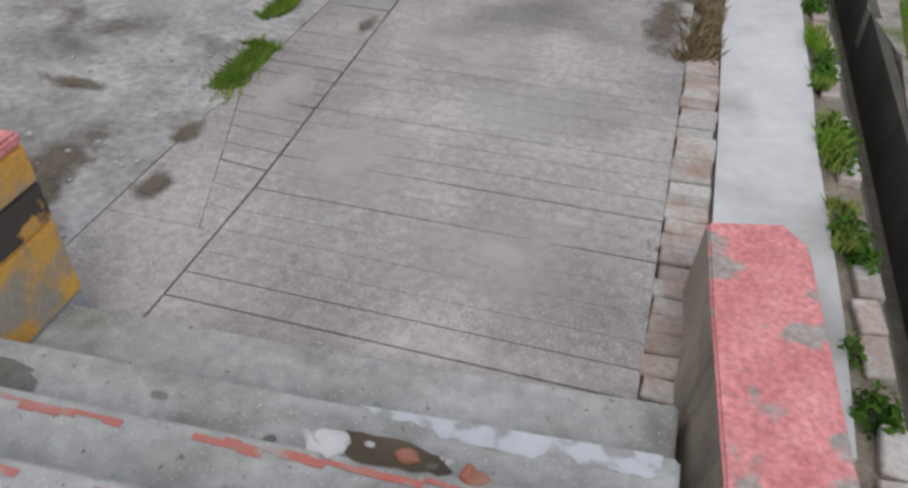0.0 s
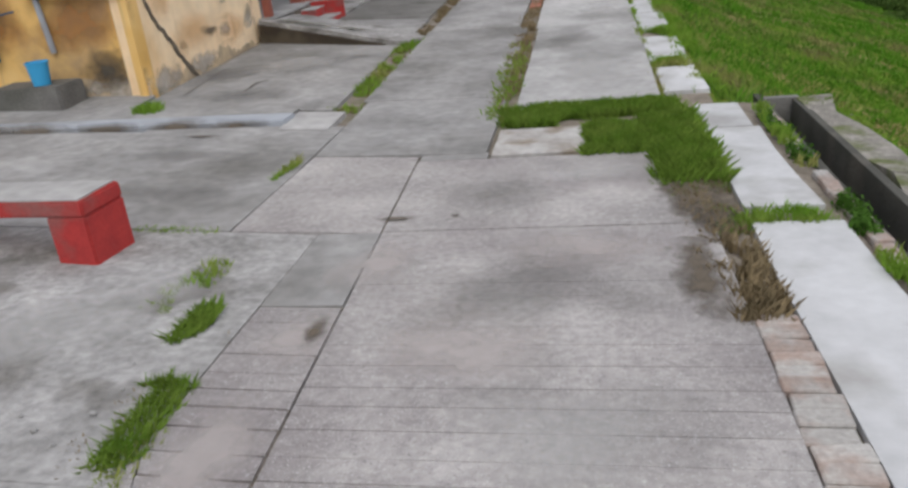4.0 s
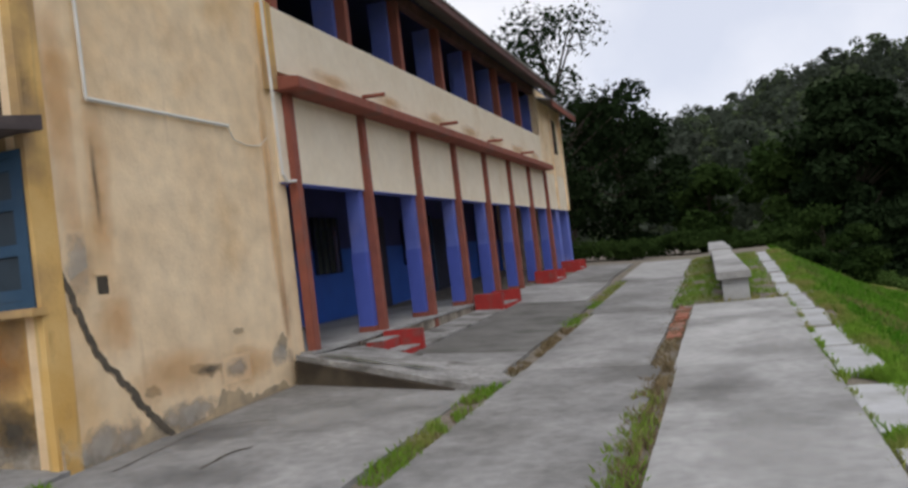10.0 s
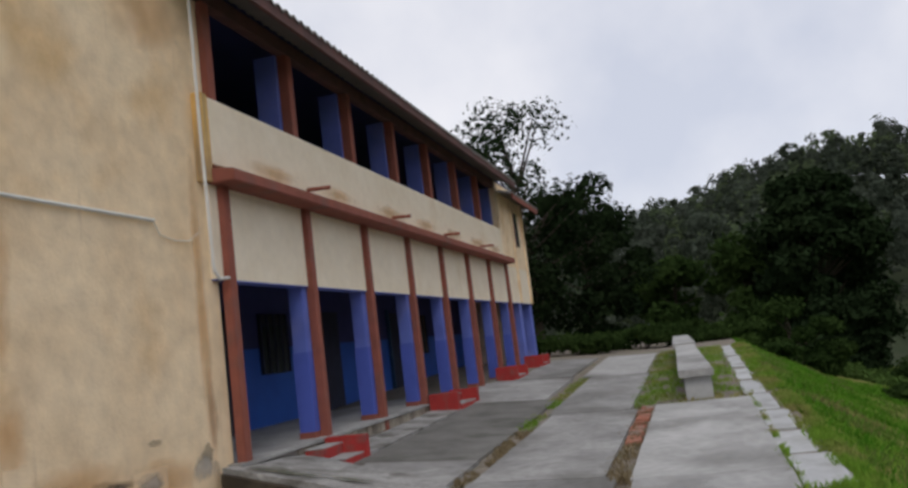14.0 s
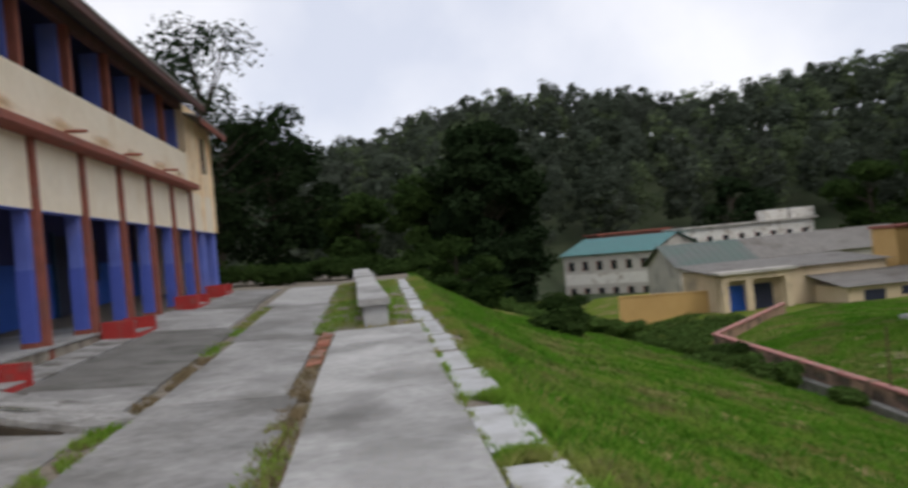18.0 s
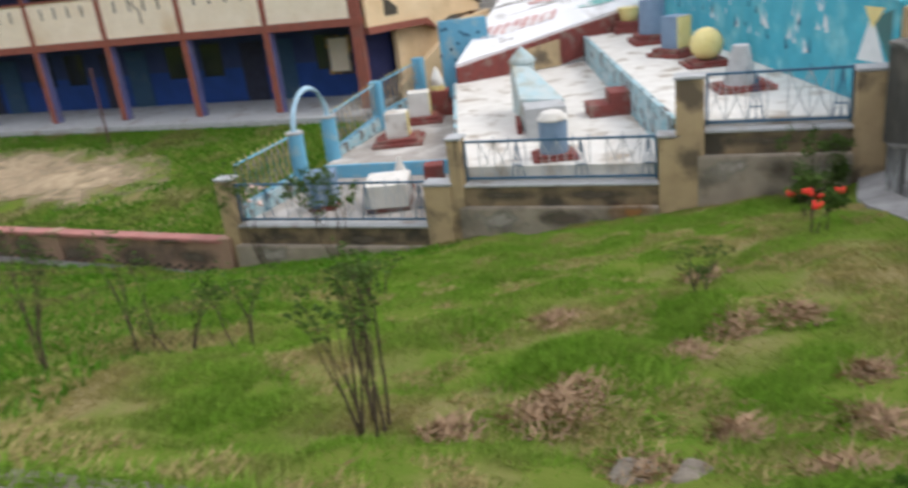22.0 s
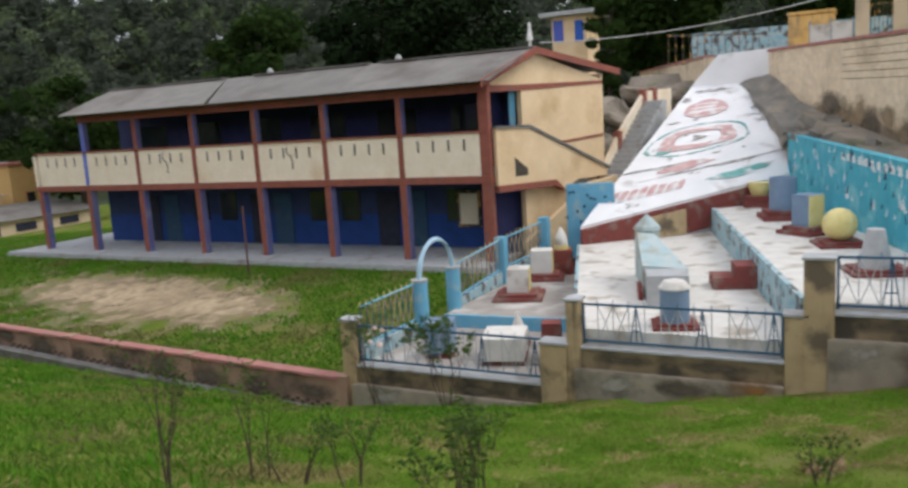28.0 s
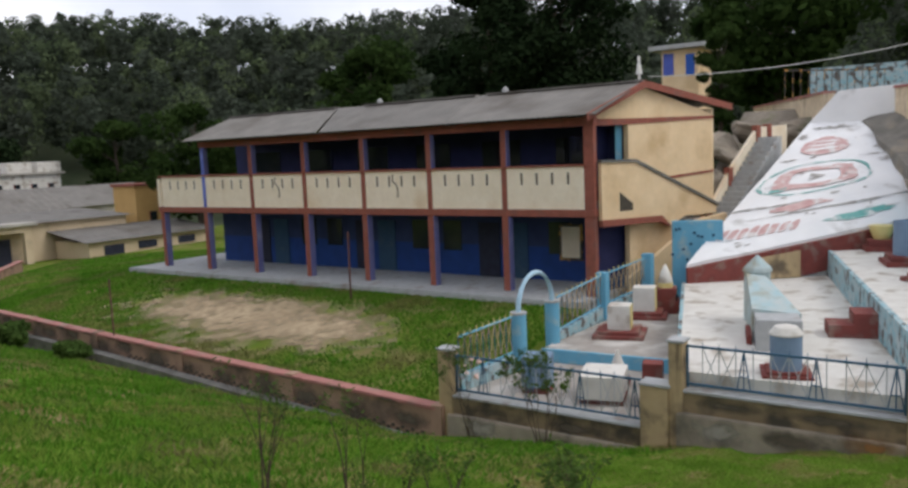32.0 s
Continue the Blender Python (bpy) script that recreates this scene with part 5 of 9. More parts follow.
# back walls of both storeys carry the verandah shade in their colours
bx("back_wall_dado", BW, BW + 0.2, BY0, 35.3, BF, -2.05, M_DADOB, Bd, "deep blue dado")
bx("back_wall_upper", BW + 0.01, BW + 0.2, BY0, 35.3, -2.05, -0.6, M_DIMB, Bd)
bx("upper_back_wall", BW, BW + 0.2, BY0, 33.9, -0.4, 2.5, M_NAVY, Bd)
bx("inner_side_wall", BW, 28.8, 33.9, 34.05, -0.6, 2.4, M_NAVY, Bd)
bx("floor_slab", BXF - 0.1, 28.8, BY0, BY1 + 0.1, -0.72, -0.5, M_GREYP, Bd)
bx("rear_wall", 28.8, 29.0, BY0 - 2, 34.0, -3.6, 2.6, M_CREAM, Bd)
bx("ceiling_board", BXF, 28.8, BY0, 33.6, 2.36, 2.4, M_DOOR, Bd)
for k, yy in enumerate(YB):
    m_lo = M_BROWN if k < 6 else M_BLUE
    big = 0.17 if k == 0 else 0.12
    bx("column", BXF - 0.13, BXF + 0.13, yy - big, yy + big, BF, -0.72, M_BROWN, Bd, "red-oxide column", bevel=0.012)
    if k:
        bx("column_face", BXF - 0.11, BXF + 0.15, yy - 0.15, yy - 0.121, BF, -0.74, M_COLB, Bd)
        if k < 7:
            bx("upper_column_face", BXF - 0.1, BXF + 0.1, yy - 0.13, yy - 0.101, 0.92, 2.1, M_COLB, Bd)
    if k < 7:
        bx("upper_column", BXF - 0.12, BXF + 0.12, yy - (0.17 if k == 0 else 0.1), yy + (0.17 if k == 0 else 0.1), -0.5, 2.25, M_BROWN if k < 6 else M_BLUE, Bd, bevel=0.012)
bx("beam", BXF - 0.16, BXF + 0.16, BY0 - 0.1, BY1 + 0.1, -0.74, -0.5, M_BROWN, Bd, "red-oxide floor beam", bevel=0.012)
bx("eave_beam", BXF - 0.14, BXF + 0.14, BY0 - 0.1, 33.6, 2.1, 2.38, M_BROWN, Bd, "red-oxide eave beam", bevel=0.012)
bx("parapet_rail", BXF - 0.15, BXF + 0.13, BY0, BY1, 0.86, 0.92, M_BROWN, Bd)
for k in range(7):
    a, b = YB[k] + (0.17 if k == 0 else 0.1), YB[k + 1] - 0.1
    p = bx("parapet_panel", BXF - 0.09, BXF + 0.06, a, b, -0.5, 0.86, M_CREAM2, Bd, "cream parapet panel with slots")
    for q in range(4):
        yy = a + (b - a) * (0.2 + 0.2 * q)
        bx("slot", BXF - 0.094, BXF - 0.05, yy - 0.035, yy + 0.035, 0.3, 0.68, M_CRACK, p)
    if k in (2, 4):
        bm = bmesh.new()
        yy = (a + b) / 2
        pts = [(yy + 0.1, 0.75), (yy + 0.15, 0.5), (yy - 0.05, 0.35), (yy - 0.1, 0.2), (yy - 0.08, -0.1)]
        for u, v in zip(pts, pts[1:]):
            rod(bm, (BXF - 0.1, *u), (BXF - 0.1, *v), 0.02, n=6)
        part("stain_crack", bm, M_CRACK, p)
    yy = (a + b) / 2
    if k in (1, 3, 5):
        bx("door", BW - 0.04, BW, yy - 1.0, yy - 0.1, BF, -1.2, M_WIN, Bd, "blue-grey classroom door")
        bx("door", BW - 0.04, BW, yy + 0.2, yy + 1.1, BF, -1.2, M_DOOR, Bd)
    elif k < 6:
        for s in (-0.75, 0.75):
            bx("window", BW - 0.03, BW, yy + s - 0.42, yy + s + 0.42, -2.3, -1.15, M_GLASS, Bd)
    if k < 6:
        bx("upper_window", BW - 0.03, BW, yy - 0.8, yy + 0.8, 0.5, 1.8, M_GLASS, Bd)
bd = bx("notice_board", BW - 0.08, BW - 0.03, YB[0] + 1.4, YB[0] + 2.3, -2.5, -1.2, M_BLACK, Bd, "dark framed notice board")
bx("board_sheet", BW - 0.09, BW - 0.081, YB[0] + 1.5, YB[0] + 2.2, -2.4, -1.3, M_CREAM2, bd)
# gable end, set askew to the front
RX, RZ, EX, EZ, BX2, BZ2 = 25.35, 3.47, 22.45, 2.42, 29.5, 2.74
G0, GD = Vector((23.25, 15.0)), Vector((0.9329, -0.3603))
GN = Vector((-0.3603, -0.9329))


def panel(name, pts, near, thick, material, parent, label=""):
    """A flat panel over the askew end; pts are (metres along, height)."""
    bm = bmesh.new()
    rows = []
    for off in (near, near - thick):
        rows.append([bm.verts.new((*(G0 + GD * u + GN * off), z)) for u, z in pts])
    bm.faces.new(rows[0])
    bm.faces.new(list(reversed(rows[1])))
    n = len(pts)
    for i in range(n):
        j = (i + 1) % n
        bm.faces.new((rows[0][j], rows[0][i], rows[1][i], rows[1][j]))
    bmesh.ops.recalc_face_normals(bm, faces=bm.faces[:])
    return part(name, bm, material, parent, label)


panel("gable_wall", [(1.72, -3.6), (5.95, -3.6), (5.95, 2.4), (2.25, 3.36), (0.15, 2.5), (0.15, 2.28), (1.72, 2.1)], -0.02, 0.2, M_GABLE, Bd, "peach gable wall")
panel("gable_band", [(0.1, 2.08), (2.0, 2.12), (5.97, 2.26), (5.97, 2.36), (2.0, 2.3), (0.1, 2.3)], 0.01, 0.05, M_BROWN, Bd, "red-oxide band")
panel("gable_band_low", [(3.4, 0.26), (5.95, 0.4), (5.95, 0.48), (3.4, 0.34)], 0.01, 0.05, M_BROWN, Bd)
# navy panel paints the shade inside the landing
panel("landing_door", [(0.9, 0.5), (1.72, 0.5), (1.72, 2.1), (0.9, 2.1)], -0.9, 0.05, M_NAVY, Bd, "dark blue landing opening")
panel("landing_jamb", [(1.45, 0.9), (1.72, 0.9), (1.72, 2.1), (1.45, 2.1)], -0.3, 0.05, M_SKYB, Bd)
st = thing("gable_stair", (26, 13.5, -3), "cream plastered outside stair with a sloping parapet", "stairs")
panel("stair_parapet", [(0.17, -0.85), (0.17, 0.95), (1.66, 0.9), (5.73, -0.76), (5.73, -1.02), (4.1, -1.0), (3.25, -1.27), (2.9, -0.92)], 0.3, 0.14, M_GABLE, st)
panel("parapet_coping", [(0.15, 0.95), (1.68, 0.9), (5.8, -0.78), (5.8, -0.68), (1.68, 1.0), (0.15, 1.03)], 0.36, 0.26, M_DARKC, st)
panel("stair_band", [(0.17, -1.05), (2.85, -1.1), (3.3, -1.3), (3.25, -1.2), (2.9, -0.9), (0.17, -0.84)], 0.34, 0.2, M_BROWN, st, "red-oxide band under the stair")
panel("parapet_hole", [(0.95, 0.0), (1.55, -0.4), (1.55, -0.62), (0.95, -0.62)], 0.303, 0.02, M_CRACK, st)
panel("lower_ramp_wall", [(0.9, -2.7), (4.2, -1.12), (5.73, -1.0), (5.73, -3.6), (0.9, -3.6)], 0.75, 0.16, M_GABLE, st, "stained cream ramp wall")
# navy wall paints the shade under the stair
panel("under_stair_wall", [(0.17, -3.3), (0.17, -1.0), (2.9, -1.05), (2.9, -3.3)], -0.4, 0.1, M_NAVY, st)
bm = bmesh.new()
for k in range(11):
    u = 1.7 + k * 0.37
    c = [G0 + GD * u + GN * 0.16, G0 + GD * (u + 0.37) + GN * 0.16, G0 + GD * (u + 0.37) - GN * 0.02, G0 + GD * u - GN * 0.02]
    prism(bm, [tuple(p) for p in c], -0.1 - k * 0.17, 0.1 - k * 0.15)
part("treads", bm, M_GREYW, st)

# roof: corrugated sheets in three lengths, with ridge
for k, (ye, yr, yb, y1) in enumerate(((14.45, 14.05, 12.45, 19.95), (20.0, 20.4, 20.95, 25.8), (25.85, 27.3, 26.95, 33.9))):
    n = int((y1 - ye) / 0.1)
    yz = (20.35, 27.25, 33.9)[k]
    ex = EX + (0.12 if k == 1 else 0)
    corrugated("roof_sheet", (ex, ye, EZ), (ex, y1, EZ), (RX, yr, RZ), (RX, yz, RZ), n, M_TIN, Bd, "grey corrugated roof", 0.012)
    corrugated("roof_sheet_back", (BX2, yb, BZ2), (BX2, y1, BZ2), (RX, yr, RZ), (RX, y1, RZ), n, M_TIN, Bd, "", 0.012)
    bm = prism(bmesh.new(), [(RX - 0.15, yr), (RX + 0.15, yr), (RX + 0.15, y1), (RX - 0.15, y1)], RZ, RZ + 0.05)
    part("ridge_cap", bm, M_TIN, Bd)
for (xa, ya, za), (xb, yb, zb) in (((EX, 14.7, EZ), (RX, 14.0, RZ)), ((RX, 14.0, RZ), (BX2, 12.4, BZ2))):
    part("barge_board", wallprism(bmesh.new(), (xa, ya), (xb, yb), za - 0.2, zb - 0.2, za + 0.02, zb + 0.02, 0.06), M_BROWN, Bd, "red-oxide barge board")
for yy in (19.2, 25.0):
    part("roof_vent", lathe(bmesh.new(), (RX, yy, RZ), [(0.12, 0), (0.12, 0.14), (0.03, 0.24)], 10), M_GREYW, Bd)
# low annexe terrace at the far end
bx("end_parapet", BXF - 0.1, 28.8, BY1, BY1 + 0.15, -0.5, 0.8, M_CREAM2, Bd)

pole = thing("court_pole", (21.0, 23.2, -3.4), "thin iron pole standing on the lawn", "pole", "court poles")
part("shaft", rod(bmesh.new(), (21.0, 23.2, -3.5), (21.02, 23.2, -1.15), 0.035), M_FASCIA, pole)
pole = thing("court_pole", (15.2, 28.5, -4.2), "thin iron pole standing on the lawn", "pole", "court poles")
part("shaft", rod(bmesh.new(), (15.2, 28.5, -4.3), (15.2, 28.5, -2.2), 0.03), M_FASCIA, pole)

# ---- low retaining wall along the lawn ----
lawn_wall = thing("lawn_wall", (15, 25, -4.5), "low stained peach retaining wall with a pink coping", "wall", kind="structure")
ys = [14.55, 19.5, 24.5, 29.5, 34.5, 39.5, 44.0]
for a, b in zip(ys, ys[1:]):
    p, q = (wall_x(a) - 0.15, a), (wall_x(b) - 0.15, b)
    part("wall_bay", wallprism(bmesh.new(), p, q, -5.6, -6.2, -4.18, -4.18, 0.22), M_PBRICK, lawn_wall)
    part("coping", wallprism(bmesh.new(), p, q, -4.17, -4.17, -4.08, -4.08, 0.34), M_PEACH, lawn_wall, bevel=0.015)
    bx("wall_pier", p[0] - 0.16, p[0] + 0.16, p[1] - 0.14, p[1] + 0.14, -5.8, -4.05, M_PBRICK, lawn_wall)
p, q = (wall_x(44) - 0.15, 44.0), (24.0, 51.5)
part("wall_bay", wallprism(bmesh.new(), p, q, -6.2, -5.2, -4.18, -3.85, 0.22), M_PBRICK, lawn_wall)
part("coping", wallprism(bmesh.new(), p, q, -4.17, -3.84, -4.08, -3.75, 0.34), M_PEACH, lawn_wall)
bm = box(bmesh.new(), -0.01, 0.05, -0.05, 0.05, -0.035, 0.035)
vent_me = bpy.data.meshes.new("vent_hole")
bm.to_mesh(vent_me)
bm.free()
for k in range(84):
    y = 15.0 + k * 0.15
    o = link("vent_hole", vent_me, M_CRACK, lawn_wall)
    o.location = (wall_x(y) - 0.268, y, land(14.0, y) + (0.02 if k % 2 else 0.09))
for k in range(16):
    y = 15.4 + k * 1.75
    stain("damp_stain", lawn_wall, (wall_x(y) - 0.15 - 0.118, y, -4.45 + random.uniform(-0.15, 0.1)), (-0.075 * 0.8, -0.8, 0), (0, 0, random.uniform(0.2, 0.4)), ST_DARK)
    stain("coping_wear", lawn_wall, (wall_x(y) - 0.15 - 0.175, y + 0.6, -4.125), (-0.075 * 0.6, -0.6, 0), (0, 0, 0.05), ST_DARK)
gutter = thing("lawn_gutter", (14, 25, -4.8), "grey cement gutter at the foot of the wall", "gutter", kind="structure")
for a, b in zip(ys, ys[1:]):
    part("gutter_bay", wallprism(bmesh.new(), (wall_x(a) - 0.55, a), (wall_x(b) - 0.55, b), -5.6, -6.0, land(13.8, a) - 0.02, land(13.8, b) - 0.02, 0.3), M_DARKC, gutter)

# ---- fenced science park ----
FZ = 14.3
fence = thing("park_fence", (FZ, 8, -4), "stained sand pillars and base walls with blue iron railings", "fence")


def pillar(y0, y1, zt, zb, x0=FZ - 0.17, x1=FZ + 0.17, cap=True):
    p = bx("pillar", x0, x1, y0, y1, zb, zt - 0.05, M_FPOST, fence, bevel=0.015)
    if cap:
        bx("pillar_cap", x0 - 0.03, x1 + 0.03, y0 - 0.03, y1 + 0.03, zt - 0.05, zt, M_GREYW, p, bevel=0.01)


def railing(y0, y1, zb, zt, parent, x=FZ):
    """An iron panel between two rails with pickets, crossed laths and triangles."""
    bm = bmesh.new()
    for z in (zb + 0.06, zt):
        box(bm, x - 0.02, x + 0.02, y0, y1, z - 0.02, z + 0.02)
    for y in (y0 + 0.02, y1 - 0.02):
        box(bm, x - 0.02, x + 0.02, y - 0.02, y + 0.02, zb, zt)
    part("rail_frame", bm, M_IRON, parent, "blue iron rail frame")
    bm = bmesh.new()
    n = max(4, int((y1 - y0) / 0.28))
    d = (y1 - y0) / n
    bm.free()
    for i in range(1, n):
        part("spike", rod(bmesh.new(), (x, y0 + d * i, zt), (x, y0 + d * i, zt + 0.1), 0.012, 0.002, 5), M_IRON, parent)
    for i in range(n):
        a, b = y0 + d * i, y0 + d * (i + 1)
        part("picket", rod(bmesh.new(), (x, a, zb + 0.06), (x, a, zt), 0.01, n=5), M_PALEIRON, parent)
        if i % 4 in (1, 2):
            part("lath", rod(bmesh.new(), (x, a, zb + 0.06), (x, b, zt), 0.009, n=5), M_PALEIRON, parent)
            part("lath", rod(bmesh.new(), (x, b, zb + 0.06), (x, a, zt), 0.009, n=5), M_PALEIRON, parent)
    for i in range(0, n, 4):
        bm = bmesh.new()
        a, b = y0 + d * i + 0.04, y0 + d * (i + 1) - 0.02
        m = (a + b) / 2
        for u, v in (((a, zb + 0.06), (m, zt)), ((b, zb + 0.06), (m, zt)), ((a + 0.04, zb + 0.3), (b - 0.04, zb + 0.3)), ((m, zb + 0.06), (m, zt))):
            rod(bm, (x - 0.01, *u), (x - 0.01, *v), 0.012, n=5)
        part("triangle", bm, M_IRON, parent)


pillar(14.2, 14.55, -2.78, -5.2)
pillar(9.35, 9.9, -2.93, -4.9, FZ - 0.22, FZ + 0.15)
pillar(9.1, 9.36, -2.08, -4.9)
pillar(5.2, 5.55, -2.15, -4.4)
pillar(4.8, 5.26, -1.18, -4.2, FZ - 0.2, FZ + 0.2)
pillar(1.98, 2.55, -1.2, -3.2, FZ - 0.2, FZ + 0.2)
pillar(1.68, 1.97, -0.3, -3.2, cap=False)
for y0, y1, zt, zb in ((9.9, 14.2, -3.8, -5.3), (5.55, 9.1, -2.99, -4.9), (2.55, 4.8, -2.1, -3.9)):
    bx("base_wall", FZ - 0.12, FZ + 0.12, y0, y1, zb, zt - 0.05, M_FBASE, fence, "dark damp-stained base wall")
    bx("base_coping", FZ - 0.16, FZ + 0.16, y0, y1, zt - 0.05, zt, M_GREYW, fence, bevel=0.01)
    bx("footing", FZ - 0.26, FZ - 0.1, y0, y1 + 0.1, zb, zt - 0.42, M_FOOT, fence, "rough plaster footing", bevel=0.02)
for y0, y1, zb, zt in ((9.92, 14.18, -3.77, -2.95), (5.57, 9.08, -2.96, -2.2), (2.57, 4.78, -2.06, -1.2)):
    railing(y0, y1, zb, zt, fence)

for y, z, ry, rz, m in ((13.2, -4.05, 0.7, 0.14, ST_DARK), (11.2, -4.1, 1.0, 0.16, ST_DARK), (8.3, -3.2, 0.7, 0.12, ST_DARK), (6.6, -3.2, 1.0, 0.13, ST_DARK), (3.7, -2.3, 0.9, 0.14, ST_DARK)):
    stain("base_stain", fence, (FZ - 0.124, y, z), (0, -ry, 0), (0, 0, rz), m)
for y, z, ry, rz, m in ((13.4, -4.4, 0.6, 0.25, ST_PALE), (11.6, -4.5, 0.9, 0.2, ST_DARK), (10.4, -4.4, 0.4, 0.25, ST_PALE), (8.4, -3.65, 0.6, 0.22, ST_PALE), (7.2, -3.6, 0.7, 0.2, ST_DARK), (6.0, -3.5, 0.5, 0.25, ST_RUST), (4.4, -2.75, 0.4, 0.25, ST_PALE), (3.6, -2.75, 0.5, 0.3, ST_DARK), (2.9, -2.8, 0.4, 0.3, ST_PALE)):
    stain("footing_stain", fence, (FZ - 0.264, y, z), (0, -ry, 0), (0, 0, rz), m)
# side fence along the lawn, with an arched gate
sf = thing("side_fence", (18, 14, -3.6), "blue iron side railing with yellow tips", "fence")
for (p, q, z0, z1) in (((14.45, 14.2), (16.35, 13.95), -3.5, -3.4), ((18.5, 13.85), (21.25, 13.85), -3.3, -3.15), ((21.55, 13.85), (23.7, 13.45), -3.15, -2.95)):
    part("fence_base", wallprism(bmesh.new(), p, q, -4.4, -4.4, z0, z1, 0.16), M_BLUEFACE, sf)
    n = 9
    for k in (0.06, 0.92):
        part("rail", rod(bmesh.new(), (*p, z0 + k), (*q, z1 + k), 0.026, n=6), M_SKYB, sf, "blue iron rail")
    for i in range(n + 1):
        u, w = i / n, min(1, (i + 1) / n)
        x, y, z = p[0] + (q[0] - p[0]) * u, p[1] + (q[1] - p[1]) * u, z0 + (z1 - z0) * u
        x2, y2, z2 = p[0] + (q[0] - p[0]) * w, p[1] + (q[1] - p[1]) * w, z0 + (z1 - z0) * w
        part("bar", rod(bmesh.new(), (x, y, z), (x, y, z + 0.92), 0.012, n=5), M_IRON, sf)
        if i < n:
            part("lath", rod(bmesh.new(), (x, y, z + 0.1), (x2, y2, z2 + 0.9), 0.012, n=5), M_FPOST, sf, "yellowed crossed lath")
            part("lath", rod(bmesh.new(), (x, y, z + 0.9), (x2, y2, z2 + 0.1), 0.012, n=5), M_FPOST, sf, "yellowed crossed lath")
        part("tip", rod(bmesh.new(), (x, y, z + 0.93), (x, y, z + 1.04), 0.022, 0.006, 6), M_YEL, sf, "yellow spear tip")
for x, y, zt in ((21.4, 13.85, -2.15), (23.8, 13.4, -1.9)):
    bx("post", x - 0.15, x + 0.15, y - 0.15, y + 0.15, -4.3, zt, M_SKYB, sf, bevel=0.01)
gate = thing("arch_gate", (17.4, 13.9, -3.5), "sky-blue round posts with a painted arch between", "gate")
for x, y in ((16.6, 13.9), (18.25, 13.85)):
    part("gate_post", rod(bmesh.new(), (x, y, -4.2), (x, y, -2.45), 0.19, n=20), M_SKYB, gate, smooth=False)
    part("post_cap", rod(bmesh.new(), (x, y, -2.45), (x, y, -2.4), 0.205, n=20), M_GREYW, gate)
bm = bmesh.new()
c0, c1 = Vector((16.6, 13.9, -2.42)), Vector((18.25, 13.85, -2.42))
prev = None
for i in range(25):
    th = math.pi * i / 24
    c = c0.lerp(c1, 0.5 - 0.5 * math.cos(th)) + Vector((0, 0, 0.85 * math.sin(th)))
    side = (c1 - c0).normalized() * math.cos(th) + Vector((0, 0, 1)) * math.sin(th)
    across = Vector((0.03, 1, 0))
    ring = [bm.verts.new(c + (-side * math.cos(q) + across * math.sin(q)) * 0.065) for q in [6.2832 * j / 10 for j in range(10)]]
    if prev is not None:
        for j in range(10):
            bm.faces.new((prev[j], prev[(j + 1) % 10], ring[(j + 1) % 10], ring[j]))
    prev = ring
bmesh.ops.recalc_face_normals(bm, faces=bm.faces[:])
part("arch", bm, M_SKYPALE, gate, "pale blue arch with specks", smooth=True)

# terraces
park = thing("park_terraces", (18, 8, -3.5), "painted concrete park terraces with blue faces", "terrace", kind="structure")
part("lower_terrace", prism(bmesh.new(), [(17.75, 10.45), (23.6, 12.15), (23.6, 13.6), (17.5, 13.8)], -4.6, -3.5), M_DIRTYT, park)
part("lower_floor", prism(bmesh.new(), [(14.45, 9.3), (17.74, 10.35), (17.5, 13.9), (14.45, 14.3)], -4.6, -3.8), M_DIRTYT, park)
part("lower_kerb", wallprism(bmesh.new(), (17.78, 10.5), (17.5, 13.75), -3.8, -3.8, -3.48, -3.48, 0.1), M_SKYB, park, "sky-blue kerb")
part("middle_terrace", prism(bmesh.new(), [(14.45, 5.3), (27.2, 8.95), (23.55, 12.2), (14.45, 9.3)], -4.6, -2.72), M_TERR, park, "white painted terrace floor")
part("upper_terrace", prism(bmesh.new(), [(14.42, 2.05), (28.4, 6.6), (27.4, 8.9), (14.42, 5.24)], -4.4, -1.98), M_TERR, park)
part("terrace_face", wallprism(bmesh.new(), (14.5, 5.29), (27.4, 8.95), -2.75, -2.75, -1.95, -1.95, 0.1), M_BLUEFACE, park, "peeling blue terrace face")
part("middle_face", wallprism(bmesh.new(), (14.6, 9.36), (23.6, 12.22), -3.8, -3.5, -2.7, -2.7, 0.08), M_BLUEFACE, park)
# mural wall
mural = thing("mural_wall", (18, 4, -1.5), "turquoise mural wall with white and dark triangles and lettering shapes", "wall", kind="structure")
P, Q = Vector((14.35, 1.9)), Vector((28.5, 6.53))
part("wall_body", wallprism(bmesh.new(), P, Q, -2.2, -2.2, -0.3, 0.16, 0.2), M_TURQ, mural)
part("coping", wallprism(bmesh.new(), P, Q, -0.3, 0.16, -0.27, 0.19, 0.24), M_TURQ, mural)
mat_w = mat("mural_white", (0.75, 0.78, 0.78), (0.65, 0.7, 0.7), 4, 0.8, 0.0)
mat_k = mat("mural_navy", (0.02, 0.06, 0.12), (0.03, 0.08, 0.14), 4, 0.8, 0.0)
dv = (Q - P).normalized()
nv = Vector((-dv.y, dv.x))


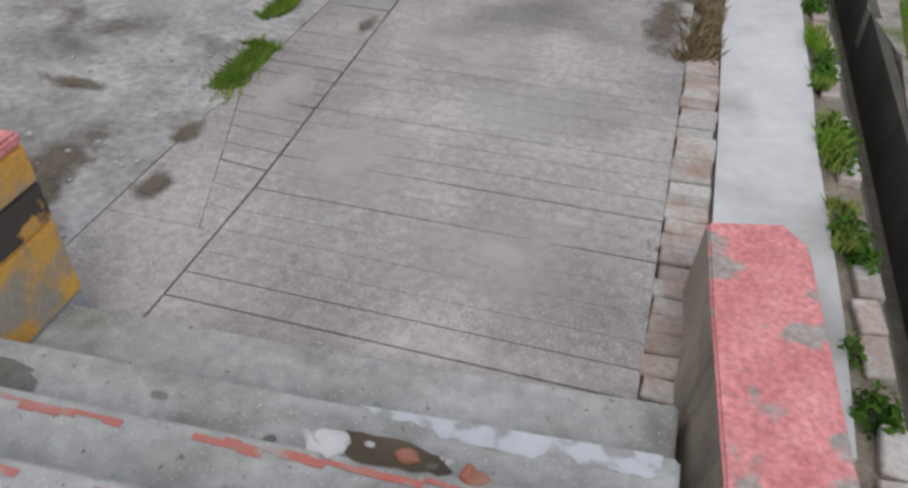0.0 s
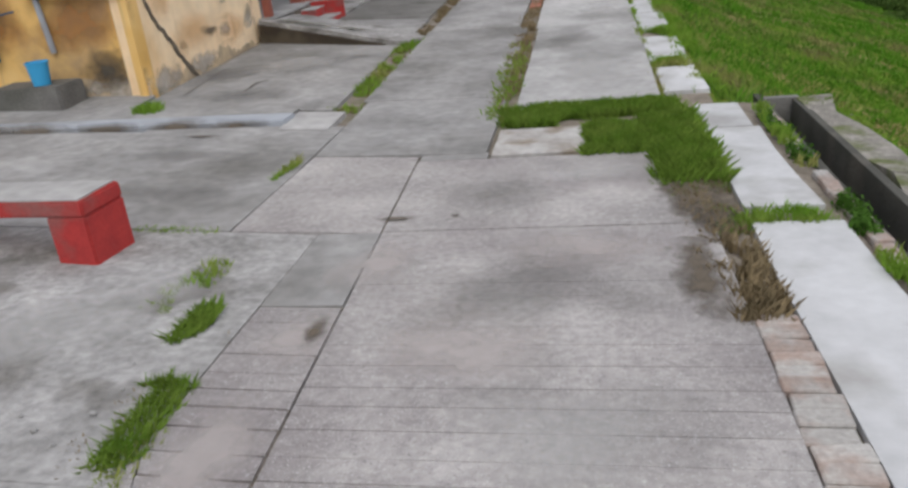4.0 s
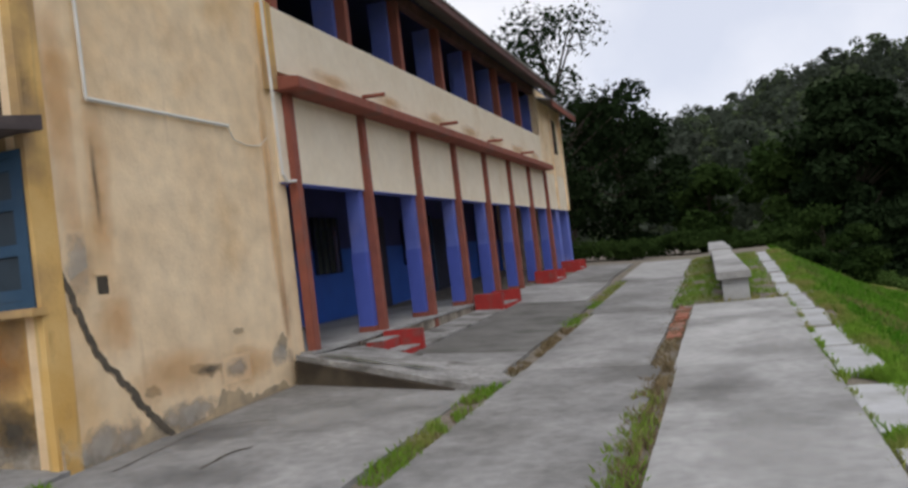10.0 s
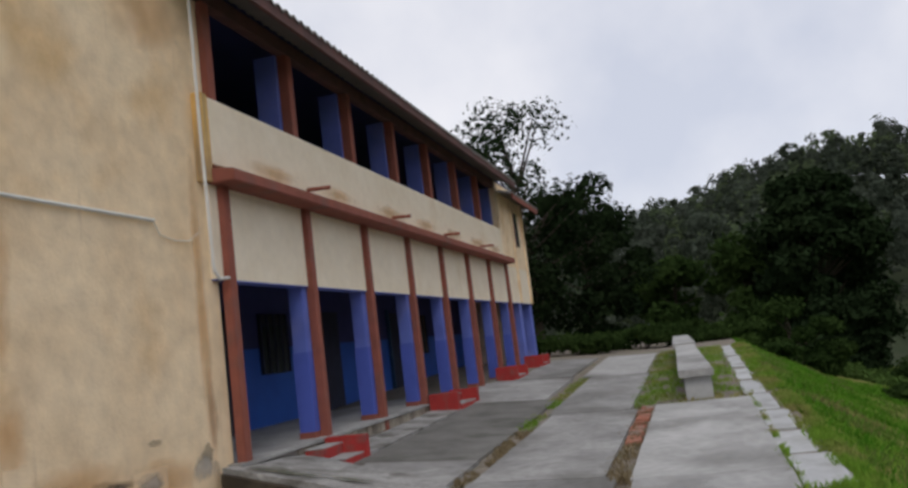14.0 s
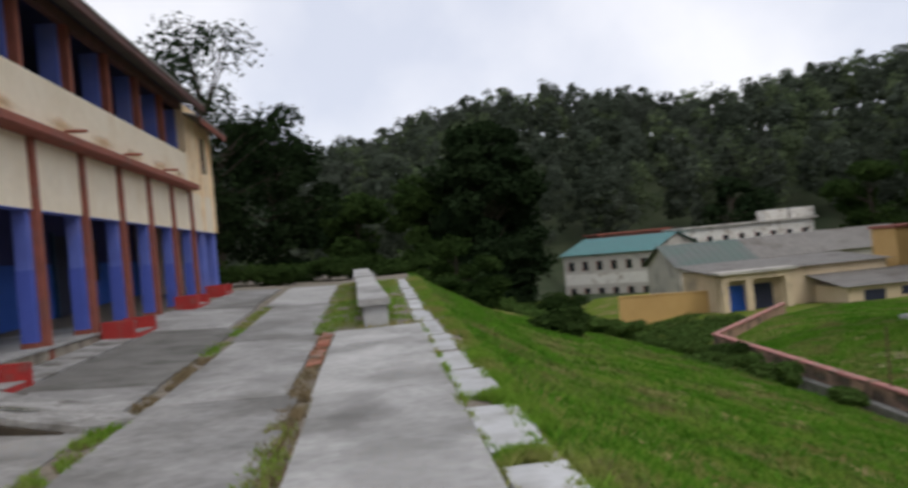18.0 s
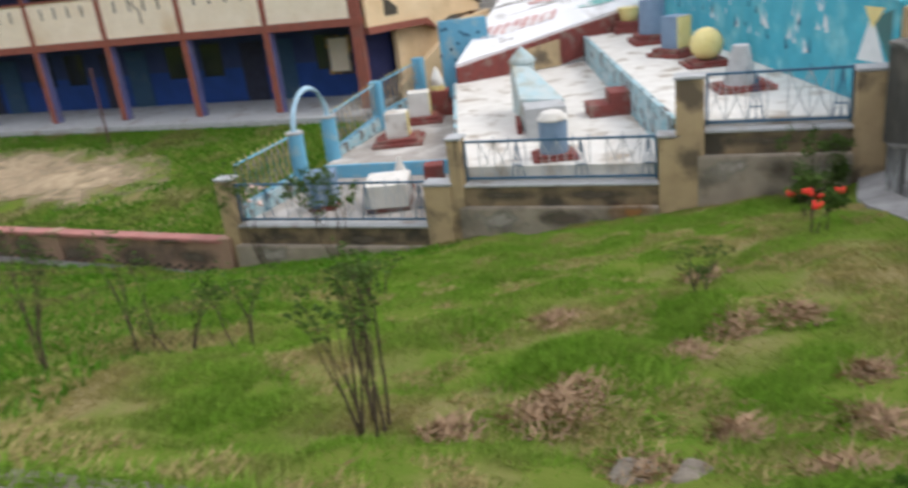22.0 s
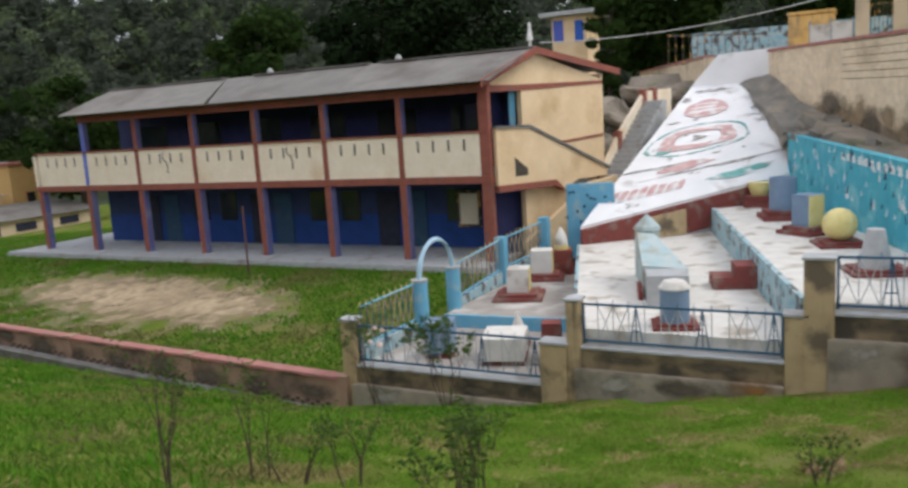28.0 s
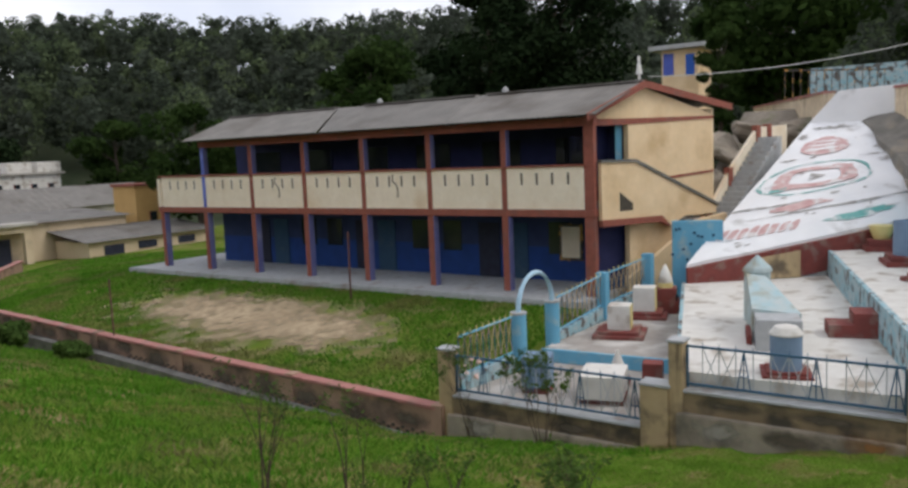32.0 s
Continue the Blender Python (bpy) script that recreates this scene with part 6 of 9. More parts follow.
def on_mural(s, z, off=0.105):
    c = P + dv * s + nv * off
    return (c.x, c.y, z)


for nm, m, cnt in (("white_shapes", mat_w, 60), ("dark_shapes", mat_k, 34)):
    bm = bmesh.new()
    for k in range(cnt):
        s, z = random.uniform(2.2, 14.6), random.uniform(-1.6, -0.4)
        z += 0.031 * s
        w, h = random.uniform(0.06, 0.2), random.uniform(0.1, 0.34)
        off = 0.104 if m is mat_w else 0.107
        vs = [bm.verts.new(on_mural(s + a, z + b, off)) for a, b in ((0, 0), (w, -0.02), (w * random.uniform(-0.5, 1.3), h))]
        bm.faces.new(vs)
    bmesh.ops.recalc_face_normals(bm, faces=bm.faces[:])
    part(nm, bm, m, mural)
bm = bmesh.new()
for k in range(12):
    s = 4.6 + k * 0.42
    vs = [bm.verts.new(on_mural(s + a, -0.6 + 0.031 * s + b, 0.106)) for a, b in ((0, 0), (0.24, 0), (0.24, 0.18), (0.03, 0.2))]
    bm.faces.new(vs)
part("lettering_bars", bm, mat_w, mural, "unreadable white lettering bars")
bm = bmesh.new()
for tri in (((0.35, -1.25), (1.25, -1.3), (0.85, -0.5)),):
    bm.faces.new([bm.verts.new(on_mural(*c, 0.106)) for c in tri])
part("white_sail", bm, mat_w, mural)
bm = bmesh.new()
bm.faces.new([bm.verts.new(on_mural(*c, 0.107)) for c in ((0.45, -0.4), (1.1, -0.42), (0.8, -0.75))])
part("sand_triangle", bm, M_YEL, mural)
bm = bmesh.new()
bm.faces.new([bm.verts.new(on_mural(*c, 0.1045)) for c in ((0.2, -1.25), (0.8, -0.6), (0.2, -0.4))])
part("green_triangle", bm, M_TEAL, mural)

# models on the terraces
def plinth_model(name, at, label, w=0.8, h=0.22, turn=16, group="park models"):
    t = thing(name, at, label, "model", group)
    m = pose(*at, 0, 0, turn)
    bx("base", -w / 2, w / 2, -w / 2, w / 2, 0, h * 0.5, M_MAROON, t, "maroon cement base", bevel=0.01, m=m)
    bx("base_step", -w * 0.4, w * 0.4, -w * 0.4, w * 0.4, h * 0.5, h, M_MAROON, t, bevel=0.01, m=m)
    return t, m


UZ, MZ, LZ = -1.98, -2.72, -3.5
t, m = plinth_model("sphere_model", (19.95, 4.88, UZ), "yellow globe model on a maroon base", 1.05, 0.12)
bm = bmesh.new()
bmesh.ops.create_uvsphere(bm, u_segments=32, v_segments=20, radius=0.37, matrix=Matrix.Translation((19.95, 4.88, UZ + 0.47)))
part("globe", bm, M_YEL, t, smooth=True)
t, m = plinth_model("frustum_model", (17.0, 4.2, UZ), "pale grey truncated cone model on a red-barred base", 1.05, 0.1)
part("frustum", lathe(bmesh.new(), (17.0, 4.2, UZ + 0.1), [(0.3, 0), (0.16, 0.72), (0.15, 0.73)]), M_GREYW, t)
for k in range(6):
    bx("red_bar", -0.5 + k * 0.18, -0.42 + k * 0.18, -0.545, -0.526, 0.0, 0.1, M_RED, t, m=m)
t, m = plinth_model("prism_model", (21.6, 5.63, UZ), "grey and yellow square prism model", 1.05, 0.2, -38)
part("prism_body", box(bmesh.new(), -0.26, 0.26, -0.26, 0.26, 0.2, 0.97, m), M_GREYP, t)
bx("prism_side", -0.265, 0.24, -0.275, -0.262, 0.21, 0.96, M_YEL, t, "yellow prism side", m=m)
t, m = plinth_model("cylinder_model", (24.2, 6.42, UZ), "grey-blue cylinder model on a maroon base", 1.2, 0.26)
part("cylinder", lathe(bmesh.new(), (24.2, 6.42, UZ + 0.26), [(0.36, 0), (0.36, 0.9), (0.32, 0.9), (0.3, 0.8)]), M_GREYP, t)
t, m = plinth_model("bowl_model", (27.0, 7.35, UZ), "ochre bowl model on a maroon base", 1.0, 0.34)
part("bowl", lathe(bmesh.new(), (27.0, 7.35, UZ + 0.34), [(0.22, 0), (0.3, 0.2), (0.36, 0.41), (0.32, 0.41)]), M_YEL, t)
t, m = plinth_model("drum_model", (15.05, 7.53, MZ), "blue drum model with a whitish conical lid", 0.85, 0.1)
part("drum", lathe(bmesh.new(), (15.05, 7.53, MZ + 0.1), [(0.27, 0), (0.27, 0.6), (0.27, 0.62)]), M_GREYP, t)
part("lid", lathe(bmesh.new(), (15.05, 7.53, MZ + 0.72), [(0.29, 0), (0.29, 0.03), (0.2, 0.14), (0.02, 0.19)]), M_TERR, t, "whitish lid", smooth=False)
t = thing("step_model", (18.5, 7.05, MZ), "red cement two-step block model", "model", "park models")
m = pose(18.6, 6.95, MZ, 0, 0, -74)
bx("low_step", -0.5, -0.02, -0.35, 0.4, 0, 0.27, M_MAROON, t, bevel=0.01, m=m)
bx("high_step", -0.02, 0.45, -0.35, 0.4, 0, 0.52, M_MAROON, t, bevel=0.01, m=m)
t = thing("pyramid_model", (18.0, 8.4, MZ), "pale blue-grey hill and pyramid model on a long trough", "model", "park models")
m = pose(17.6, 8.3, MZ, 0, 0, 16)
part("hill", lathe(bmesh.new(), (19.3, 9.05, MZ), [(0.3, 0), (0.29, 1.15), (0.33, 1.16), (0.3, 1.25), (0.02, 1.53)], 10), M_PALEMOD, t)
part("slide", prism(bmesh.new(), [tuple((m @ Vector(c)).xy) for c in ((-0.3, -0.5, 0), (1.6, 0.1, 0), (1.5, 0.5, 0), (-0.3, 0.45, 0))], MZ, [MZ + 0.6, MZ + 1.1, MZ + 1.15, MZ + 0.7]), M_PALEMOD, t)
part("trough", box(bmesh.new(), -1.1, -0.3, -0.45, 0.4, 0, 0.62, m), M_GREYW, t, bevel=0.01)
bx("red_end", -0.6, 0.4, 0.46, 0.56, 0, 0.2, M_MAROON, t, m=m)
for x, y, s, lab in ((19.7, 12.62, 0.58, "white and yellow cube model"), (22.2, 12.9, 0.62, "pale cuboid model")):
    t, m = plinth_model("cube_model", (x, y, LZ), lab + " on a low base", 1.3, 0.18)
    bx("cube", -s / 2, s / 2, -s / 2, s / 2, 0.18, 0.18 + s * 1.1, M_TERR, t, bevel=0.01, m=m)
    bx("cube_side", -s / 2 + 0.01, s / 2 - 0.01, -s / 2 - 0.012, -s / 2 - 0.002, 0.19, 0.17 + s * 1.1, M_YEL, t, m=m)
t, m = plinth_model("cone_model", (23.1, 12.6, LZ), "pale cone model on a tall base", 0.8, 0.72)
part("cone", lathe(bmesh.new(), (23.1, 12.6, LZ + 0.72), [(0.2, 0), (0.21, 0.2), (0.15, 0.42), (0.02, 0.68)]), M_TERR, t, smooth=True)
part("band", lathe(bmesh.new(), (23.1, 12.6, LZ + 0.72), [(0.212, 0.0), (0.222, 0.14), (0.2, 0.14)]), M_YEL, t)
t, m = plinth_model("small_block_model", (15.6, 10.2, LZ - 0.3), "small red block beside the fence", 0.5, 0.85)
t, m = plinth_model("grey_block_model", (15.3, 12.7, LZ - 0.3), "grey block model behind the railing", 0.6, 0.12)
bx("block", -0.3, 0.3, -0.3, 0.3, 0.12, 0.8, M_GREYP, t, bevel=0.01, m=m)
t, m = plinth_model("white_block_model", (15.4, 11.2, LZ - 0.3), "white cracked block model behind the railing", 0.9, 0.12)
bx("block", -0.55, 0.55, -0.45, 0.45, 0.12, 0.6, M_TERR, t, bevel=0.01, m=m)
t, m = plinth_model("white_cone_model", (16.4, 11.3, LZ - 0.3), "small white cone model", 0.5, 0.3)
part("cone", lathe(bmesh.new(), (16.4, 11.3, LZ), [(0.2, 0), (0.02, 0.5)]), M_TERR, t)

# white painted slope above the park
slope = thing("painted_slope", (28, 9, -1), "white painted concrete slope with faded red and green emblems", "slope", kind="structure")
c00, c10, c11, c01 = Vector((23.6, 12.13, -2.17)), Vector((28.3, 6.55, -1.06)), Vector((33.6, 8.8, 1.98)), Vector((33.6, 10.6, 2.0))

c_mid = Vector((30.2, 6.58, 0.3))


def on_slope(u, v, up=0.0):
    right = c10.lerp(c_mid, v / 0.42) if v < 0.42 else c_mid.lerp(c11, (v - 0.42) / 0.58)
    p = c00.lerp(c01, v).lerp(right, u)
    return (p.x, p.y, p.z + up + 0.06 * noise.noise((u * 5, v * 6, 3)))


bm = bmesh.new()
gr = [[bm.verts.new(on_slope(u / 10, v / 14)) for u in range(11)] for v in range(15)]
lowr = [[bm.verts.new((*on_slope(u / 10, v / 14)[:2], -3.4)) for u in range(11)] for v in range(15)]
for v in range(14):
    for u in range(10):
        bm.faces.new((gr[v][u], gr[v][u + 1], gr[v + 1][u + 1], gr[v + 1][u]))
for v in range(14):
    for u in (0, 10):
        bm.faces.new((gr[v][u], gr[v + 1][u], lowr[v + 1][u], lowr[v][u]))
for u in range(10):
    for v in (0, 14):
        bm.faces.new((gr[v][u], gr[v][u + 1], lowr[v][u + 1], lowr[v][u]))
bmesh.ops.recalc_face_normals(bm, faces=bm.faces[:])
part("slope_face", bm, M_SLOPEW, slope)
mat_rose = mat("faded_rose_paint", (0.52, 0.3, 0.29), (0.64, 0.47, 0.45), 3, 0.9, 0.0, 20, (0.7, 0.66, 0.64), 2.5, 0.5, 0.62)
mat_gr = mat("faded_green_paint", (0.12, 0.36, 0.33), (0.2, 0.45, 0.42), 3, 0.9, 0.0, 20, (0.65, 0.68, 0.66), 2.5, 0.54, 0.66)
mat_ash = mat("peeled_grey_cement", (0.3, 0.28, 0.26), (0.46, 0.44, 0.42), 5, 0.95, 0.2, 30, (0.6, 0.6, 0.6), 2.5, 0.5, 0.62)


def decal(name, u0, v0, ru, rv, material, sides=18, hole=0.0, jag=0.15, square=1.0, up=0.035):
    """A painted or peeled shape on the slope; square below 1 gives a rounded square."""
    bm = bmesh.new()
    n = sides

    def at(i, k):
        c, d = math.cos(6.2832 * i / n), math.sin(6.2832 * i / n)
        c, d = math.copysign(abs(c) ** square, c), math.copysign(abs(d) ** square, d)
        return bm.verts.new(on_slope(u0 + k * ru * c, v0 + k * rv * d, up))

    out = [at(i, 1 + jag * random.uniform(-1, 1)) for i in range(n)]
    if hole:
        inn = [at(i, hole * (1 + 0.5 * jag * random.uniform(-1, 1))) for i in range(n)]
        for i in range(n):
            j = (i + 1) % n
            bm.faces.new((out[i], out[j], inn[j], inn[i]))
    else:
        c = bm.verts.new(on_slope(u0, v0, up))
        for i in range(n):
            bm.faces.new((out[i], out[(i + 1) % n], c))
    bmesh.ops.recalc_face_normals(bm, faces=bm.faces[:])
    part(name, bm, material, slope)


decal("emblem", 0.41, 0.76, 0.24, 0.085, mat_rose, 30, 0.0, 0.05)
for v0 in (0.73, 0.765, 0.8):
    decal("emblem_bar", 0.41, v0, 0.15, 0.008, M_SLOPEW, 20, 0, 0.3, up=0.045)
decal("emblem_ring", 0.39, 0.49, 0.26, 0.085, mat_rose, 40, 0.62, 0.05, 0.5)
decal("emblem_outline", 0.39, 0.49, 0.35, 0.125, mat_gr, 40, 0.955, 0.03, 0.8)
decal("emblem_mark", 0.39, 0.49, 0.07, 0.03, mat_ash, 3, 0, 0)
decal("rose_peak", 0.38, 0.27, 0.18, 0.035, mat_rose, 24, 0, 0.2, 1.6)
for k in range(8):
    decal("rose_letter_bar", 0.07 + 0.05 * k, 0.14 - 0.003 * k, 0.019, 0.034, mat_rose, 12, 0, 0.15, 0.5)
decal("green_shape", 0.73, 0.115, 0.16, 0.032, mat_gr, 20, 0, 0.25)
decal("green_shape", 0.2, 0.42, 0.05, 0.03, mat_gr, 14, 0, 0.4)
for u0, v0, ru, rv in ((0.48, 0.94, 0.24, 0.012), (0.62, 0.22, 0.38, 0.008), (0.2, 0.3, 0.2, 0.005), (0.95, 0.44, 0.06, 0.02), (0.9, 0.56, 0.07, 0.015), (0.95, 0.7, 0.04, 0.03), (0.85, 0.62, 0.1, 0.006), (0.12, 0.66, 0.08, 0.006), (0.1, 0.86, 0.06, 0.02)):
    decal("peeled_strip", u0, v0, ru, rv, mat_ash, 34, 0, 0.6)
for k in range(45):
    decal("peeled_fleck", random.uniform(0.04, 0.96), random.uniform(0.04, 0.97), random.uniform(0.008, 0.03), random.uniform(0.002, 0.007), mat_ash, 7, 0, 0.5)
# dark red wall under the slope's lower edge with a painted panel
part("red_wall", wallprism(bmesh.new(), (23.56, 12.1), (28.1, 6.7), -3.3, -2.1, -2.26, -1.2, 0.12), M_MAROON, slope, "maroon wall under the slope")
part("map_panel", wallprism(bmesh.new(), (24.75, 10.55), (25.75, 9.4), -2.7, -2.7, -2.1, -1.9, 0.14), M_FPOST, slope)
bm = bmesh.new()
ring = ((10.62, 2.0), (8.8, 1.95), (7.5, 2.3), (7.5, 3.24), (9.57, 3.16))
front, back = [[bm.verts.new((x, *c)) for c in ring] for x in (33.58, 33.9)]
bm.faces.new(front)
bm.faces.new(list(reversed(back)))
for i in range(5):
    j = (i + 1) % 5
    bm.faces.new((front[j], front[i], back[i], back[j]))
bmesh.ops.recalc_face_normals(bm, faces=bm.faces[:])
part("upper_white_wall", bm, M_SLOPEW, slope)
blue_block = thing("blue_block", (25.0, 12.3, -2.5), "blue speckled painted wall block", "wall")
part("block", wallprism(bmesh.new(), (24.75, 12.95), (25.2, 11.5), -3.6, -3.6, -0.97, -0.97, 0.3), M_SKYB, blue_block, bevel=0.02)
for k in range(12):
    bm = bmesh.new()
    bmesh.ops.create_icosphere(bm, subdivisions=1, radius=0.05, matrix=Matrix.Translation((24.59 + 0.31 * (k + 0.5) / 12, 12.95 - 1.3 * (k + 0.5) / 12, random.uniform(-2.2, -1.1))) @ Matrix.Diagonal((0.1, 1, 1, 1)))
    part("speck", bm, mat_k, blue_block)

# stair up the hill between the block and the slope
hs = thing("hill_stair", (30, 12.3, -1.5), "cement hill stair with cream and red parapets", "stairs")
H0, H1 = Vector((28.5, 12.95)), Vector((31.1, 11.95))
bm = bmesh.new()
hd = (H1 - H0).normalized()
hn = Vector((hd.y, -hd.x))
for k in range(18):
    p = H0 + hd * (0.17 * k - 0.2)
    prism(bm, [tuple(p + hn * 0.1), tuple(p + hd * 0.3 + hn * 0.1), tuple(p + hd * 0.3 + hn * 0.9), tuple(p + hn * 0.9)], -3.0, -1.35 + k * 0.17)
part("treads", bm, M_GREYW, hs)
for a, b, za, zb in ((0.0, 1.15, -0.95, 0.42), (1.15, 2.78, 0.42, 1.87), (2.78, 4.6, 1.9, 1.98)):
    part("parapet", wallprism(bmesh.new(), H0 + hd * a, H0 + hd * b, za - 1.2, zb - 1.2, za, zb, 0.14), M_CREAM2, hs)
for a, za in ((0.0, -0.9), (1.15, 0.45), (2.78, 1.92), (3.45, 1.95)):
    c = H0 + hd * a
    part("pilaster", prism(bmesh.new(), [tuple(c + hd * u + hn * v) for u, v in ((-0.11, -0.12), (0.11, -0.12), (0.11, 0.12), (-0.11, 0.12))], za - 1.0, za + 0.06), M_BROWN, hs)
bank_r = thing("rock_bank", (34, 13, 1.5), "bare rocky bank below the upper road", "rocks", kind="stuff")
bm = bmesh.new()
for k in range(16):
    u = random.random()
    m4 = Matrix.Translation((31.5 + 4.5 * u, random.uniform(11.2, 15.5), -0.6 + 2.6 * u)) @ Euler((random.uniform(-0.3, 0.3), random.uniform(-0.7, 0), random.uniform(0, 3))).to_matrix().to_4x4() @ Matrix.Diagonal((random.uniform(0.5, 1.1), random.uniform(0.5, 0.9), random.uniform(0.25, 0.45), 1))
    r = bmesh.ops.create_icosphere(bm, subdivisions=3, radius=1, matrix=m4)
    for v in r["verts"]:
        v.co += Vector(noise.noise_vector(v.co * 1.4)) * 0.3 + Vector(noise.noise_vector(v.co * 5)) * 0.08
part("bank_rocks", bm, M_BANKR, bank_r)

# ---- upper retaining wall, road and things on it ----
ret = thing("retaining_wall", (24, 2.6, 0), "tall damp-stained cream retaining wall with a pink coping", "wall", kind="structure")
W0, W1 = (33.8, 7.6), (9.5, -4.8)
part("wall_body", wallprism(bmesh.new(), W0, W1, -1.0, -3.5, 3.1, 2.4, 0.4), M_RETW, ret)
part("coping", wallprism(bmesh.new(), W0, W1, 3.1, 2.4, 3.2, 2.5, 0.52), M_PEACH, ret, bevel=0.02)
part("far_wall", wallprism(bmesh.new(), (34.2, 10), (50, 16.5), 0, 0, 3.1, 3.3, 0.4), M_RETW, ret)
part("far_coping", wallprism(bmesh.new(), (34.2, 10), (50, 16.5), 3.1, 3.3, 3.2, 3.4, 0.5), M_PEACH, ret)
d = Vector((W1[0] - W0[0], W1[1] - W0[1])).normalized()
nn = Vector((d.y, -d.x))
if nn.y < 0:
    nn = -nn
for k in range(6):
    bm = bmesh.new()
    z0, z1 = 2.9 - k * 0.22, 2.35 - k * 0.22
    p = Vector(W0) + nn * 0.2 + d * 6
    q = Vector(W1) + nn * 0.2
    wallprism(bm, p, q, z0, z1, z0 + 0.02, z1 + 0.02, 0.02)
    part("course_line", bm, M_FBASE, ret)
bm = bmesh.new()
rows = []
for i in range(220):
    sd = 1.0 + 26 * i / 219
    c = Vector(W0) + d * sd + nn * 0.206
    zb = 1.3 - sd * 0.2
    zt = 1.75 - sd * 0.11 + 0.5 * noise.noise((sd * 0.6, 1, 1)) - 0.35 + 0.1 * noise.noise((sd * 2.3, 1, 1)) + 0.04 * noise.noise((sd * 7, 1, 1))
    rows.append((bm.verts.new((c.x, c.y, zb)), bm.verts.new((c.x, c.y, zt))))
for p, q in zip(rows, rows[1:]):
    bm.faces.new((p[0], q[0], q[1], p[1]))
bmesh.ops.recalc_face_normals(bm, faces=bm.faces[:])
part("foot_stain", bm, M_WETFOOT, ret, "dark damp stain along the wall foot")
for k in range(26):
    sd = 4.5 + k * 0.85
    c = Vector(W0) + d * sd + nn * 0.212
    zc = 1.45 - sd * 0.11 + random.uniform(-0.25, 0.3)
    w = random.uniform(0.5, 1.1)
    stain("damp_stain", ret, (c.x, c.y, zc), (d.x * w, d.y * w, -0.02), (0, 0, random.uniform(0.4, 0.8)), (ST_EARTH, ST_DARK, ST_EARTH)[k % 3])
rocks = thing("rock_slope", (25, 4.5, -0.5), "weathered rock slabs below the retaining wall", "rocks", kind="stuff")
bm = bmesh.new()
for k in range(70):
    s = random.uniform(1.2, 6.5) if k < 34 else random.uniform(6.5, 16)
    off = random.uniform(0.25, 0.5 + 0.1 * s)
    c = Vector(W0) + d * s + nn * off
    z = float(np.interp(off / (0.6 + 0.11 * s), [0, 1], [1.6 - s * 0.19, 0.4 - s * 0.1]))
    m4 = Matrix.Translation((c.x, c.y, z)) @ Euler((random.uniform(-0.5, 0.5), random.uniform(-0.5, 0.5), random.uniform(0, 3))).to_matrix().to_4x4() @ Matrix.Diagonal(((0.75 if k < 34 else 0.45) * random.uniform(0.6, 1.7), (0.6 if k < 34 else 0.45) * random.uniform(0.4, 0.9), (0.6 if k < 34 else 0.5) * random.uniform(0.15, 0.4), 1))
    r = bmesh.ops.create_cube(bm, size=1.5, matrix=m4)
    for v in r["verts"]:
        v.co += Vector(noise.noise_vector(v.co * 1.3)) * 0.2
part("rock_slabs", bm, M_ROCK, rocks)
bm = bmesh.new()
Pm = [Vector(W0) + nn * 0.2, Vector(W0) + nn * 0.6, Vector(W1) + nn * 3.5, Vector(W1) + nn * 0.2]
prism(bm, [tuple(p) for p in Pm], -3.6, [1.6, 0.7, -3.3, -3.2])
part("rubble_bed", bm, M_BANKR, rocks)
bm = bmesh.new()
q = [(28.45, 6.5), (33.55, 8.75), (33.62, 7.7), (29.6, 5.75)]
prism(bm, q, -2.5, [0.05, 2.0, 2.35, 0.75])
bmesh.ops.subdivide_edges(bm, edges=bm.edges[:], cuts=5, use_grid_fill=True)
for v in bm.verts:
    v.co += Vector(noise.noise_vector(v.co * 1.1)) * 0.18
part("rock_band", bm, M_ROCK, rocks)

tank = thing("water_tank", (34.6, 6.2, 3.0), "ochre plastered water tank on the upper road", "tank")
bx("body", 34.3, 35.8, 5.5, 7.1, 2.6, 4.4, M_OCHRE, tank, bevel=0.03)
bx("lid", 34.25, 35.85, 5.45, 7.15, 4.4, 4.52, M_OCHRE, tank, bevel=0.02)
car = thing("parked_car", (33.0, 0.05, 2.75), "white parked hatchback on the upper road", "car")
cm = pose(33.0, 0.05, 2.72, 0, 0, 27)
bm = bmesh.new()
prof = [(-1.8, 0.3), (-1.85, 0.75), (-1.65, 0.95), (-1.1, 1.4), (0.5, 1.45), (1.1, 0.95), (1.75, 0.82), (1.8, 0.3)]
a = [bm.verts.new(cm @ Vector((x, -0.78, z))) for x, z in prof]
b = [bm.verts.new(cm @ Vector((x, 0.78, z))) for x, z in prof]
bm.faces.new(a)
bm.faces.new(list(reversed(b)))
for i in range(len(prof)):
    j = (i + 1) % len(prof)
    bm.faces.new((a[j], a[i], b[i], b[j]))
bmesh.ops.recalc_face_normals(bm, faces=bm.faces[:])
part("body", bm, M_CARW, car, bevel=0.05)
for x0, x1 in ((-1.0, -0.32), (-0.24, 0.5)):
    part("side_window", box(bmesh.new(), x0, x1, -0.8, 0.8, 0.98, 1.32, cm), M_GLASS, car)
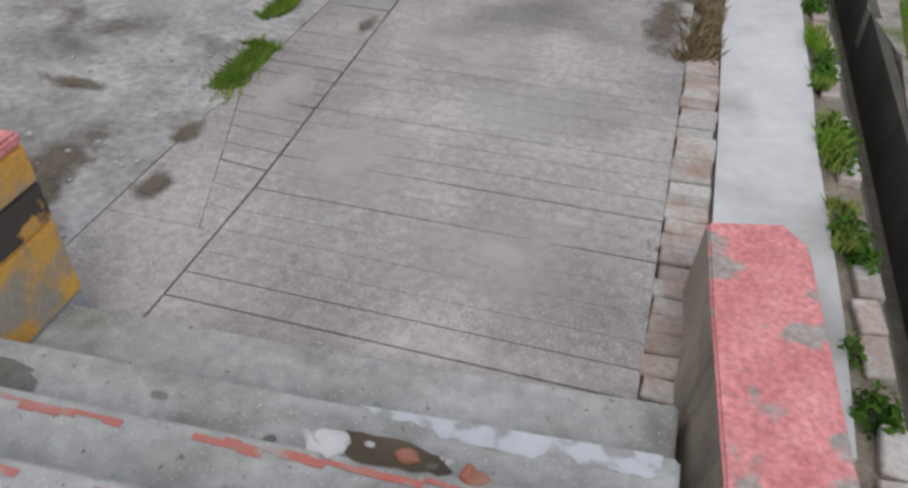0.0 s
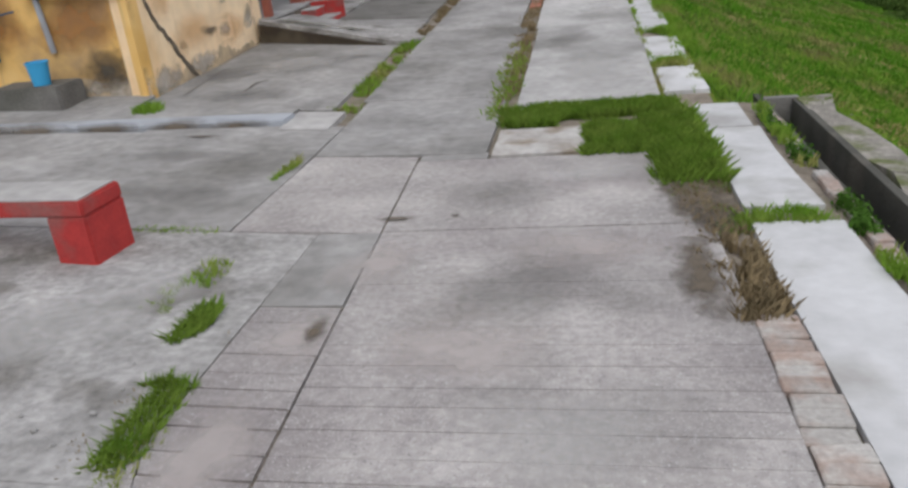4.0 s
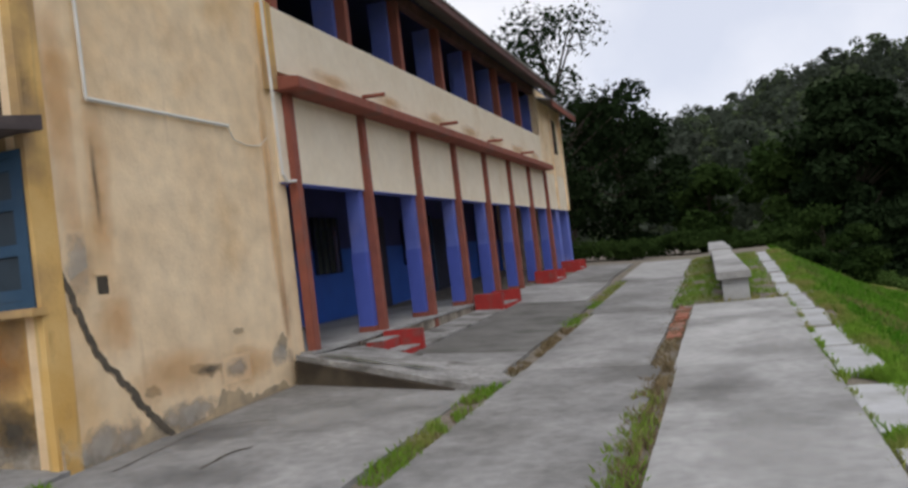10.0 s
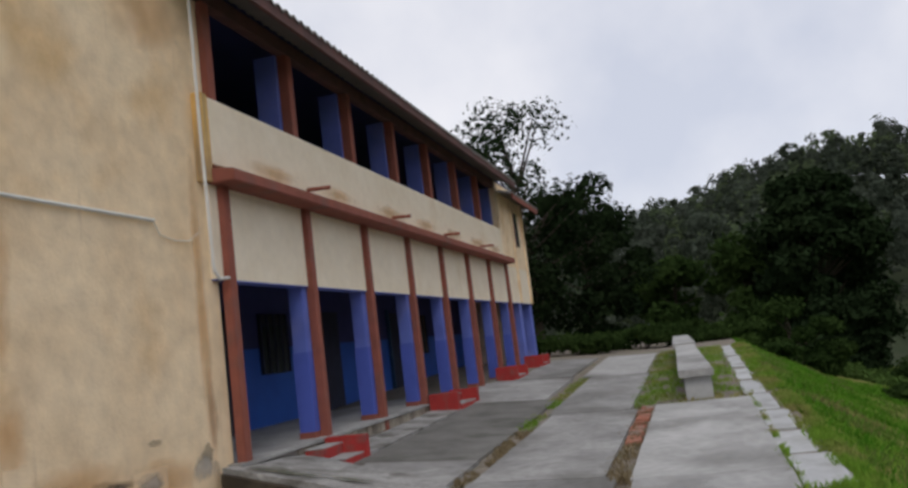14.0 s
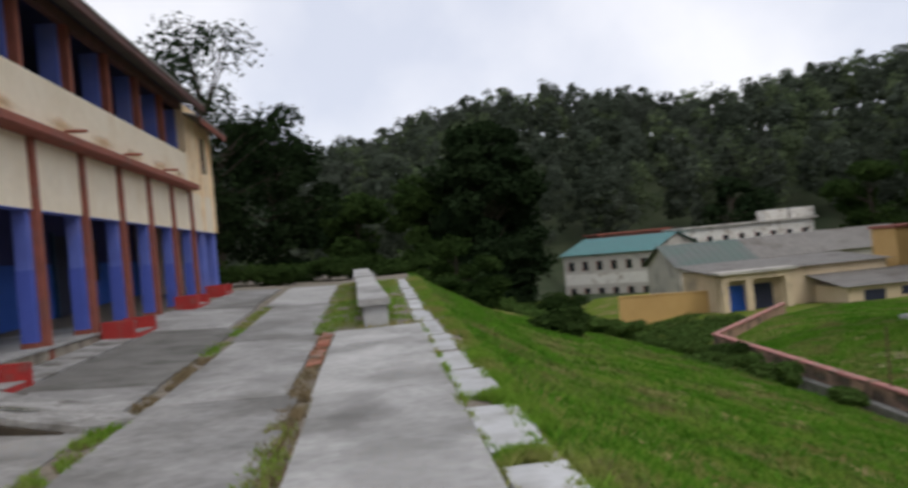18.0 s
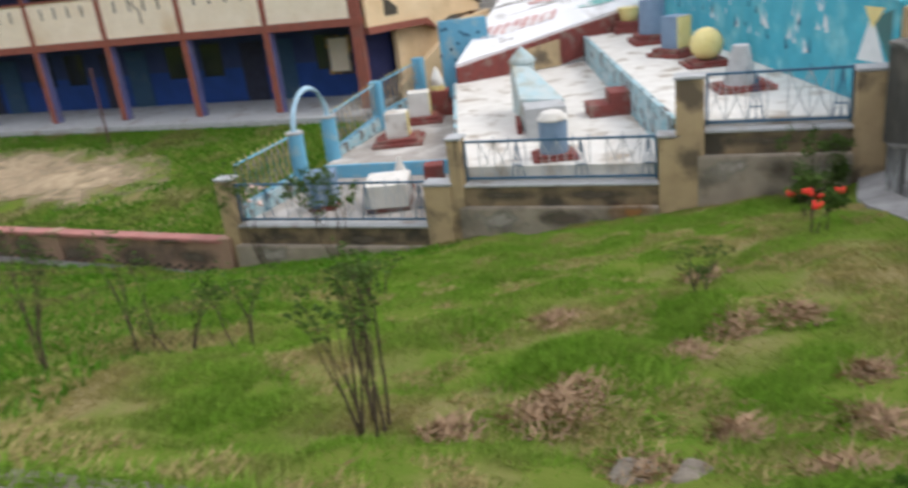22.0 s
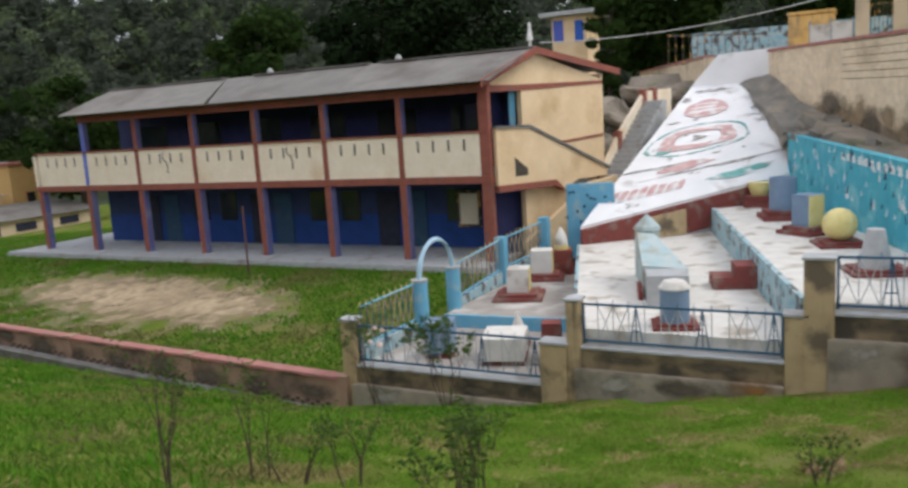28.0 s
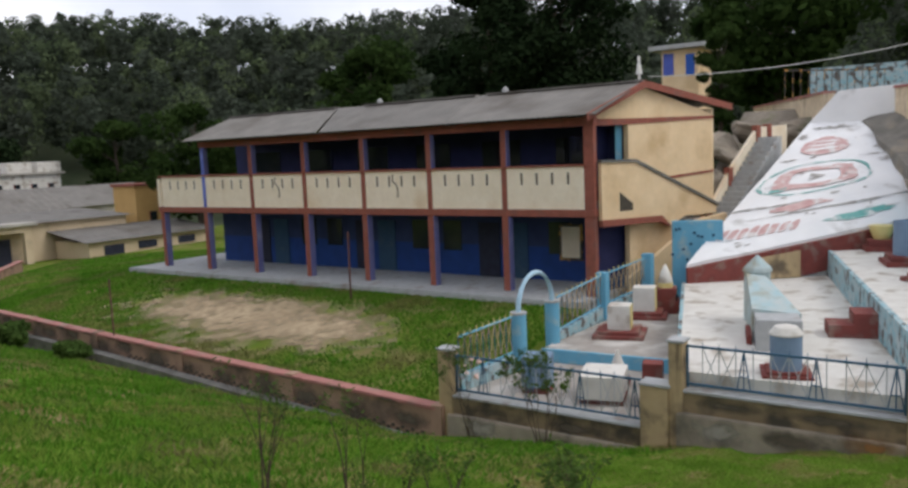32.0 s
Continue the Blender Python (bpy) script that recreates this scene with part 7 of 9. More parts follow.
for x in (-1.15, 1.15):
    for yv in (-0.76, 0.76):
        w = part("tyre", rod(bmesh.new(), cm @ Vector((x, yv - 0.1, 0.3)), cm @ Vector((x, yv + 0.1, 0.3)), 0.3, n=20), M_BLACK, car)
        part("rim", rod(bmesh.new(), cm @ Vector((x, yv - 0.105, 0.3)), cm @ Vector((x, yv + 0.105, 0.3)), 0.18, n=14), M_GREYW, w)

for y in (4.55, 3.4):
    t = thing("gate_pillar", (32, y, 2.75), "cream plastered gate pillar beside the upper road", "pillar", "road gate pillars")
    bx("shaft", 31.8, 32.25, y - 0.22, y + 0.22, 2.7, 4.9, M_PORCH, t, bevel=0.015)
    bx("cap", 31.74, 32.31, y - 0.28, y + 0.28, 4.9, 5.0, M_GREYW, t, bevel=0.01)
t = thing("road_gate", (32, 4.0, 2.75), "dark iron gate between the pillars", "gate")
for z in (2.95, 4.3):
    part("rail", rod(bmesh.new(), (32, 3.62, z), (32, 4.33, z), 0.025, n=6), M_BLACK, t)
for k in range(6):
    part("bar", rod(bmesh.new(), (32, 3.66 + k * 0.127, 2.95), (32, 3.66 + k * 0.127, 4.3), 0.016, n=6), M_BLACK, t)
t = thing("white_hoarding", (32, 5.5, 2.75), "weathered white sheet hoarding on the upper road", "hoarding")
for y0, y1, z1 in ((4.85, 5.5, 3.85), (5.53, 6.2, 3.8)):
    bx("sheet", 31.97, 32.0, y0, y1, 2.75, z1, M_TERR, t)
for y in (4.85, 5.5, 6.2):
    bx("post", 32.003, 32.06, y - 0.03, y + 0.03, 2.7, 3.95, M_GREYP, t)

# ---- gully, kerb and concrete bin beside the park ----
gul = thing("gully_wall", (10, 2, -1.8), "dark streaked cement gully wall with white lime runs", "wall", kind="structure")
kp = [(14.1, 2.3), (12.0, 2.62), (10.2, 2.78), (8.0, 2.63), (7.0, 2.58), (5.95, 2.62), (5.0, 2.6), (3.4, 2.5)]
kz = [land(x, y) for x, y in kp]
kt = [-2.4, -1.9, -1.4, -0.84, -0.58, -0.36, -0.15, 0.1]
for (a, b, za, zb, ta, tb) in zip(kp, kp[1:], kz, kz[1:], kt, kt[1:]):
    c = [(a[0], a[1] - 0.24), (b[0], b[1] - 0.24), (b[0], b[1] + 0.15), (a[0], a[1] + 0.15)]
    part("kerb_path", prism(bmesh.new(), c, -4.5, [sheet_z(*q) + 0.045 for q in c]), M_CONC, gul)
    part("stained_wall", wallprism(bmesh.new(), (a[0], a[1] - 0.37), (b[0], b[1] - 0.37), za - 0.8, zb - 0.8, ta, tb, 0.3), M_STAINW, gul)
    part("wall_top", wallprism(bmesh.new(), (a[0], a[1] - 0.39), (b[0], b[1] - 0.39), ta, tb, ta + 0.03, tb + 0.03, 0.36), M_DARKC, gul)
for k, (x, w, reach) in enumerate(((12.4, 0.1, 0.9), (11.9, 0.06, 0.7), (10.9, 0.1, 0.8), (10.1, 0.16, 1.0), (9.85, 0.1, 0.9), (9.0, 0.2, 0.95), (8.75, 0.12, 0.6), (8.5, 0.1, 0.8), (7.7, 0.14, 1.0), (7.3, 0.06, 0.7), (6.6, 0.18, 0.95), (6.2, 0.1, 0.8), (5.6, 0.12, 0.8), (4.6, 0.2, 0.9))):
    xs, zs, ts = [p[0] for p in kp][::-1], kz[::-1], kt[::-1]
    top, low = float(np.interp(x, xs, ts)) - 0.02, float(np.interp(x, xs, zs))
    bm = bmesh.new()
    rows = []
    for i in range(31):
        u = i / 30
        z = top - (top - low) * u * reach
        hw = w * (0.3 + 0.7 * u ** 0.8) * (0.9 + 0.5 * noise.noise((k * 5, u * 4, 1)))
        c = x + 0.1 * noise.noise((k * 3, u * 2.5, 9))
        pr = []
        for e in (-1, 1):
            px = c + e * hw * (1 + 0.35 * noise.noise((k, u * 9, e)) + 0.35 * noise.noise((k * 7, u * 26, e)))
            py = float(np.interp(px, xs, [p[1] for p in kp][::-1])) - 0.37 + 0.155
            pr.append(bm.verts.new((px, py, z)))
        rows.append(pr)
    for p, q in zip(rows, rows[1:]):
        bm.faces.new((p[0], p[1], q[1], q[0]))
    bmesh.ops.recalc_face_normals(bm, faces=bm.faces[:])
    part("lime_run", bm, M_LIME, gul, "white lime run down the wall")
for k, (x, w, dz, h) in enumerate(((12.6, 0.3, 0.5, 0.4), (11.2, 0.5, 0.6, 0.45), (9.4, 0.45, 0.4, 0.3), (8.6, 0.4, 0.5, 0.35), (7.3, 0.35, 0.45, 0.3), (6.2, 0.3, 0.45, 0.35), (5.3, 0.4, 0.5, 0.35))):
    xs = [p[0] for p in kp][::-1]
    py = float(np.interp(x, xs, [p[1] for p in kp][::-1])) - 0.37 + 0.158
    i = max(j for j in range(len(kp) - 1) if kp[j][0] >= x)
    slope_y = (kp[i][1] - kp[i + 1][1]) / (kp[i][0] - kp[i + 1][0])
    stain("lime_patch", gul, (x, py + 0.004, float(np.interp(x, xs, kt[::-1])) - dz), (w, w * slope_y, -w * 0.2), (0, 0, h), ST_LIME, "pale lime bloom on the wall")
part("gully_floor", prism(bmesh.new(), [(14.2, 1.85), (10.2, 2.3), (7.0, 2.1), (3.4, 2.0), (3.4, -3.5), (14.2, -3.5)], -3.5, [-2.35, -1.42, -0.6, 0.05, 0.1, -1.1]), M_CONC, gul)
# trough of cast panels beside the park, half full of rubble
bin_ = thing("concrete_bin", (11.5, 1.4, -1.5), "open mossy concrete trough with a pale post and rubble", "bin")
rim = [(10.42, 1.62), (13.9, 2.12), (14.1, 1.25), (10.98, 0.78)]
for nm, i, th in (("front_wall", 0, 0.12), ("end_wall", 1, 0.12), ("rear_wall", 2, 0.16), ("side_wall", 3, 0.12)):
    part(nm, wallprism(bmesh.new(), rim[i], rim[(i + 1) % 4], -2.3, -2.3, -0.84, -0.84, th), M_MOSS_SHADE, bin_)
    part("rim", wallprism(bmesh.new(), rim[i], rim[(i + 1) % 4], -0.838, -0.838, -0.77, -0.77, th + 0.06), M_DARKC, bin_, "grey lichened rim", bevel=0.012)
bx("front_post", 10.3, 10.52, 1.42, 1.68, -2.3, -0.76, M_FOOT, bin_, bevel=0.02)
bm = bmesh.new()
for k in range(60):
    u, w = random.random(), random.random()
    c = Vector(rim[0]).lerp(Vector(rim[1]), u).lerp(Vector(rim[3]).lerp(Vector(rim[2]), u), 0.3 + 0.4 * w)
    q = bmesh.ops.create_icosphere(bm, subdivisions=2, radius=random.uniform(0.06, 0.15), matrix=Matrix.Translation((c.x, c.y, -0.98 + random.uniform(-0.1, 0.08))) @ Matrix.Diagonal((1.2, 0.9, 0.6, 1)))
    for v in q["verts"]:
        v.co += Vector(noise.noise_vector(v.co * 6)) * 0.06
part("rubble", bm, M_ROCK, bin_, "broken rubble and earth")
for k, (x, y, rx) in enumerate(((11.4, 1.72, 0.5), (12.6, 1.9, 0.7), (13.4, 2.02, 0.4))):
    stain("damp_stain", bin_, (x, y + 0.085, -1.25), (rx, rx * 0.14, 0), (0, 0, 0.5), ST_MOSS)

# ---- far village buildings ----
def prism_x(xa, xb, pts):
    """A slab between two x planes with the outline pts in y and z."""
    bm = bmesh.new()
    a, b = ([bm.verts.new((x, y, z)) for y, z in pts] for x in (xa, xb))
    bm.faces.new(a)
    bm.faces.new(b[::-1])
    for i in range(len(pts)):
        bm.faces.new((a[i], b[i], b[(i + 1) % len(pts)], a[(i + 1) % len(pts)]))
    bmesh.ops.recalc_face_normals(bm, faces=bm.faces[:])
    return bm


def house(name, x0, x1, y0, y1, zb, zt, wall_m, label, roof=None, roof_m=None, rise=1.2, wins=0, storeys=1, face="y", over=0.4):
    t = thing(name, ((x0 + x1) / 2, (y0 + y1) / 2, zb), label, "building", "village buildings")
    bx("wall", x0, x1, y0, y1, zb, zt, wall_m, t)
    if roof == "gable":
        xm = (x0 + x1) / 2
        for sx, ex in ((x0 - over, xm), (x1 + over, xm)):
            corrugated("roof_sheet", (sx, y0 - over, zt - 0.05), (sx, y1 + over, zt - 0.05), (ex, y0 - over, zt + rise), (ex, y1 + over, zt + rise), 30, roof_m, t, "", 0.03)
        for yy in (y0, y1 - 0.1):
            bm = bmesh.new()
            v = [bm.verts.new(c) for c in ((x0, yy, zt), (x1, yy, zt), (xm, yy, zt + rise - 0.08), (x0, yy + 0.1, zt), (x1, yy + 0.1, zt), (xm, yy + 0.1, zt + rise - 0.08))]
            bm.faces.new(v[:3])
            bm.faces.new(v[:2:-1])
            part("gable", bm, wall_m, t)
    elif roof == "mono":
        corrugated("roof_sheet", (x0 - over, y0 - over, zt + 0.05), (x1 + over, y0 - over, zt + 0.05), (x0 - over, y1 + over, zt + rise), (x1 + over, y1 + over, zt + rise), int((x1 - x0) / 0.25), roof_m, t, "", 0.02)
    elif roof == "ridge":
        ym = (y0 + y1) / 2
        for sy in (y0 - over, y1 + over):
            corrugated("roof_sheet", (x0 - over, sy, zt - 0.05), (x1 + over, sy, zt - 0.05), (x0 - over, ym, zt + rise), (x1 + over, ym, zt + rise), int((x1 - x0) / 0.3), roof_m, t, "", 0.02)
        for xx in (x0, x1 - 0.1):
            part("gable", prism_x(xx, xx + 0.1, ((y0, zt), (y1, zt), (ym, zt + rise - 0.1))), wall_m, t)
    elif roof == "flat":
        bx("roof_slab", x0 - over, x1 + over, y0 - over, y1 + over, zt, zt + 0.2, roof_m, t)
    for s in range(storeys):
        for k in range(wins):
            zc = zb + (zt - zb) * (s + 0.55) / storeys
            xc = x0 + (x1 - x0) * (k + 0.6) / (wins + 0.2)
            w = bx("window", xc - 0.32, xc + 0.32, y0 - 0.03, y0 + 0.02, zc - 0.5, zc + 0.5, M_GLASS, t)
            bx("window_frame", xc - 0.4, xc - 0.32, y0 - 0.05, y0 + 0.02, zc - 0.55, zc + 0.55, M_BROWN, w)
    return t


hostel = house("hostel", 23.0, 34.1, 88.3, 99.3, -6.6, -0.7, M_BWALL, "pale two-storey hostel with a teal tin roof", "ridge", M_TEAL, 1.6, 6, 2)
bx("pale_band", 23.1, 34.0, 88.26, 88.3, -4.1, -2.9, M_TERR, hostel, "whitewashed band between the window rows")
hostel.rotation_euler.z = radians(-46)
house("hostel_wing", 25.6, 32.5, 72, 80, -6, -2.1, M_BWALL, "low wing with a faded teal roof", "ridge", M_TEALD, 1.9, 2, 1)
house("rear_wing", 32.9, 39, 73, 80, -6, -2.0, M_BWALL, "low wing with a grey tin roof", "ridge", M_TIN, 1.8, 0, 1)
t = thing("compound_wall", (21, 64, -5.5), "ochre compound wall", "wall", "village walls")
part("wall", wallprism(bmesh.new(), (17.8, 64.6), (24.0, 62.4), -7, -7, -3.55, -3.6, 0.25), M_COMP, t)
part("wall_coping", wallprism(bmesh.new(), (17.8, 64.6), (24.0, 62.4), -3.54, -3.59, -3.46, -3.51, 0.35), M_COMP, t)
part("wall_step", wallprism(bmesh.new(), (13.0, 58.8), (16.4, 60.4), -8, -8, -5.2, -5.0, 0.3), M_COMP, t)
house("porch_house", 23.9, 37, 60.6, 67, -6, -2.3, M_PORCH, "long cream house with a blue porch and tin roof", "mono", M_TIN, 0.5, 0, 1)
t = thing("porch", (26.3, 60, -5.5), "cream porch with dark blue openings", "porch")
for x in (23.95, 25.75, 28.65):
    bx("porch_post", x - 0.25, x + 0.25, 59.3, 59.7, -6, -2.75, M_PORCH, t)
bx("porch_beam", 23.7, 28.9, 59.3, 59.7, -2.75, -2.3, M_PORCH, t)
bx("porch_slab", 23.4, 29.2, 59.0, 60.5, -2.3, -2.1, M_BWALL, t)
for x in (24.5, 26.6):
    bx("porch_door", x, x + 1.4, 60.5, 60.58, -5.3, -3.2, M_DBLUE if x < 25 else M_DOOR, t)
house("low_shed", 31.0, 41.2, 56, 60.2, -6, -3.7, M_PORCH, "low cream shed with a tin roof", "mono", M_TIN, 0.75, 0, 1, over=0.4)
t = thing("shed_openings", (35, 55.9, -4.5), "dark door and window openings of the shed", "door")
bx("shed_door", 32.1, 33.6, 55.92, 55.99, -5.4, -4.0, M_DOOR, t)
for x in (34.8, 38.2):
    bx("shed_window", x, x + 1.5, 55.93, 55.99, -4.5, -3.97, M_DOOR, t)
house("long_hall", 40.2, 55, 80, 86.5, -6, -2.4, M_BWALL, "long hall with a grey tin roof", "mono", M_TIN, 2.0, 4, 1)
house("white_house", 35.5, 51.5, 95, 101, -6, 0.95, M_TERR, "white plastered house with a flat roof", "flat", M_BWALL, 0, 8, 2)
house("ochre_house", 38.9, 42, 62, 65, -6, -0.2, M_COMP, "small house with ochre plastered walls", "flat", M_BROWN, 0, 1, 1, over=0.15)
t = thing("roof_tanks", (48, 96, 1.15), "white box tanks on the roof of the white house", "tank", "roof tanks")
for x in (45.6, 49.0):
    bx("tank", x, x + 2.8, 95.2, 97.2, 1.15, 2.35, M_TERR, t, bevel=0.05)
house("red_parapet_house", 27.5, 36.2, 102, 108, -6, 1.2, M_BROWN, "red-parapeted house behind the hostel", "flat", M_BROWN, 0, 4, 1)
# hut on the hill above the lower block
hut = thing("hill_hut", (46, 19.8, 4), "small cream and blue hill hut with a flat roof", "hut")
bx("wall", 45.6, 48, 18.6, 20.7, 2.5, 6.7, M_GABLE, hut)
bx("blue_wall", 45.55, 45.59, 20.0, 20.6, 5.3, 6.5, M_PIERLO, hut)
bx("hut_window", 45.55, 45.59, 18.8, 19.3, 5.2, 6.4, M_DBLUE, hut)
bx("roof", 45.1, 48.5, 18.1, 21.3, 6.7, 6.95, M_GREYW, hut, bevel=0.02)
up_wall = thing("road_wall", (40, 8, 3.5), "pale painted wall along the upper road", "wall", kind="structure")
part("wall", wallprism(bmesh.new(), (41.4, 12.0), (43, 0), 2.5, 2.5, 4.65, 4.7, 0.3), M_BLUEFACE, up_wall)
fr = thing("road_railing", (37, 9, 3.3), "dark iron railing on the upper road", "railing")
for k in range(14):
    part("bar", rod(bmesh.new(), (36.0 + k * 0.3, 12.0 - k * 0.25, 3.0), (36.0 + k * 0.3, 12.0 - k * 0.25, 4.3), 0.02, n=5), M_BLACK, fr)
part("rail", rod(bmesh.new(), (36, 12, 4.25), (40.2, 8.5, 4.25), 0.03), M_BLACK, fr)
wire = thing("service_wire", (30, 14, 4), "sagging overhead service wire", "cable")
bm = bmesh.new()
tube(bm, [Vector((26.5, 14.3, 3.7)).lerp(Vector((30, -4, 7.5)), i / 24) - Vector((0, 0, 4.8 * i / 24 * (1 - i / 24))) for i in range(25)], 0.013, 6)
part("wire", bm, M_PVC, wire)
ins = thing("roof_bracket", (26.4, 14.6, 3.6), "white insulator bracket on the roof ridge", "bracket")
part("stem", rod(bmesh.new(), (26.4, 14.6, 3.5), (26.4, 14.6, 4.4), 0.05), M_PVC, ins)
part("insulator", rod(bmesh.new(), (26.4, 14.6, 3.8), (26.4, 14.6, 4.15), 0.12, 0.06), M_PVC, ins)


# ---- plants ----
def leaves(centres, radii, per, size, seed, shell=0.55, wild=0.7):
    """Vertices and faces of many small leaf clumps around blob centres."""
    r = np.random.default_rng(seed)
    n = len(centres) * per
    c = np.repeat(np.asarray(centres, float), per, 0)
    rad = np.repeat(np.asarray(radii, float), per, 0)
    v = r.normal(size=(n, 3))
    v /= np.linalg.norm(v, axis=1)[:, None]
    p = c + v * rad * (shell + (1 - shell) * r.random((n, 1))) * (0.85 + 0.3 * r.random((n, 1)))
    w = v + np.array([0, 0, 0.35]) + wild * r.normal(size=(n, 3))
    a = np.cross(w, r.normal(size=(n, 3)))
    a /= np.linalg.norm(a, axis=1)[:, None]
    b = np.cross(w, a)
    b /= np.linalg.norm(b, axis=1)[:, None]
    s = size * (0.5 + r.random((n, 1)))
    quads = np.stack([p - a * s, p + b * s * 0.55, p + a * s, p - b * s * 0.55], 1)
    return quads.reshape(-1, 3)


def leaf_object(name, verts, material, parent=None, label=""):
    n = len(verts)
    me = bpy.data.meshes.new(name)
    me.vertices.add(n)
    me.vertices.foreach_set("co", np.ascontiguousarray(verts, dtype=np.float32).ravel())
    me.loops.add(n)
    me.loops.foreach_set("vertex_index", np.arange(n, dtype=np.int32))
    me.polygons.add(n // 4)
    me.polygons.foreach_set("loop_start", np.arange(0, n, 4, dtype=np.int32))
    me.update(calc_edges=True)
    return link(name, me, material, parent, label)


def tree(name, at, height, width, label, material=M_LEAF, blobs=16, per=260, size=0.22, seed=1, bare=0.3, group="hill trees", sparse=False):
    t = thing(name, at, label, "tree", group)
    r = random.Random(seed)
    x, y, z = at
    bm = bmesh.new()
    top = Vector((x + r.uniform(-0.4, 0.4), y, z + height * 0.8))
    rod(bm, (x, y, z - 0.5), (x, y, z + height * 0.4), height * 0.028, height * 0.018)
    rod(bm, (x, y, z + height * 0.4), top, height * 0.018, height * 0.005)
    cs, rs = [], []
    for k in range(blobs):
        u = r.random()
        h = bare + (0.97 - bare) * u
        spread = width * (0.5 if not sparse else 0.55) * math.sin(math.pi * min(0.97, max(0.12, (h - bare * 0.7) / (1.08 - bare * 0.7)))) ** 0.8
        a = r.uniform(0, 6.283)
        c = Vector((x + math.cos(a) * spread * r.uniform(0.3, 1), y + math.sin(a) * spread * r.uniform(0.3, 1), z + height * h))
        s = width * r.uniform(0.1, 0.2) * (0.7 if sparse else 1)
        cs.append(c)
        rs.append((s * 1.15, s * 1.15, s * 0.8))
        rod(bm, (x, y, z + height * h * 0.75), c, height * 0.007, height * 0.002, 5)
    part("trunk", bm, M_BARK, t)
    leaf_object("crown", leaves(cs, rs, per, size, seed), material, t)
    return t


# forest on the hills: three kinds of trees, each one mass
fr2 = random.Random(11)
woods = {"dark": [], "grey": [], "light": []}
for k in range(2700):
    az = fr2.uniform(-14, 92)
    rr = fr2.uniform(78, 212) if k < 2200 else fr2.uniform(182, 214)
    x, y = 5 + rr * math.sin(radians(az)), 5 + rr * math.cos(radians(az))
    if 8 < x < 60 and y < 112:
        continue
    z = land(x, y)
    top = 1.5 + rr * math.tan(radians(crest(az)))
    kind = fr2.choices(("dark", "grey", "light"), (3, 5, 1.3))[0]
    h = min(fr2.uniform(8, 14), top * 1.02 - z)
    if rr > 182:
        h = min(17.0, top * fr2.uniform(0.9, 1.12) - z)
    if h < 3:
        continue
    w = max(3.0, h * (fr2.uniform(0.3, 0.45) if kind != "light" else fr2.uniform(0.5, 0.7)))
    cs, rs = [], []
    for b in range(9):
        u = (b + fr2.random()) / 9
        a = fr2.uniform(0, 6.283)
        s = w * 0.5 * math.sin(math.pi * min(0.95, 0.22 + 0.72 * u))
        cs.append((x + math.cos(a) * s * 0.75, y + math.sin(a) * s * 0.75, z + h * (0.22 + 0.7 * u)))
        q = w * fr2.uniform(0.17, 0.3)
        rs.append((q, q, q * 0.75))
    woods[kind].append(leaves(cs, rs, 30 if rr > 150 else 46, 0.4 if rr > 130 else 0.28, 1000 + k, 0.6, 0.45))
for kind, m, lab in (("dark", M_PINED, "dense dark pines covering the hills"), ("grey", M_PINE, "haze-greyed green pines covering the hills"), ("light", M_PINEL, "paler broad-leaved trees among the hill pines")):
    tagged(leaf_object("forest", np.concatenate(woods[kind]), m), lab, "forest", kind="stuff")

def plant(rows):
    """Trees: name, foot, height, width, leaves, clumps, leaves a clump, leaf size, bare stem, label."""
    for nm, at, h, w, m, bl, per, sz, bare, lab in rows:
        tree(nm, at, h, w, lab, m, bl, per, sz, seed=int(abs(at[0] * 31 + at[1] * 7)), bare=bare)


# trees along the bank and behind the school
plant((
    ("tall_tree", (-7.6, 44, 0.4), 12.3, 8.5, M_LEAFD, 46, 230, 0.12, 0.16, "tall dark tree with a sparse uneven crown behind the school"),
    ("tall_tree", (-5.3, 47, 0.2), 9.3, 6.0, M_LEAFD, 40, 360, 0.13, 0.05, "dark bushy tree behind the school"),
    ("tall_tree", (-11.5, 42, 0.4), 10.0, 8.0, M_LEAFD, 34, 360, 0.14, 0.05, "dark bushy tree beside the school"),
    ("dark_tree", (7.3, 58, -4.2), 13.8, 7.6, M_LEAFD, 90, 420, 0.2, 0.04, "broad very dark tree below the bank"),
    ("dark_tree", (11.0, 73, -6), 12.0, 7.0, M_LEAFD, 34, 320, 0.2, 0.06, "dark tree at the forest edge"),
    ("round_tree", (3.6, 43, -2.8), 4.6, 3.8, M_LEAF, 34, 420, 0.1, 0.06, "round green tree at the edge of the bank"),
    ("round_tree", (3.5, 60, -3), 9, 7, M_LEAF, 24, 320, 0.25, 0.05, "green tree beyond the bank"),
    ("round_tree", (-1.5, 66, -1), 7.5, 7, M_LEAF, 24, 300, 0.25, 0.05, "green tree beyond the bank"),
))
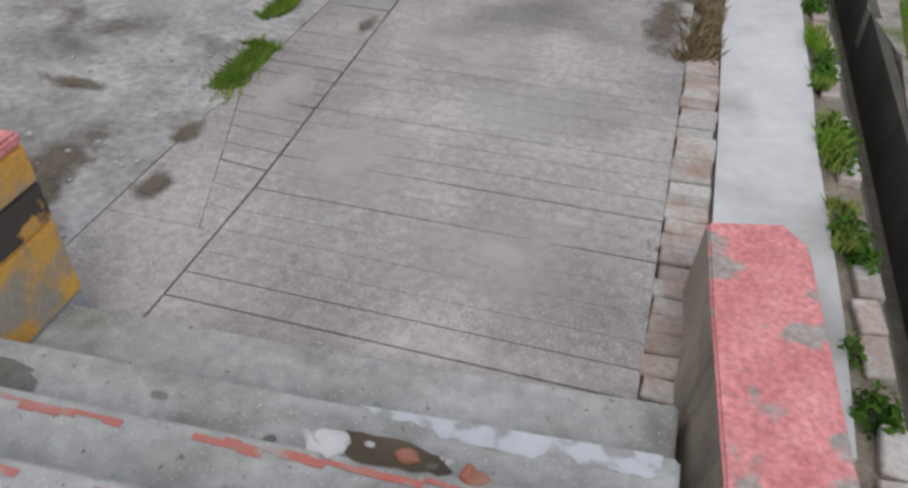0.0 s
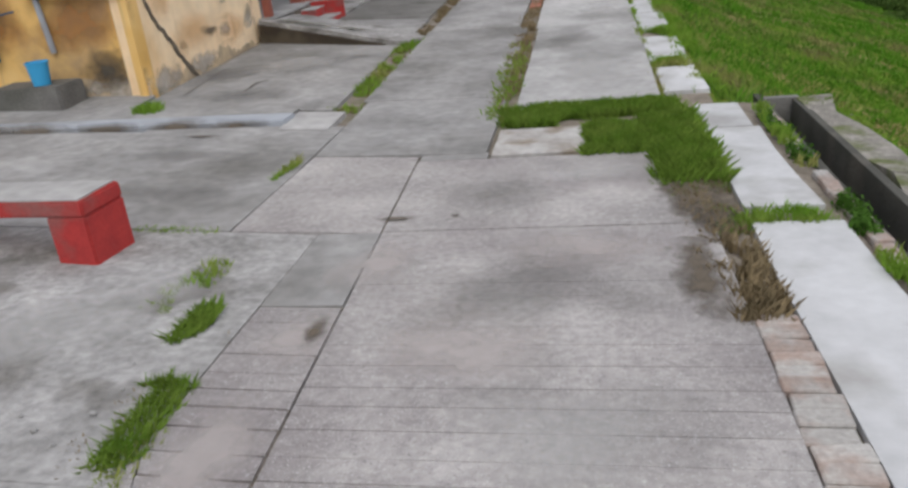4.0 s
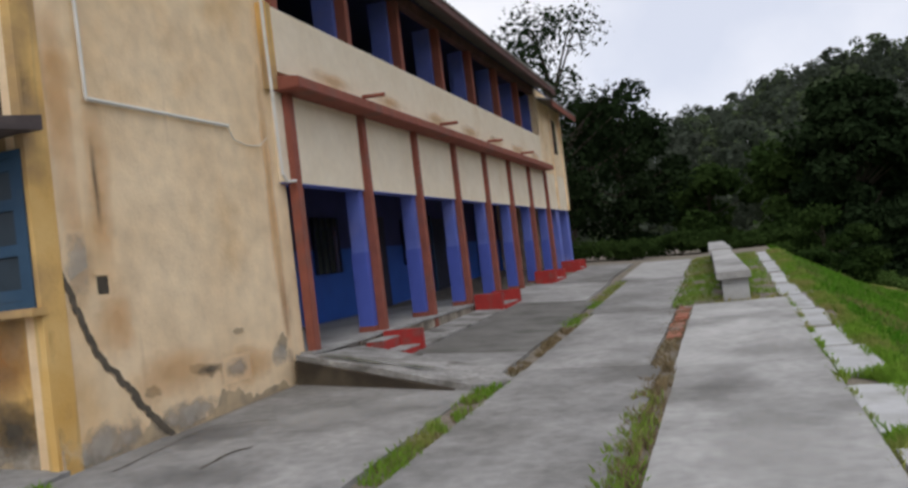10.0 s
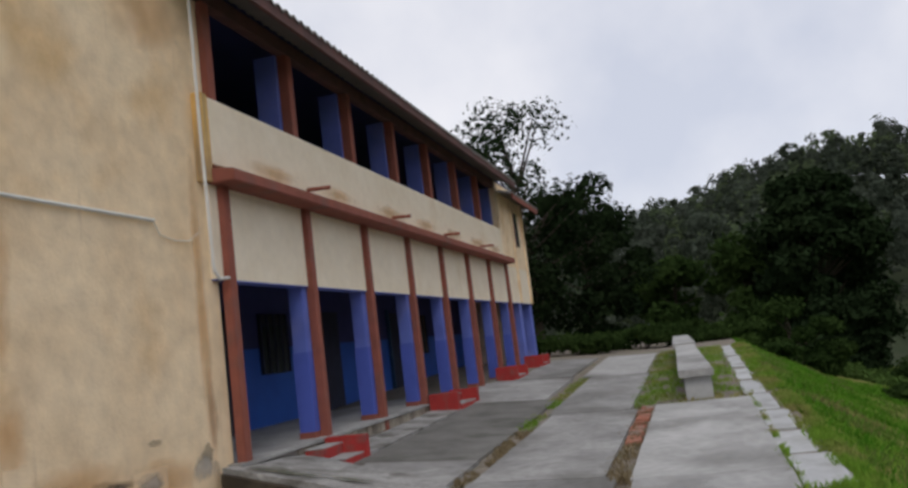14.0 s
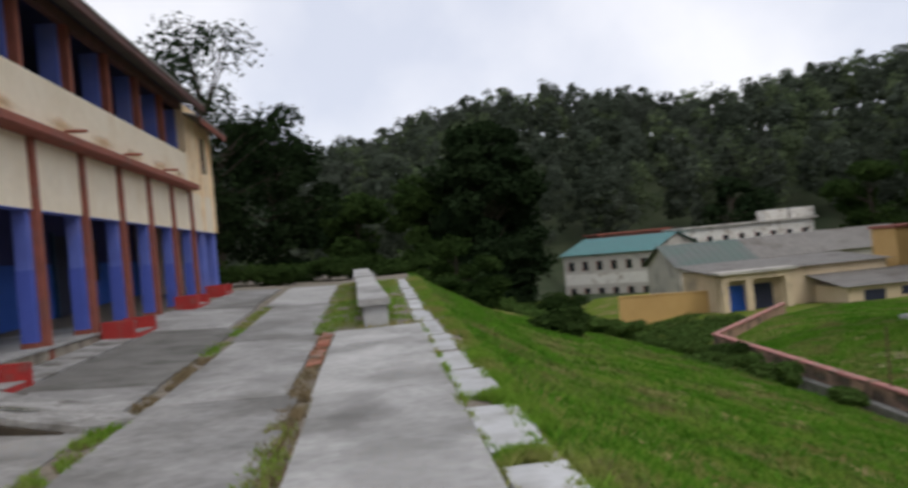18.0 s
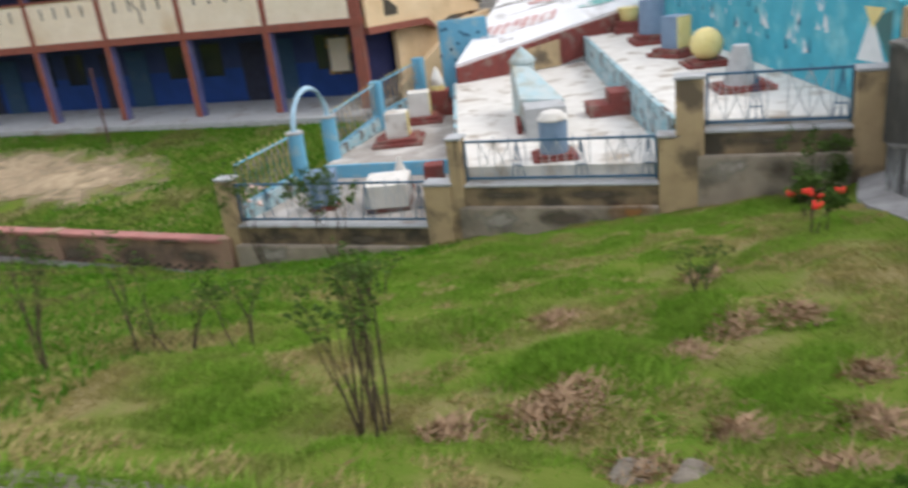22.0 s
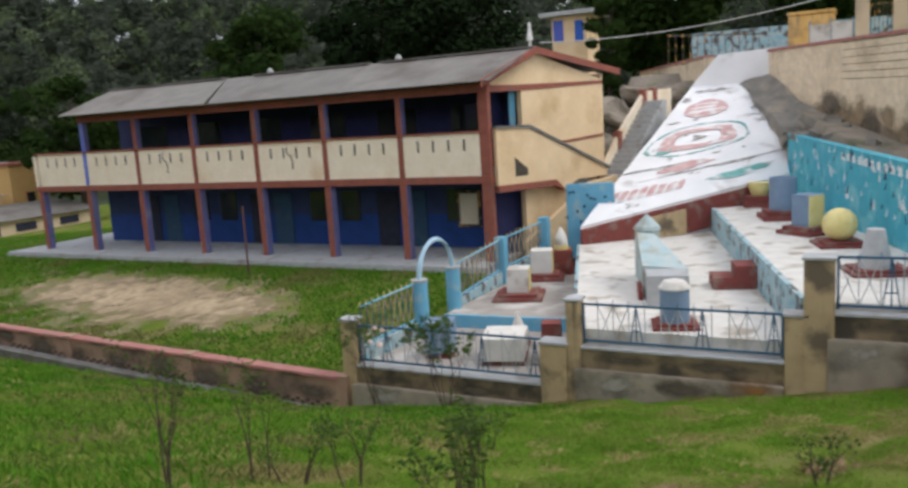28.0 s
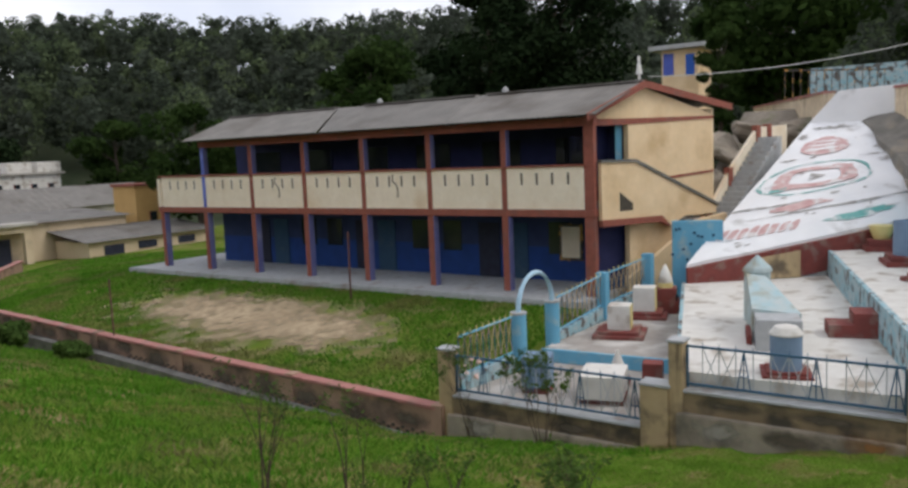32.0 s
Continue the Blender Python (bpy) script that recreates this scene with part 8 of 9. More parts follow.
# trees around the village and the lower block
plant((
    ("round_tree", (47, 107, -5), 12, 10, M_LEAFD, 22, 300, 0.28, 0.1, "dark tree behind the village"),
    ("round_tree", (57, 92, -4), 11, 9, M_LEAF, 22, 300, 0.28, 0.1, "green tree behind the village"),
    ("cypress", (42.6, 16.5, 1.2), 6.2, 2.6, M_LEAF, 26, 300, 0.11, 0.05, "pointed dark green conifer on the hill"),
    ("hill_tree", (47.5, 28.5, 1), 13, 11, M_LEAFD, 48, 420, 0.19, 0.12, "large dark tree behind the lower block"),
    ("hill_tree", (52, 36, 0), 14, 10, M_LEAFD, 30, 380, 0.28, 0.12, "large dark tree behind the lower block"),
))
# trees on the upper hillside
plant((
    ("hill_tree", (55, 50, -1), 12, 10, M_LEAF, 26, 320, 0.28, 0.12, "green tree behind the lower block"),
    ("hill_tree", (42, 58, -3), 9, 8, M_LEAF, 24, 300, 0.25, 0.1, "green tree behind the lower block"),
    ("hill_tree", (62, 18, 4), 12, 12, M_LEAF, 30, 360, 0.3, 0.08, "green tree on the upper hillside"),
    ("hill_tree", (64, 4, 4), 11, 13, M_LEAF, 30, 360, 0.3, 0.05, "green tree on the upper hillside"),
))


def bush(name, at, rx, ry, rz, n, size, material, label, seed, group="bushes"):
    t = thing(name, at, label, "bush", group)
    r = random.Random(seed)
    cs = [(at[0] + r.uniform(-rx, rx) * 0.7, at[1] + r.uniform(-ry, ry) * 0.7, at[2] + rz * r.uniform(0.2, 0.8)) for k in range(9)]
    rs = [(rx * r.uniform(0.3, 0.5), ry * r.uniform(0.3, 0.5), rz * r.uniform(0.25, 0.4)) for k in range(9)]
    leaf_object("foliage", leaves(cs, rs, n, size, seed, 0.4), material, t)
    for c in cs[:4]:
        part("stem", rod(bmesh.new(), (at[0] + 0.2 * (c[0] - at[0]), at[1] + 0.2 * (c[1] - at[1]), at[2]), c, rz * 0.035, rz * 0.015, 5), M_TWIG, t)


for k, (x, y, a, b, c, m) in enumerate(((-5.5, 35, 2.5, 1.6, 0.8, M_LEAF), (-2.5, 37, 2.0, 1.5, 0.9, M_LEAF), (0.5, 38, 1.8, 1.5, 0.7, M_LEAF), (-8.5, 36, 2.5, 2, 2.4, M_LEAF), (2.0, 36, 1.0, 1.6, 0.6, M_LEAF),
                                        (6.0, 33, 1.2, 1.6, 1.0, M_LEAF), (11.5, 33, 1.3, 1.2, 0.6, M_LEAFN), (13.2, 31.5, 0.8, 1.2, 0.9, M_LEAFN), (13.4, 28.5, 0.6, 0.9, 0.7, M_LEAFN), (8.5, 41, 1.8, 2.0, 0.6, M_LEAFN), (14.3, 36.5, 1.0, 1.4, 0.9, M_LEAFN), (14.6, 39.5, 1.1, 1.4, 1.1, M_LEAF), (15.2, 42.5, 1.2, 1.5, 1.0, M_LEAFN), (12.6, 40, 1.6, 1.6, 0.8, M_LEAFN), (11.0, 44, 1.6, 1.8, 0.8, M_LEAFN), (12.2, 47.5, 1.4, 1.6, 0.7, M_LEAFN), (9.5, 50, 2.0, 2.0, 1.4, M_LEAF), (12.0, 54, 1.2, 1.4, 0.9, M_LEAFN))):
    bush("bush", (x, y, land(x, y) - 0.1), a, b, c, 420, 0.09, m, "leafy green bush on the bank", 50 + k)


# low scrub on the waste ground between the bank and the village
sr = random.Random(77)
cs, rs = [], []
while len(cs) < 520:
    x, y = sr.uniform(1, 22), sr.uniform(43, 66)
    if (y < 51.5 and x > 15.6 + (y - 44)) or x > 22.5 or y > 64 - 0.35 * (x - 17.8):
        continue
    q = sr.uniform(0.4, 1.0)
    cs.append((x, y, sheet_z(x, y) + 0.1))
    rs.append((q, q, q * sr.uniform(0.25, 0.5)))
tagged(leaf_object("scrub", leaves(cs, rs, 110, 0.11, 78, 0.4), M_LEAFN), "low tangled green scrub below the bank", "scrub", kind="stuff")


# grass blades as stuff
M_STRAW = leafy(mat("straw_grass", (0.42, 0.35, 0.16), (0.33, 0.27, 0.12), 3, 0.9, 0.0, 20, rand=0.25, island=True, spec=0.02), 0.2)
M_TUFT = mat("bright_tuft_grass", (0.15, 0.29, 0.03), (0.22, 0.34, 0.055), 2, 0.9, 0.0, 20, rand=0.25, island=True, spec=0.02)
M_LUSH = mat("lush_grass", (0.1, 0.19, 0.022), (0.17, 0.25, 0.045), 4, 0.9, 0.0, 20, rand=0.3, island=True, spec=0.05)

leafy(M_LUSH, 0.3)
leafy(M_TUFT, 0.3)


def blades(name, n, pick, h0, h1, material, label, seed, width=0.012, lean=0.5):
    r = np.random.default_rng(seed)
    pts = []
    while len(pts) < n:
        q = pick(r)
        if q is not None:
            pts.append(q)
    p = np.array(pts)
    n = len(p)
    a = r.random(n) * 6.283
    h = h0 + (h1 - h0) * r.random(n)
    d = np.stack([np.cos(a), np.sin(a), 0 * a], 1)
    e = np.stack([np.cos(a + 1.57), np.sin(a + 1.57), 0 * a], 1)
    w = width * (0.6 + 0.8 * r.random(n))[:, None]
    bend = (lean * r.random(n) * h)[:, None]
    tip = p + d * bend + np.array([0, 0, 1]) * h[:, None]
    mid = p + d * bend * 0.3 + np.array([0, 0, 1]) * (h * 0.55)[:, None]
    q = np.stack([p - e * w, p + e * w, mid + e * w * 0.7, tip], 1).reshape(-1, 3)
    ob = leaf_object(name, q, material)
    return tagged(ob, label, "grass", kind="stuff")


def bank(r):
    x = 1.0 + 13.1 * r.random() ** 1.4
    y = -1 + 19 * r.random()
    if x < 1.93 + 0.1 * noise.noise((x * 4, y * 4, 8)) and y < 9.4:
        return None
    if y < 3.4 - (x - 9) * 0.0 and y < np.interp(x, [2.6, 4.6, 6.7, 8.8, 10.7, 13.6], [1.5, 2.0, 2.5, 2.95, 3.25, 3.5]):
        return None
    if noise.noise((x * 1.1, y * 1.1, 9)) < -0.25 and r.random() < 0.75:
        return None
    return (x, y, sheet_z(x, y) - 0.01)


def bank_far(r):
    x, y = 0.98 + 13 * r.random(), 9 + 31 * r.random()
    return (x, y, sheet_z(x, y) - 0.01) if x < wall_x(y) - 0.7 else None


def lawn(r):
    x, y = (14.6 + 8 * r.random(), 14.6 + 27 * r.random()) if r.random() < 0.6 else (15 + 17 * r.random(), 38 + 20 * r.random())
    bare = ((x - 18.4 - 0.12 * (y - 25.2)) / 2.3) ** 2 + ((y - 25.2) / 7.0) ** 2 - 0.5 * noise.noise((x * 0.5, y * 0.5, 2)) - 0.5 * noise.noise((x * 1.7, y * 1.7, 6))
    if bare < 0.6 + 0.5 * r.random() or (x > 22.1 and y < 38) or x < wall_x(y) + 0.1 or x < 16.9 + 1.01 * (y - 44) or (x > 30.5 and y > 55.5):
        return None
    return (x, y, (land(x, y) if y < 36 else sheet_z(x, y)) - 0.01)


blades("bank_grass", 420000, bank, 0.02, 0.07, M_BLADE, "bright green grass on the bank", 3, 0.0048, 1.3)
blades("bank_grass_far", 70000, bank_far, 0.06, 0.16, M_BLADEF, "bright green grass on the long bank", 4, 0.014, 1.0)
blades("lawn_grass", 62000, lawn, 0.05, 0.12, M_BLADEF, "short green lawn grass", 5, 0.022, 0.8)


def strip(x0, x1, y0, y1, up=0.0):
    def pick(r):
        x, y = x0 + (x1 - x0) * r.random(), y0 + (y1 - y0) * r.random()
        if noise.noise((x * 2.5, y * 1.6, 3)) < -0.18 and not (0.2 < x < 0.75 and 6.4 < y < 8.4):
            return None
        if min(x - x0, x1 - x, y - y0, y1 - y) < 0.08 + 0.2 * noise.noise((x * 5, y * 5, 1)) and r.random() < 0.85:
            return None
        return (x, y, flat(x, y) - 0.04 + up)
    return pick


def joint_grass(rows, seed):
    """Grass in joints: x0, x1, y0, y1, blades, height, material."""
    for k, (x0, x1, y0, y1, n, h, m) in enumerate(rows):
        n = int(n * (1.7 if m is M_LUSH else 1))
        blades("joint_grass", n, strip(x0, x1, y0, y1, 0.03 if x0 > 1.1 else 0.0), h * 0.4, h, m, "dry brown grass growing in the joints" if m is M_DRY else "green grass growing in the joints", seed + k, 0.0042 if m is M_LUSH else 0.006, 1.0 if m is M_LUSH else 0.8)


# joints of the path
joint_grass((
    (-3.02, -2.68, 9.25, 13.2, 1500, 0.09, M_BLADE), (-2.98, -2.72, 9.25, 13.2, 700, 0.06, M_DRY), (-2.98, -2.66, 13.6, 17.5, 1200, 0.06, M_DRY), (-3.1, -2.75, 17.5, 25, 1500, 0.07, M_BLADE),
    (-1.3, -0.98, 9.0, 14.0, 1700, 0.1, M_DRY), (-1.32, -1.0, 8.6, 12.5, 1100, 0.12, M_BLADE), (-1.4, -1.0, 14, 19.5, 1200, 0.07, M_DRY), (-1.5, 0.42, 19.3, 32, 9000, 0.1, M_BLADE),
), 20)
# joints of the bank edge
joint_grass((
    (-1.12, 0.62, 8.38, 9.16, 8500, 0.11, M_LUSH), (-0.29, 0.7, 7.36, 8.62, 11000, 0.14, M_LUSH), (0.2, 0.7, 6.5, 7.5, 2600, 0.15, M_LUSH), (0.3, 0.68, 5.0, 7.0, 1500, 0.09, M_DRY), (0.45, 0.68, 5.6, 6.5, 450, 0.07, M_LUSH), (0.25, 0.65, 6.2, 6.9, 700, 0.07, M_LUSH), (0.4, 0.68, 4.45, 5.2, 900, 0.12, M_DRY),
    (0.4, 0.52, 9.3, 20, 1800, 0.08, M_BLADE), (0.78, 1.12, 9.4, 20, 5000, 0.09, M_BLADE), (0.66, 1.12, 20, 32, 4500, 0.11, M_BLADE), (0.46, 0.95, 10.5, 10.9, 700, 0.13, M_BLADE), (0.44, 0.92, 12.4, 12.85, 700, 0.13, M_BLADE), (0.6, 1.2, 5.7, 6.05, 700, 0.1, M_BLADE),
), 40)
# joints of the yard
joint_grass((
    (-2.1, -1.98, 3.15, 3.6, 300, 0.08, M_BLADE), (-2.2, -2.02, 3.3, 4.1, 1100, 0.09, M_LUSH), (-2.36, -2.1, 3.9, 4.7, 1100, 0.1, M_LUSH), (-2.36, -2.0, 3.2, 4.6, 300, 0.06, M_DRY), (-2.7, -2.5, 4.6, 5.0, 200, 0.07, M_BLADE), (-2.6, -2.4, 4.9, 5.3, 260, 0.1, M_BLADE), (-3.5, -2.75, 5.74, 5.84, 350, 0.07, M_BLADE), (-2.8, -2.6, 6.9, 7.7, 500, 0.1, M_BLADE),
    (-2.0, -1.86, 2.2, 2.42, 260, 0.05, M_DRY), (-2.0, -1.88, 2.2, 2.4, 120, 0.05, M_BLADE), (-2.1, -1.98, 2.7, 2.95, 200, 0.06, M_BLADE), (-2.06, -1.98, 2.4, 3.3, 160, 0.04, M_DRY), (-2.65, -2.4, 2.15, 2.5, 200, 0.04, M_BLADE), (-3.6, -3.0, 6.6, 6.8, 220, 0.05, M_DRY), (1.2, 1.32, 2.7, 3.1, 160, 0.09, M_BLADE), (1.2, 1.34, 3.4, 4.0, 260, 0.1, M_BLADE), (1.2, 1.34, 4.3, 5.2, 280, 0.1, M_BLADE), (1.2, 1.34, 6.8, 8.6, 500, 0.1, M_BLADE), (0.42, 0.5, 1.8, 2.6, 130, 0.06, M_DRY), (-5.2, -4.9, 9.0, 9.4, 500, 0.16, M_BLADE),
), 60)
cs = [(1.28 + random.uniform(-0.05, 0.07), y0 + random.uniform(-0.18, 0.18), flat(1, y0) - 0.01) for y0 in (1.95, 2.85, 2.95, 3.6, 3.75, 4.5, 4.6, 5.6, 5.8, 6.0, 7.2, 7.9, 8.3) for q in range(5)]
w = leaf_object("drain_weeds", leaves(cs, [(0.07, 0.1, 0.07)] * len(cs), 60, 0.02, 77, 0.2), M_LEAFB)
tagged(w, "leafy green weeds along the drain", "weeds", kind="stuff")


# roses and dry clumps on the bank
def rose(at, h, spread, stems, label, seed, leafy=200, name="rose_bush", flowers=0, petals=M_FLOWER):
    r = random.Random(seed)
    t = thing(name, at, label, "shrub", "rose bushes")
    cs = []
    x, y, z = at

    def grow(bm, q, d, length, rad, depth):
        for s in range(3):
            d = (d + Vector((r.uniform(-1, 1), r.uniform(-1, 1), r.uniform(-0.3, 0.5))) * (0.1 + 0.24 * min(spread, 0.5))).normalized()
            e = q + d * length / 3
            rod(bm, q, e, rad, rad * 0.85, 5)
            rad *= 0.85
            q = e
            if depth < 2 and s > 0 and r.random() < 0.4:
                cs.append(q + Vector((r.uniform(-1, 1), r.uniform(-1, 1), 0.4)) * 0.06)
        if depth == 0:
            cs.append(q)
            return
        for k in range(2 if depth < 2 else r.choice((2, 3))):
            a = r.uniform(0, 6.283)
            w = r.uniform(0.15, 0.48) * (0.3 + 1.1 * spread)
            grow(bm, q, (d + Vector((math.cos(a), math.sin(a), 0)) * w).normalized(), length * r.uniform(0.45, 0.75), rad * 0.75, depth - 1)

    for k in range(max(3, stems // 2)):
        a = r.uniform(0, 6.283)
        q = Vector((x + math.cos(a) * 0.09, y + math.sin(a) * 0.09, z - 0.05))
        bm = bmesh.new()
        grow(bm, q, Vector((math.cos(a) * spread * 0.2, math.sin(a) * spread * 0.2, 1)).normalized(), h * r.uniform(0.42, 0.58), 0.013, 3)
        part("stem", bm, M_TWIG, t)
    if leafy:
        leaf_object("leaves", leaves(cs, [(0.09, 0.09, 0.07)] * len(cs), max(2, leafy // max(1, len(cs))), 0.02 if leafy < 320 else 0.03, seed, 0.2), M_LEAFN, t)
    for k in range(flowers):
        c = Vector((x + r.uniform(-0.25, 0.25), y + r.uniform(-0.25, 0.25), z + h * r.uniform(0.75, 1.05)))
        bm = bmesh.new()
        for q in range(14):
            bmesh.ops.create_icosphere(bm, subdivisions=1, radius=0.022, matrix=Matrix.Translation(c + Vector((r.uniform(-1, 1), r.uniform(-1, 1), r.uniform(-0.6, 0.6))) * 0.04))
        part("flower_head", bm, petals, t, "orange-red flower head" if petals is M_FLOWER else "pale pink flower head")


for k, (x, y, h, s, n, lf) in enumerate(((3.97, 6.36, 0.9, 0.02, 18, 200), (5.15, 10.1, 1.2, 0.06, 8, 200), (5.79, 9.5, 1.0, 0.05, 6, 120), (5.58, 8.94, 0.6, 0.5, 6, 60), (5.75, 8.45, 0.75, 0.5, 6, 60), (7.77, 8.1, 0.5, 0.6, 8, 160),
                                         (13.4, 11.6, 1.5, 1.1, 12, 1300), (13.3, 3.2, 1.0, 0.7, 8, 700), (10.4, 3.5, 0.55, 0.5, 8, 300), (6.66, 4.66, 0.35, 0.8, 6, 120))):
    rose((x, y, sheet_z(x, y)), h, s, n, "thin leggy rose bush with few leaves" if lf < 200 else "leafy rose bush by the fence", 90 + k, lf)
rose((8.9, 3.6, sheet_z(8.9, 3.6)), 0.5, 0.5, 7, "geranium with orange-red flower heads", 120, 350, "geranium", 5)
rose((13.9, 13.5, sheet_z(13.9, 13.5)), 1.75, 0.5, 8, "rose bush with pale pink flowers at the fence corner", 131, 500, "rose_bush", 6, M_PETAL)
bush("bush", (5.6, 3.1, sheet_z(5.6, 3.1) - 0.02), 0.5, 0.16, 0.12, 40, 0.026, M_LEAFN, "low leafy weeds by the kerb", 140)
bush("bush", (3.5, 3.15, sheet_z(3.5, 3.15)), 0.3, 0.25, 0.32, 60, 0.024, M_LEAFN, "low leafy weeds by the kerb", 141)
for k, (x, y, s) in enumerate(((4.27, 5.36, 0.3), (7.68, 4.66, 0.26), (5.82, 4.02, 0.2), (5.64, 4.44, 0.18), (5.34, 4.71, 0.16), (3.43, 4.78, 0.2), (3.36, 4.07, 0.16), (3.95, 5.9, 0.16), (3.92, 4.43, 0.14), (3.97, 3.84, 0.16), (6.35, 5.82, 0.22), (4.71, 3.75, 0.14))):
    def heap(r, x=x, y=y, s=s):
        a, q = r.random() * 6.283, s * r.random() ** 0.6
        px, py = x + math.cos(a) * q * 1.3, y + math.sin(a) * q
        return (px, py, sheet_z(px, py) + (0.16 if s > 0.28 else 0.06) * (1 - q / s) * r.random())
    blades("dry_clump", 900 if s > 0.28 else 380, heap, 0.02, 0.07, M_HAY, "heap of dry cut grass on the bank", 200 + k, 0.006, 2.4)


# longer, deeper green grass in patches, thin yellow grass and straw between
LUSH = ((5.22, 5.36, 0.55), (4.22, 4.27, 0.5), (4.6, 4.85, 0.45), (6.39, 6.39, 0.5), (5.98, 4.81, 0.5), (10.7, 8.2, 1.2), (12.6, 3.6, 1.0), (11.8, 5.2, 0.9), (9.2, 6.8, 0.9), (7.6, 9.6, 1.0), (5.0, 13.2, 1.0), (3.2, 9.6, 0.7), (9.6, 12.6, 1.3), (2.9, 3.9, 0.3), (8.2, 4.1, 0.5), (4.4, 7.6, 0.4))


def lush(x, y):
    near = max(1 - math.hypot((x - a) / 1.3, y - b) / r for a, b, r in LUSH)
    return near + 0.75 * noise.noise((x * 0.8, y * 0.8, 21)) + 0.8 * noise.noise((x * 2.9, y * 2.9, 22))


def lush_bank(r):
    x, y = 2.2 + 11.6 * r.random() ** 1.3, 2.9 + 13 * r.random()
    return (x, y, sheet_z(x, y) - 0.01) if lush(x, y) > 0.05 + 0.95 * r.random() and y > 2.95 else None


def thin_bank(r):
    x, y = 2.2 + 10 * r.random() ** 1.3, 2.9 + 11 * r.random()
    return (x, y, sheet_z(x, y) + 0.004) if noise.noise((x * 0.9, y * 0.9, 31)) + 0.6 * noise.noise((x * 3.1, y * 3.1, 32)) > 0.12 and lush(x, y) < 0.3 else None


blades("lush_grass", 80000, lush_bank, 0.035, 0.095, M_TUFT, "patches of longer deep green grass", 400, 0.0045, 1.2)
blades("straw_grass", 60000, thin_bank, 0.015, 0.05, M_STRAW, "thin straw-coloured grass between the green", 401, 0.004, 2.6)
stones = thing("bank_stone", (3.42, 4.72, sheet_z(3.42, 4.72)), "two flat grey stones half sunk in the grass", "stone")
for x, y, r in ((3.44, 4.86, 0.13), (3.37, 4.6, 0.11)):
    bm = bmesh.new()
    q = bmesh.ops.create_icosphere(bm, subdivisions=3, radius=r, matrix=Matrix.Translation((x, y, sheet_z(x, y) + 0.005)) @ Matrix.Diagonal((1.2, 0.9, 0.35, 1)))
    for v in q["verts"]:
        v.co += Vector(noise.noise_vector(v.co * 9)) * 0.025
    part("stone", bm, M_SOIL, stones)
# broad-leaved weeds and low shrubs beside the kerb
for k, (x, y, rx, ry, rz, n, sz, m) in enumerate(((4.93, 3.15, 0.35, 0.2, 0.13, 60, 0.018, M_LEAFN), (3.95, 2.95, 0.2, 0.2, 0.26, 60, 0.02, M_LEAFN), 
                                                  (2.75, 3.45, 0.2, 0.16, 0.16, 12, 0.07, M_LEAFB), (3.0, 3.85, 0.14, 0.12, 0.12, 6, 0.06, M_LEAFB), (4.57, 4.94, 0.12, 0.12, 0.08, 12, 0.022, M_TUFT), (4.0, 4.8, 0.16, 0.14, 0.07, 14, 0.022, M_TUFT), (13.2, 3.1, 0.5, 0.5, 0.7, 160, 0.035, M_LEAFN))):
    bush("weed", (x, y, sheet_z(x, y) - 0.03), rx, ry, rz, n, sz, m, "broad-leaved green weed in the grass" if m in (M_LEAFB, M_TUFT) else "low dark leafy shrub beside the kerb", 150 + k, "bank weeds")


# soil stains, pebbles and a dead leaf on the yard
def soil_patch(x, y, rx, ry, material, label, k):
    dz = (flat(x, y + 0.3) - flat(x, y - 0.3)) / 0.6
    dx = (flat(x + 0.3, y) - flat(x - 0.3, y)) / 0.6
    stain("soil_patch", pavement, (x, y, flat(x, y) + 0.009 + 0.0005 * k), (rx * 1.6, 0, rx * 1.6 * dx), (0, ry * 1.6, ry * 1.6 * dz), material, label)


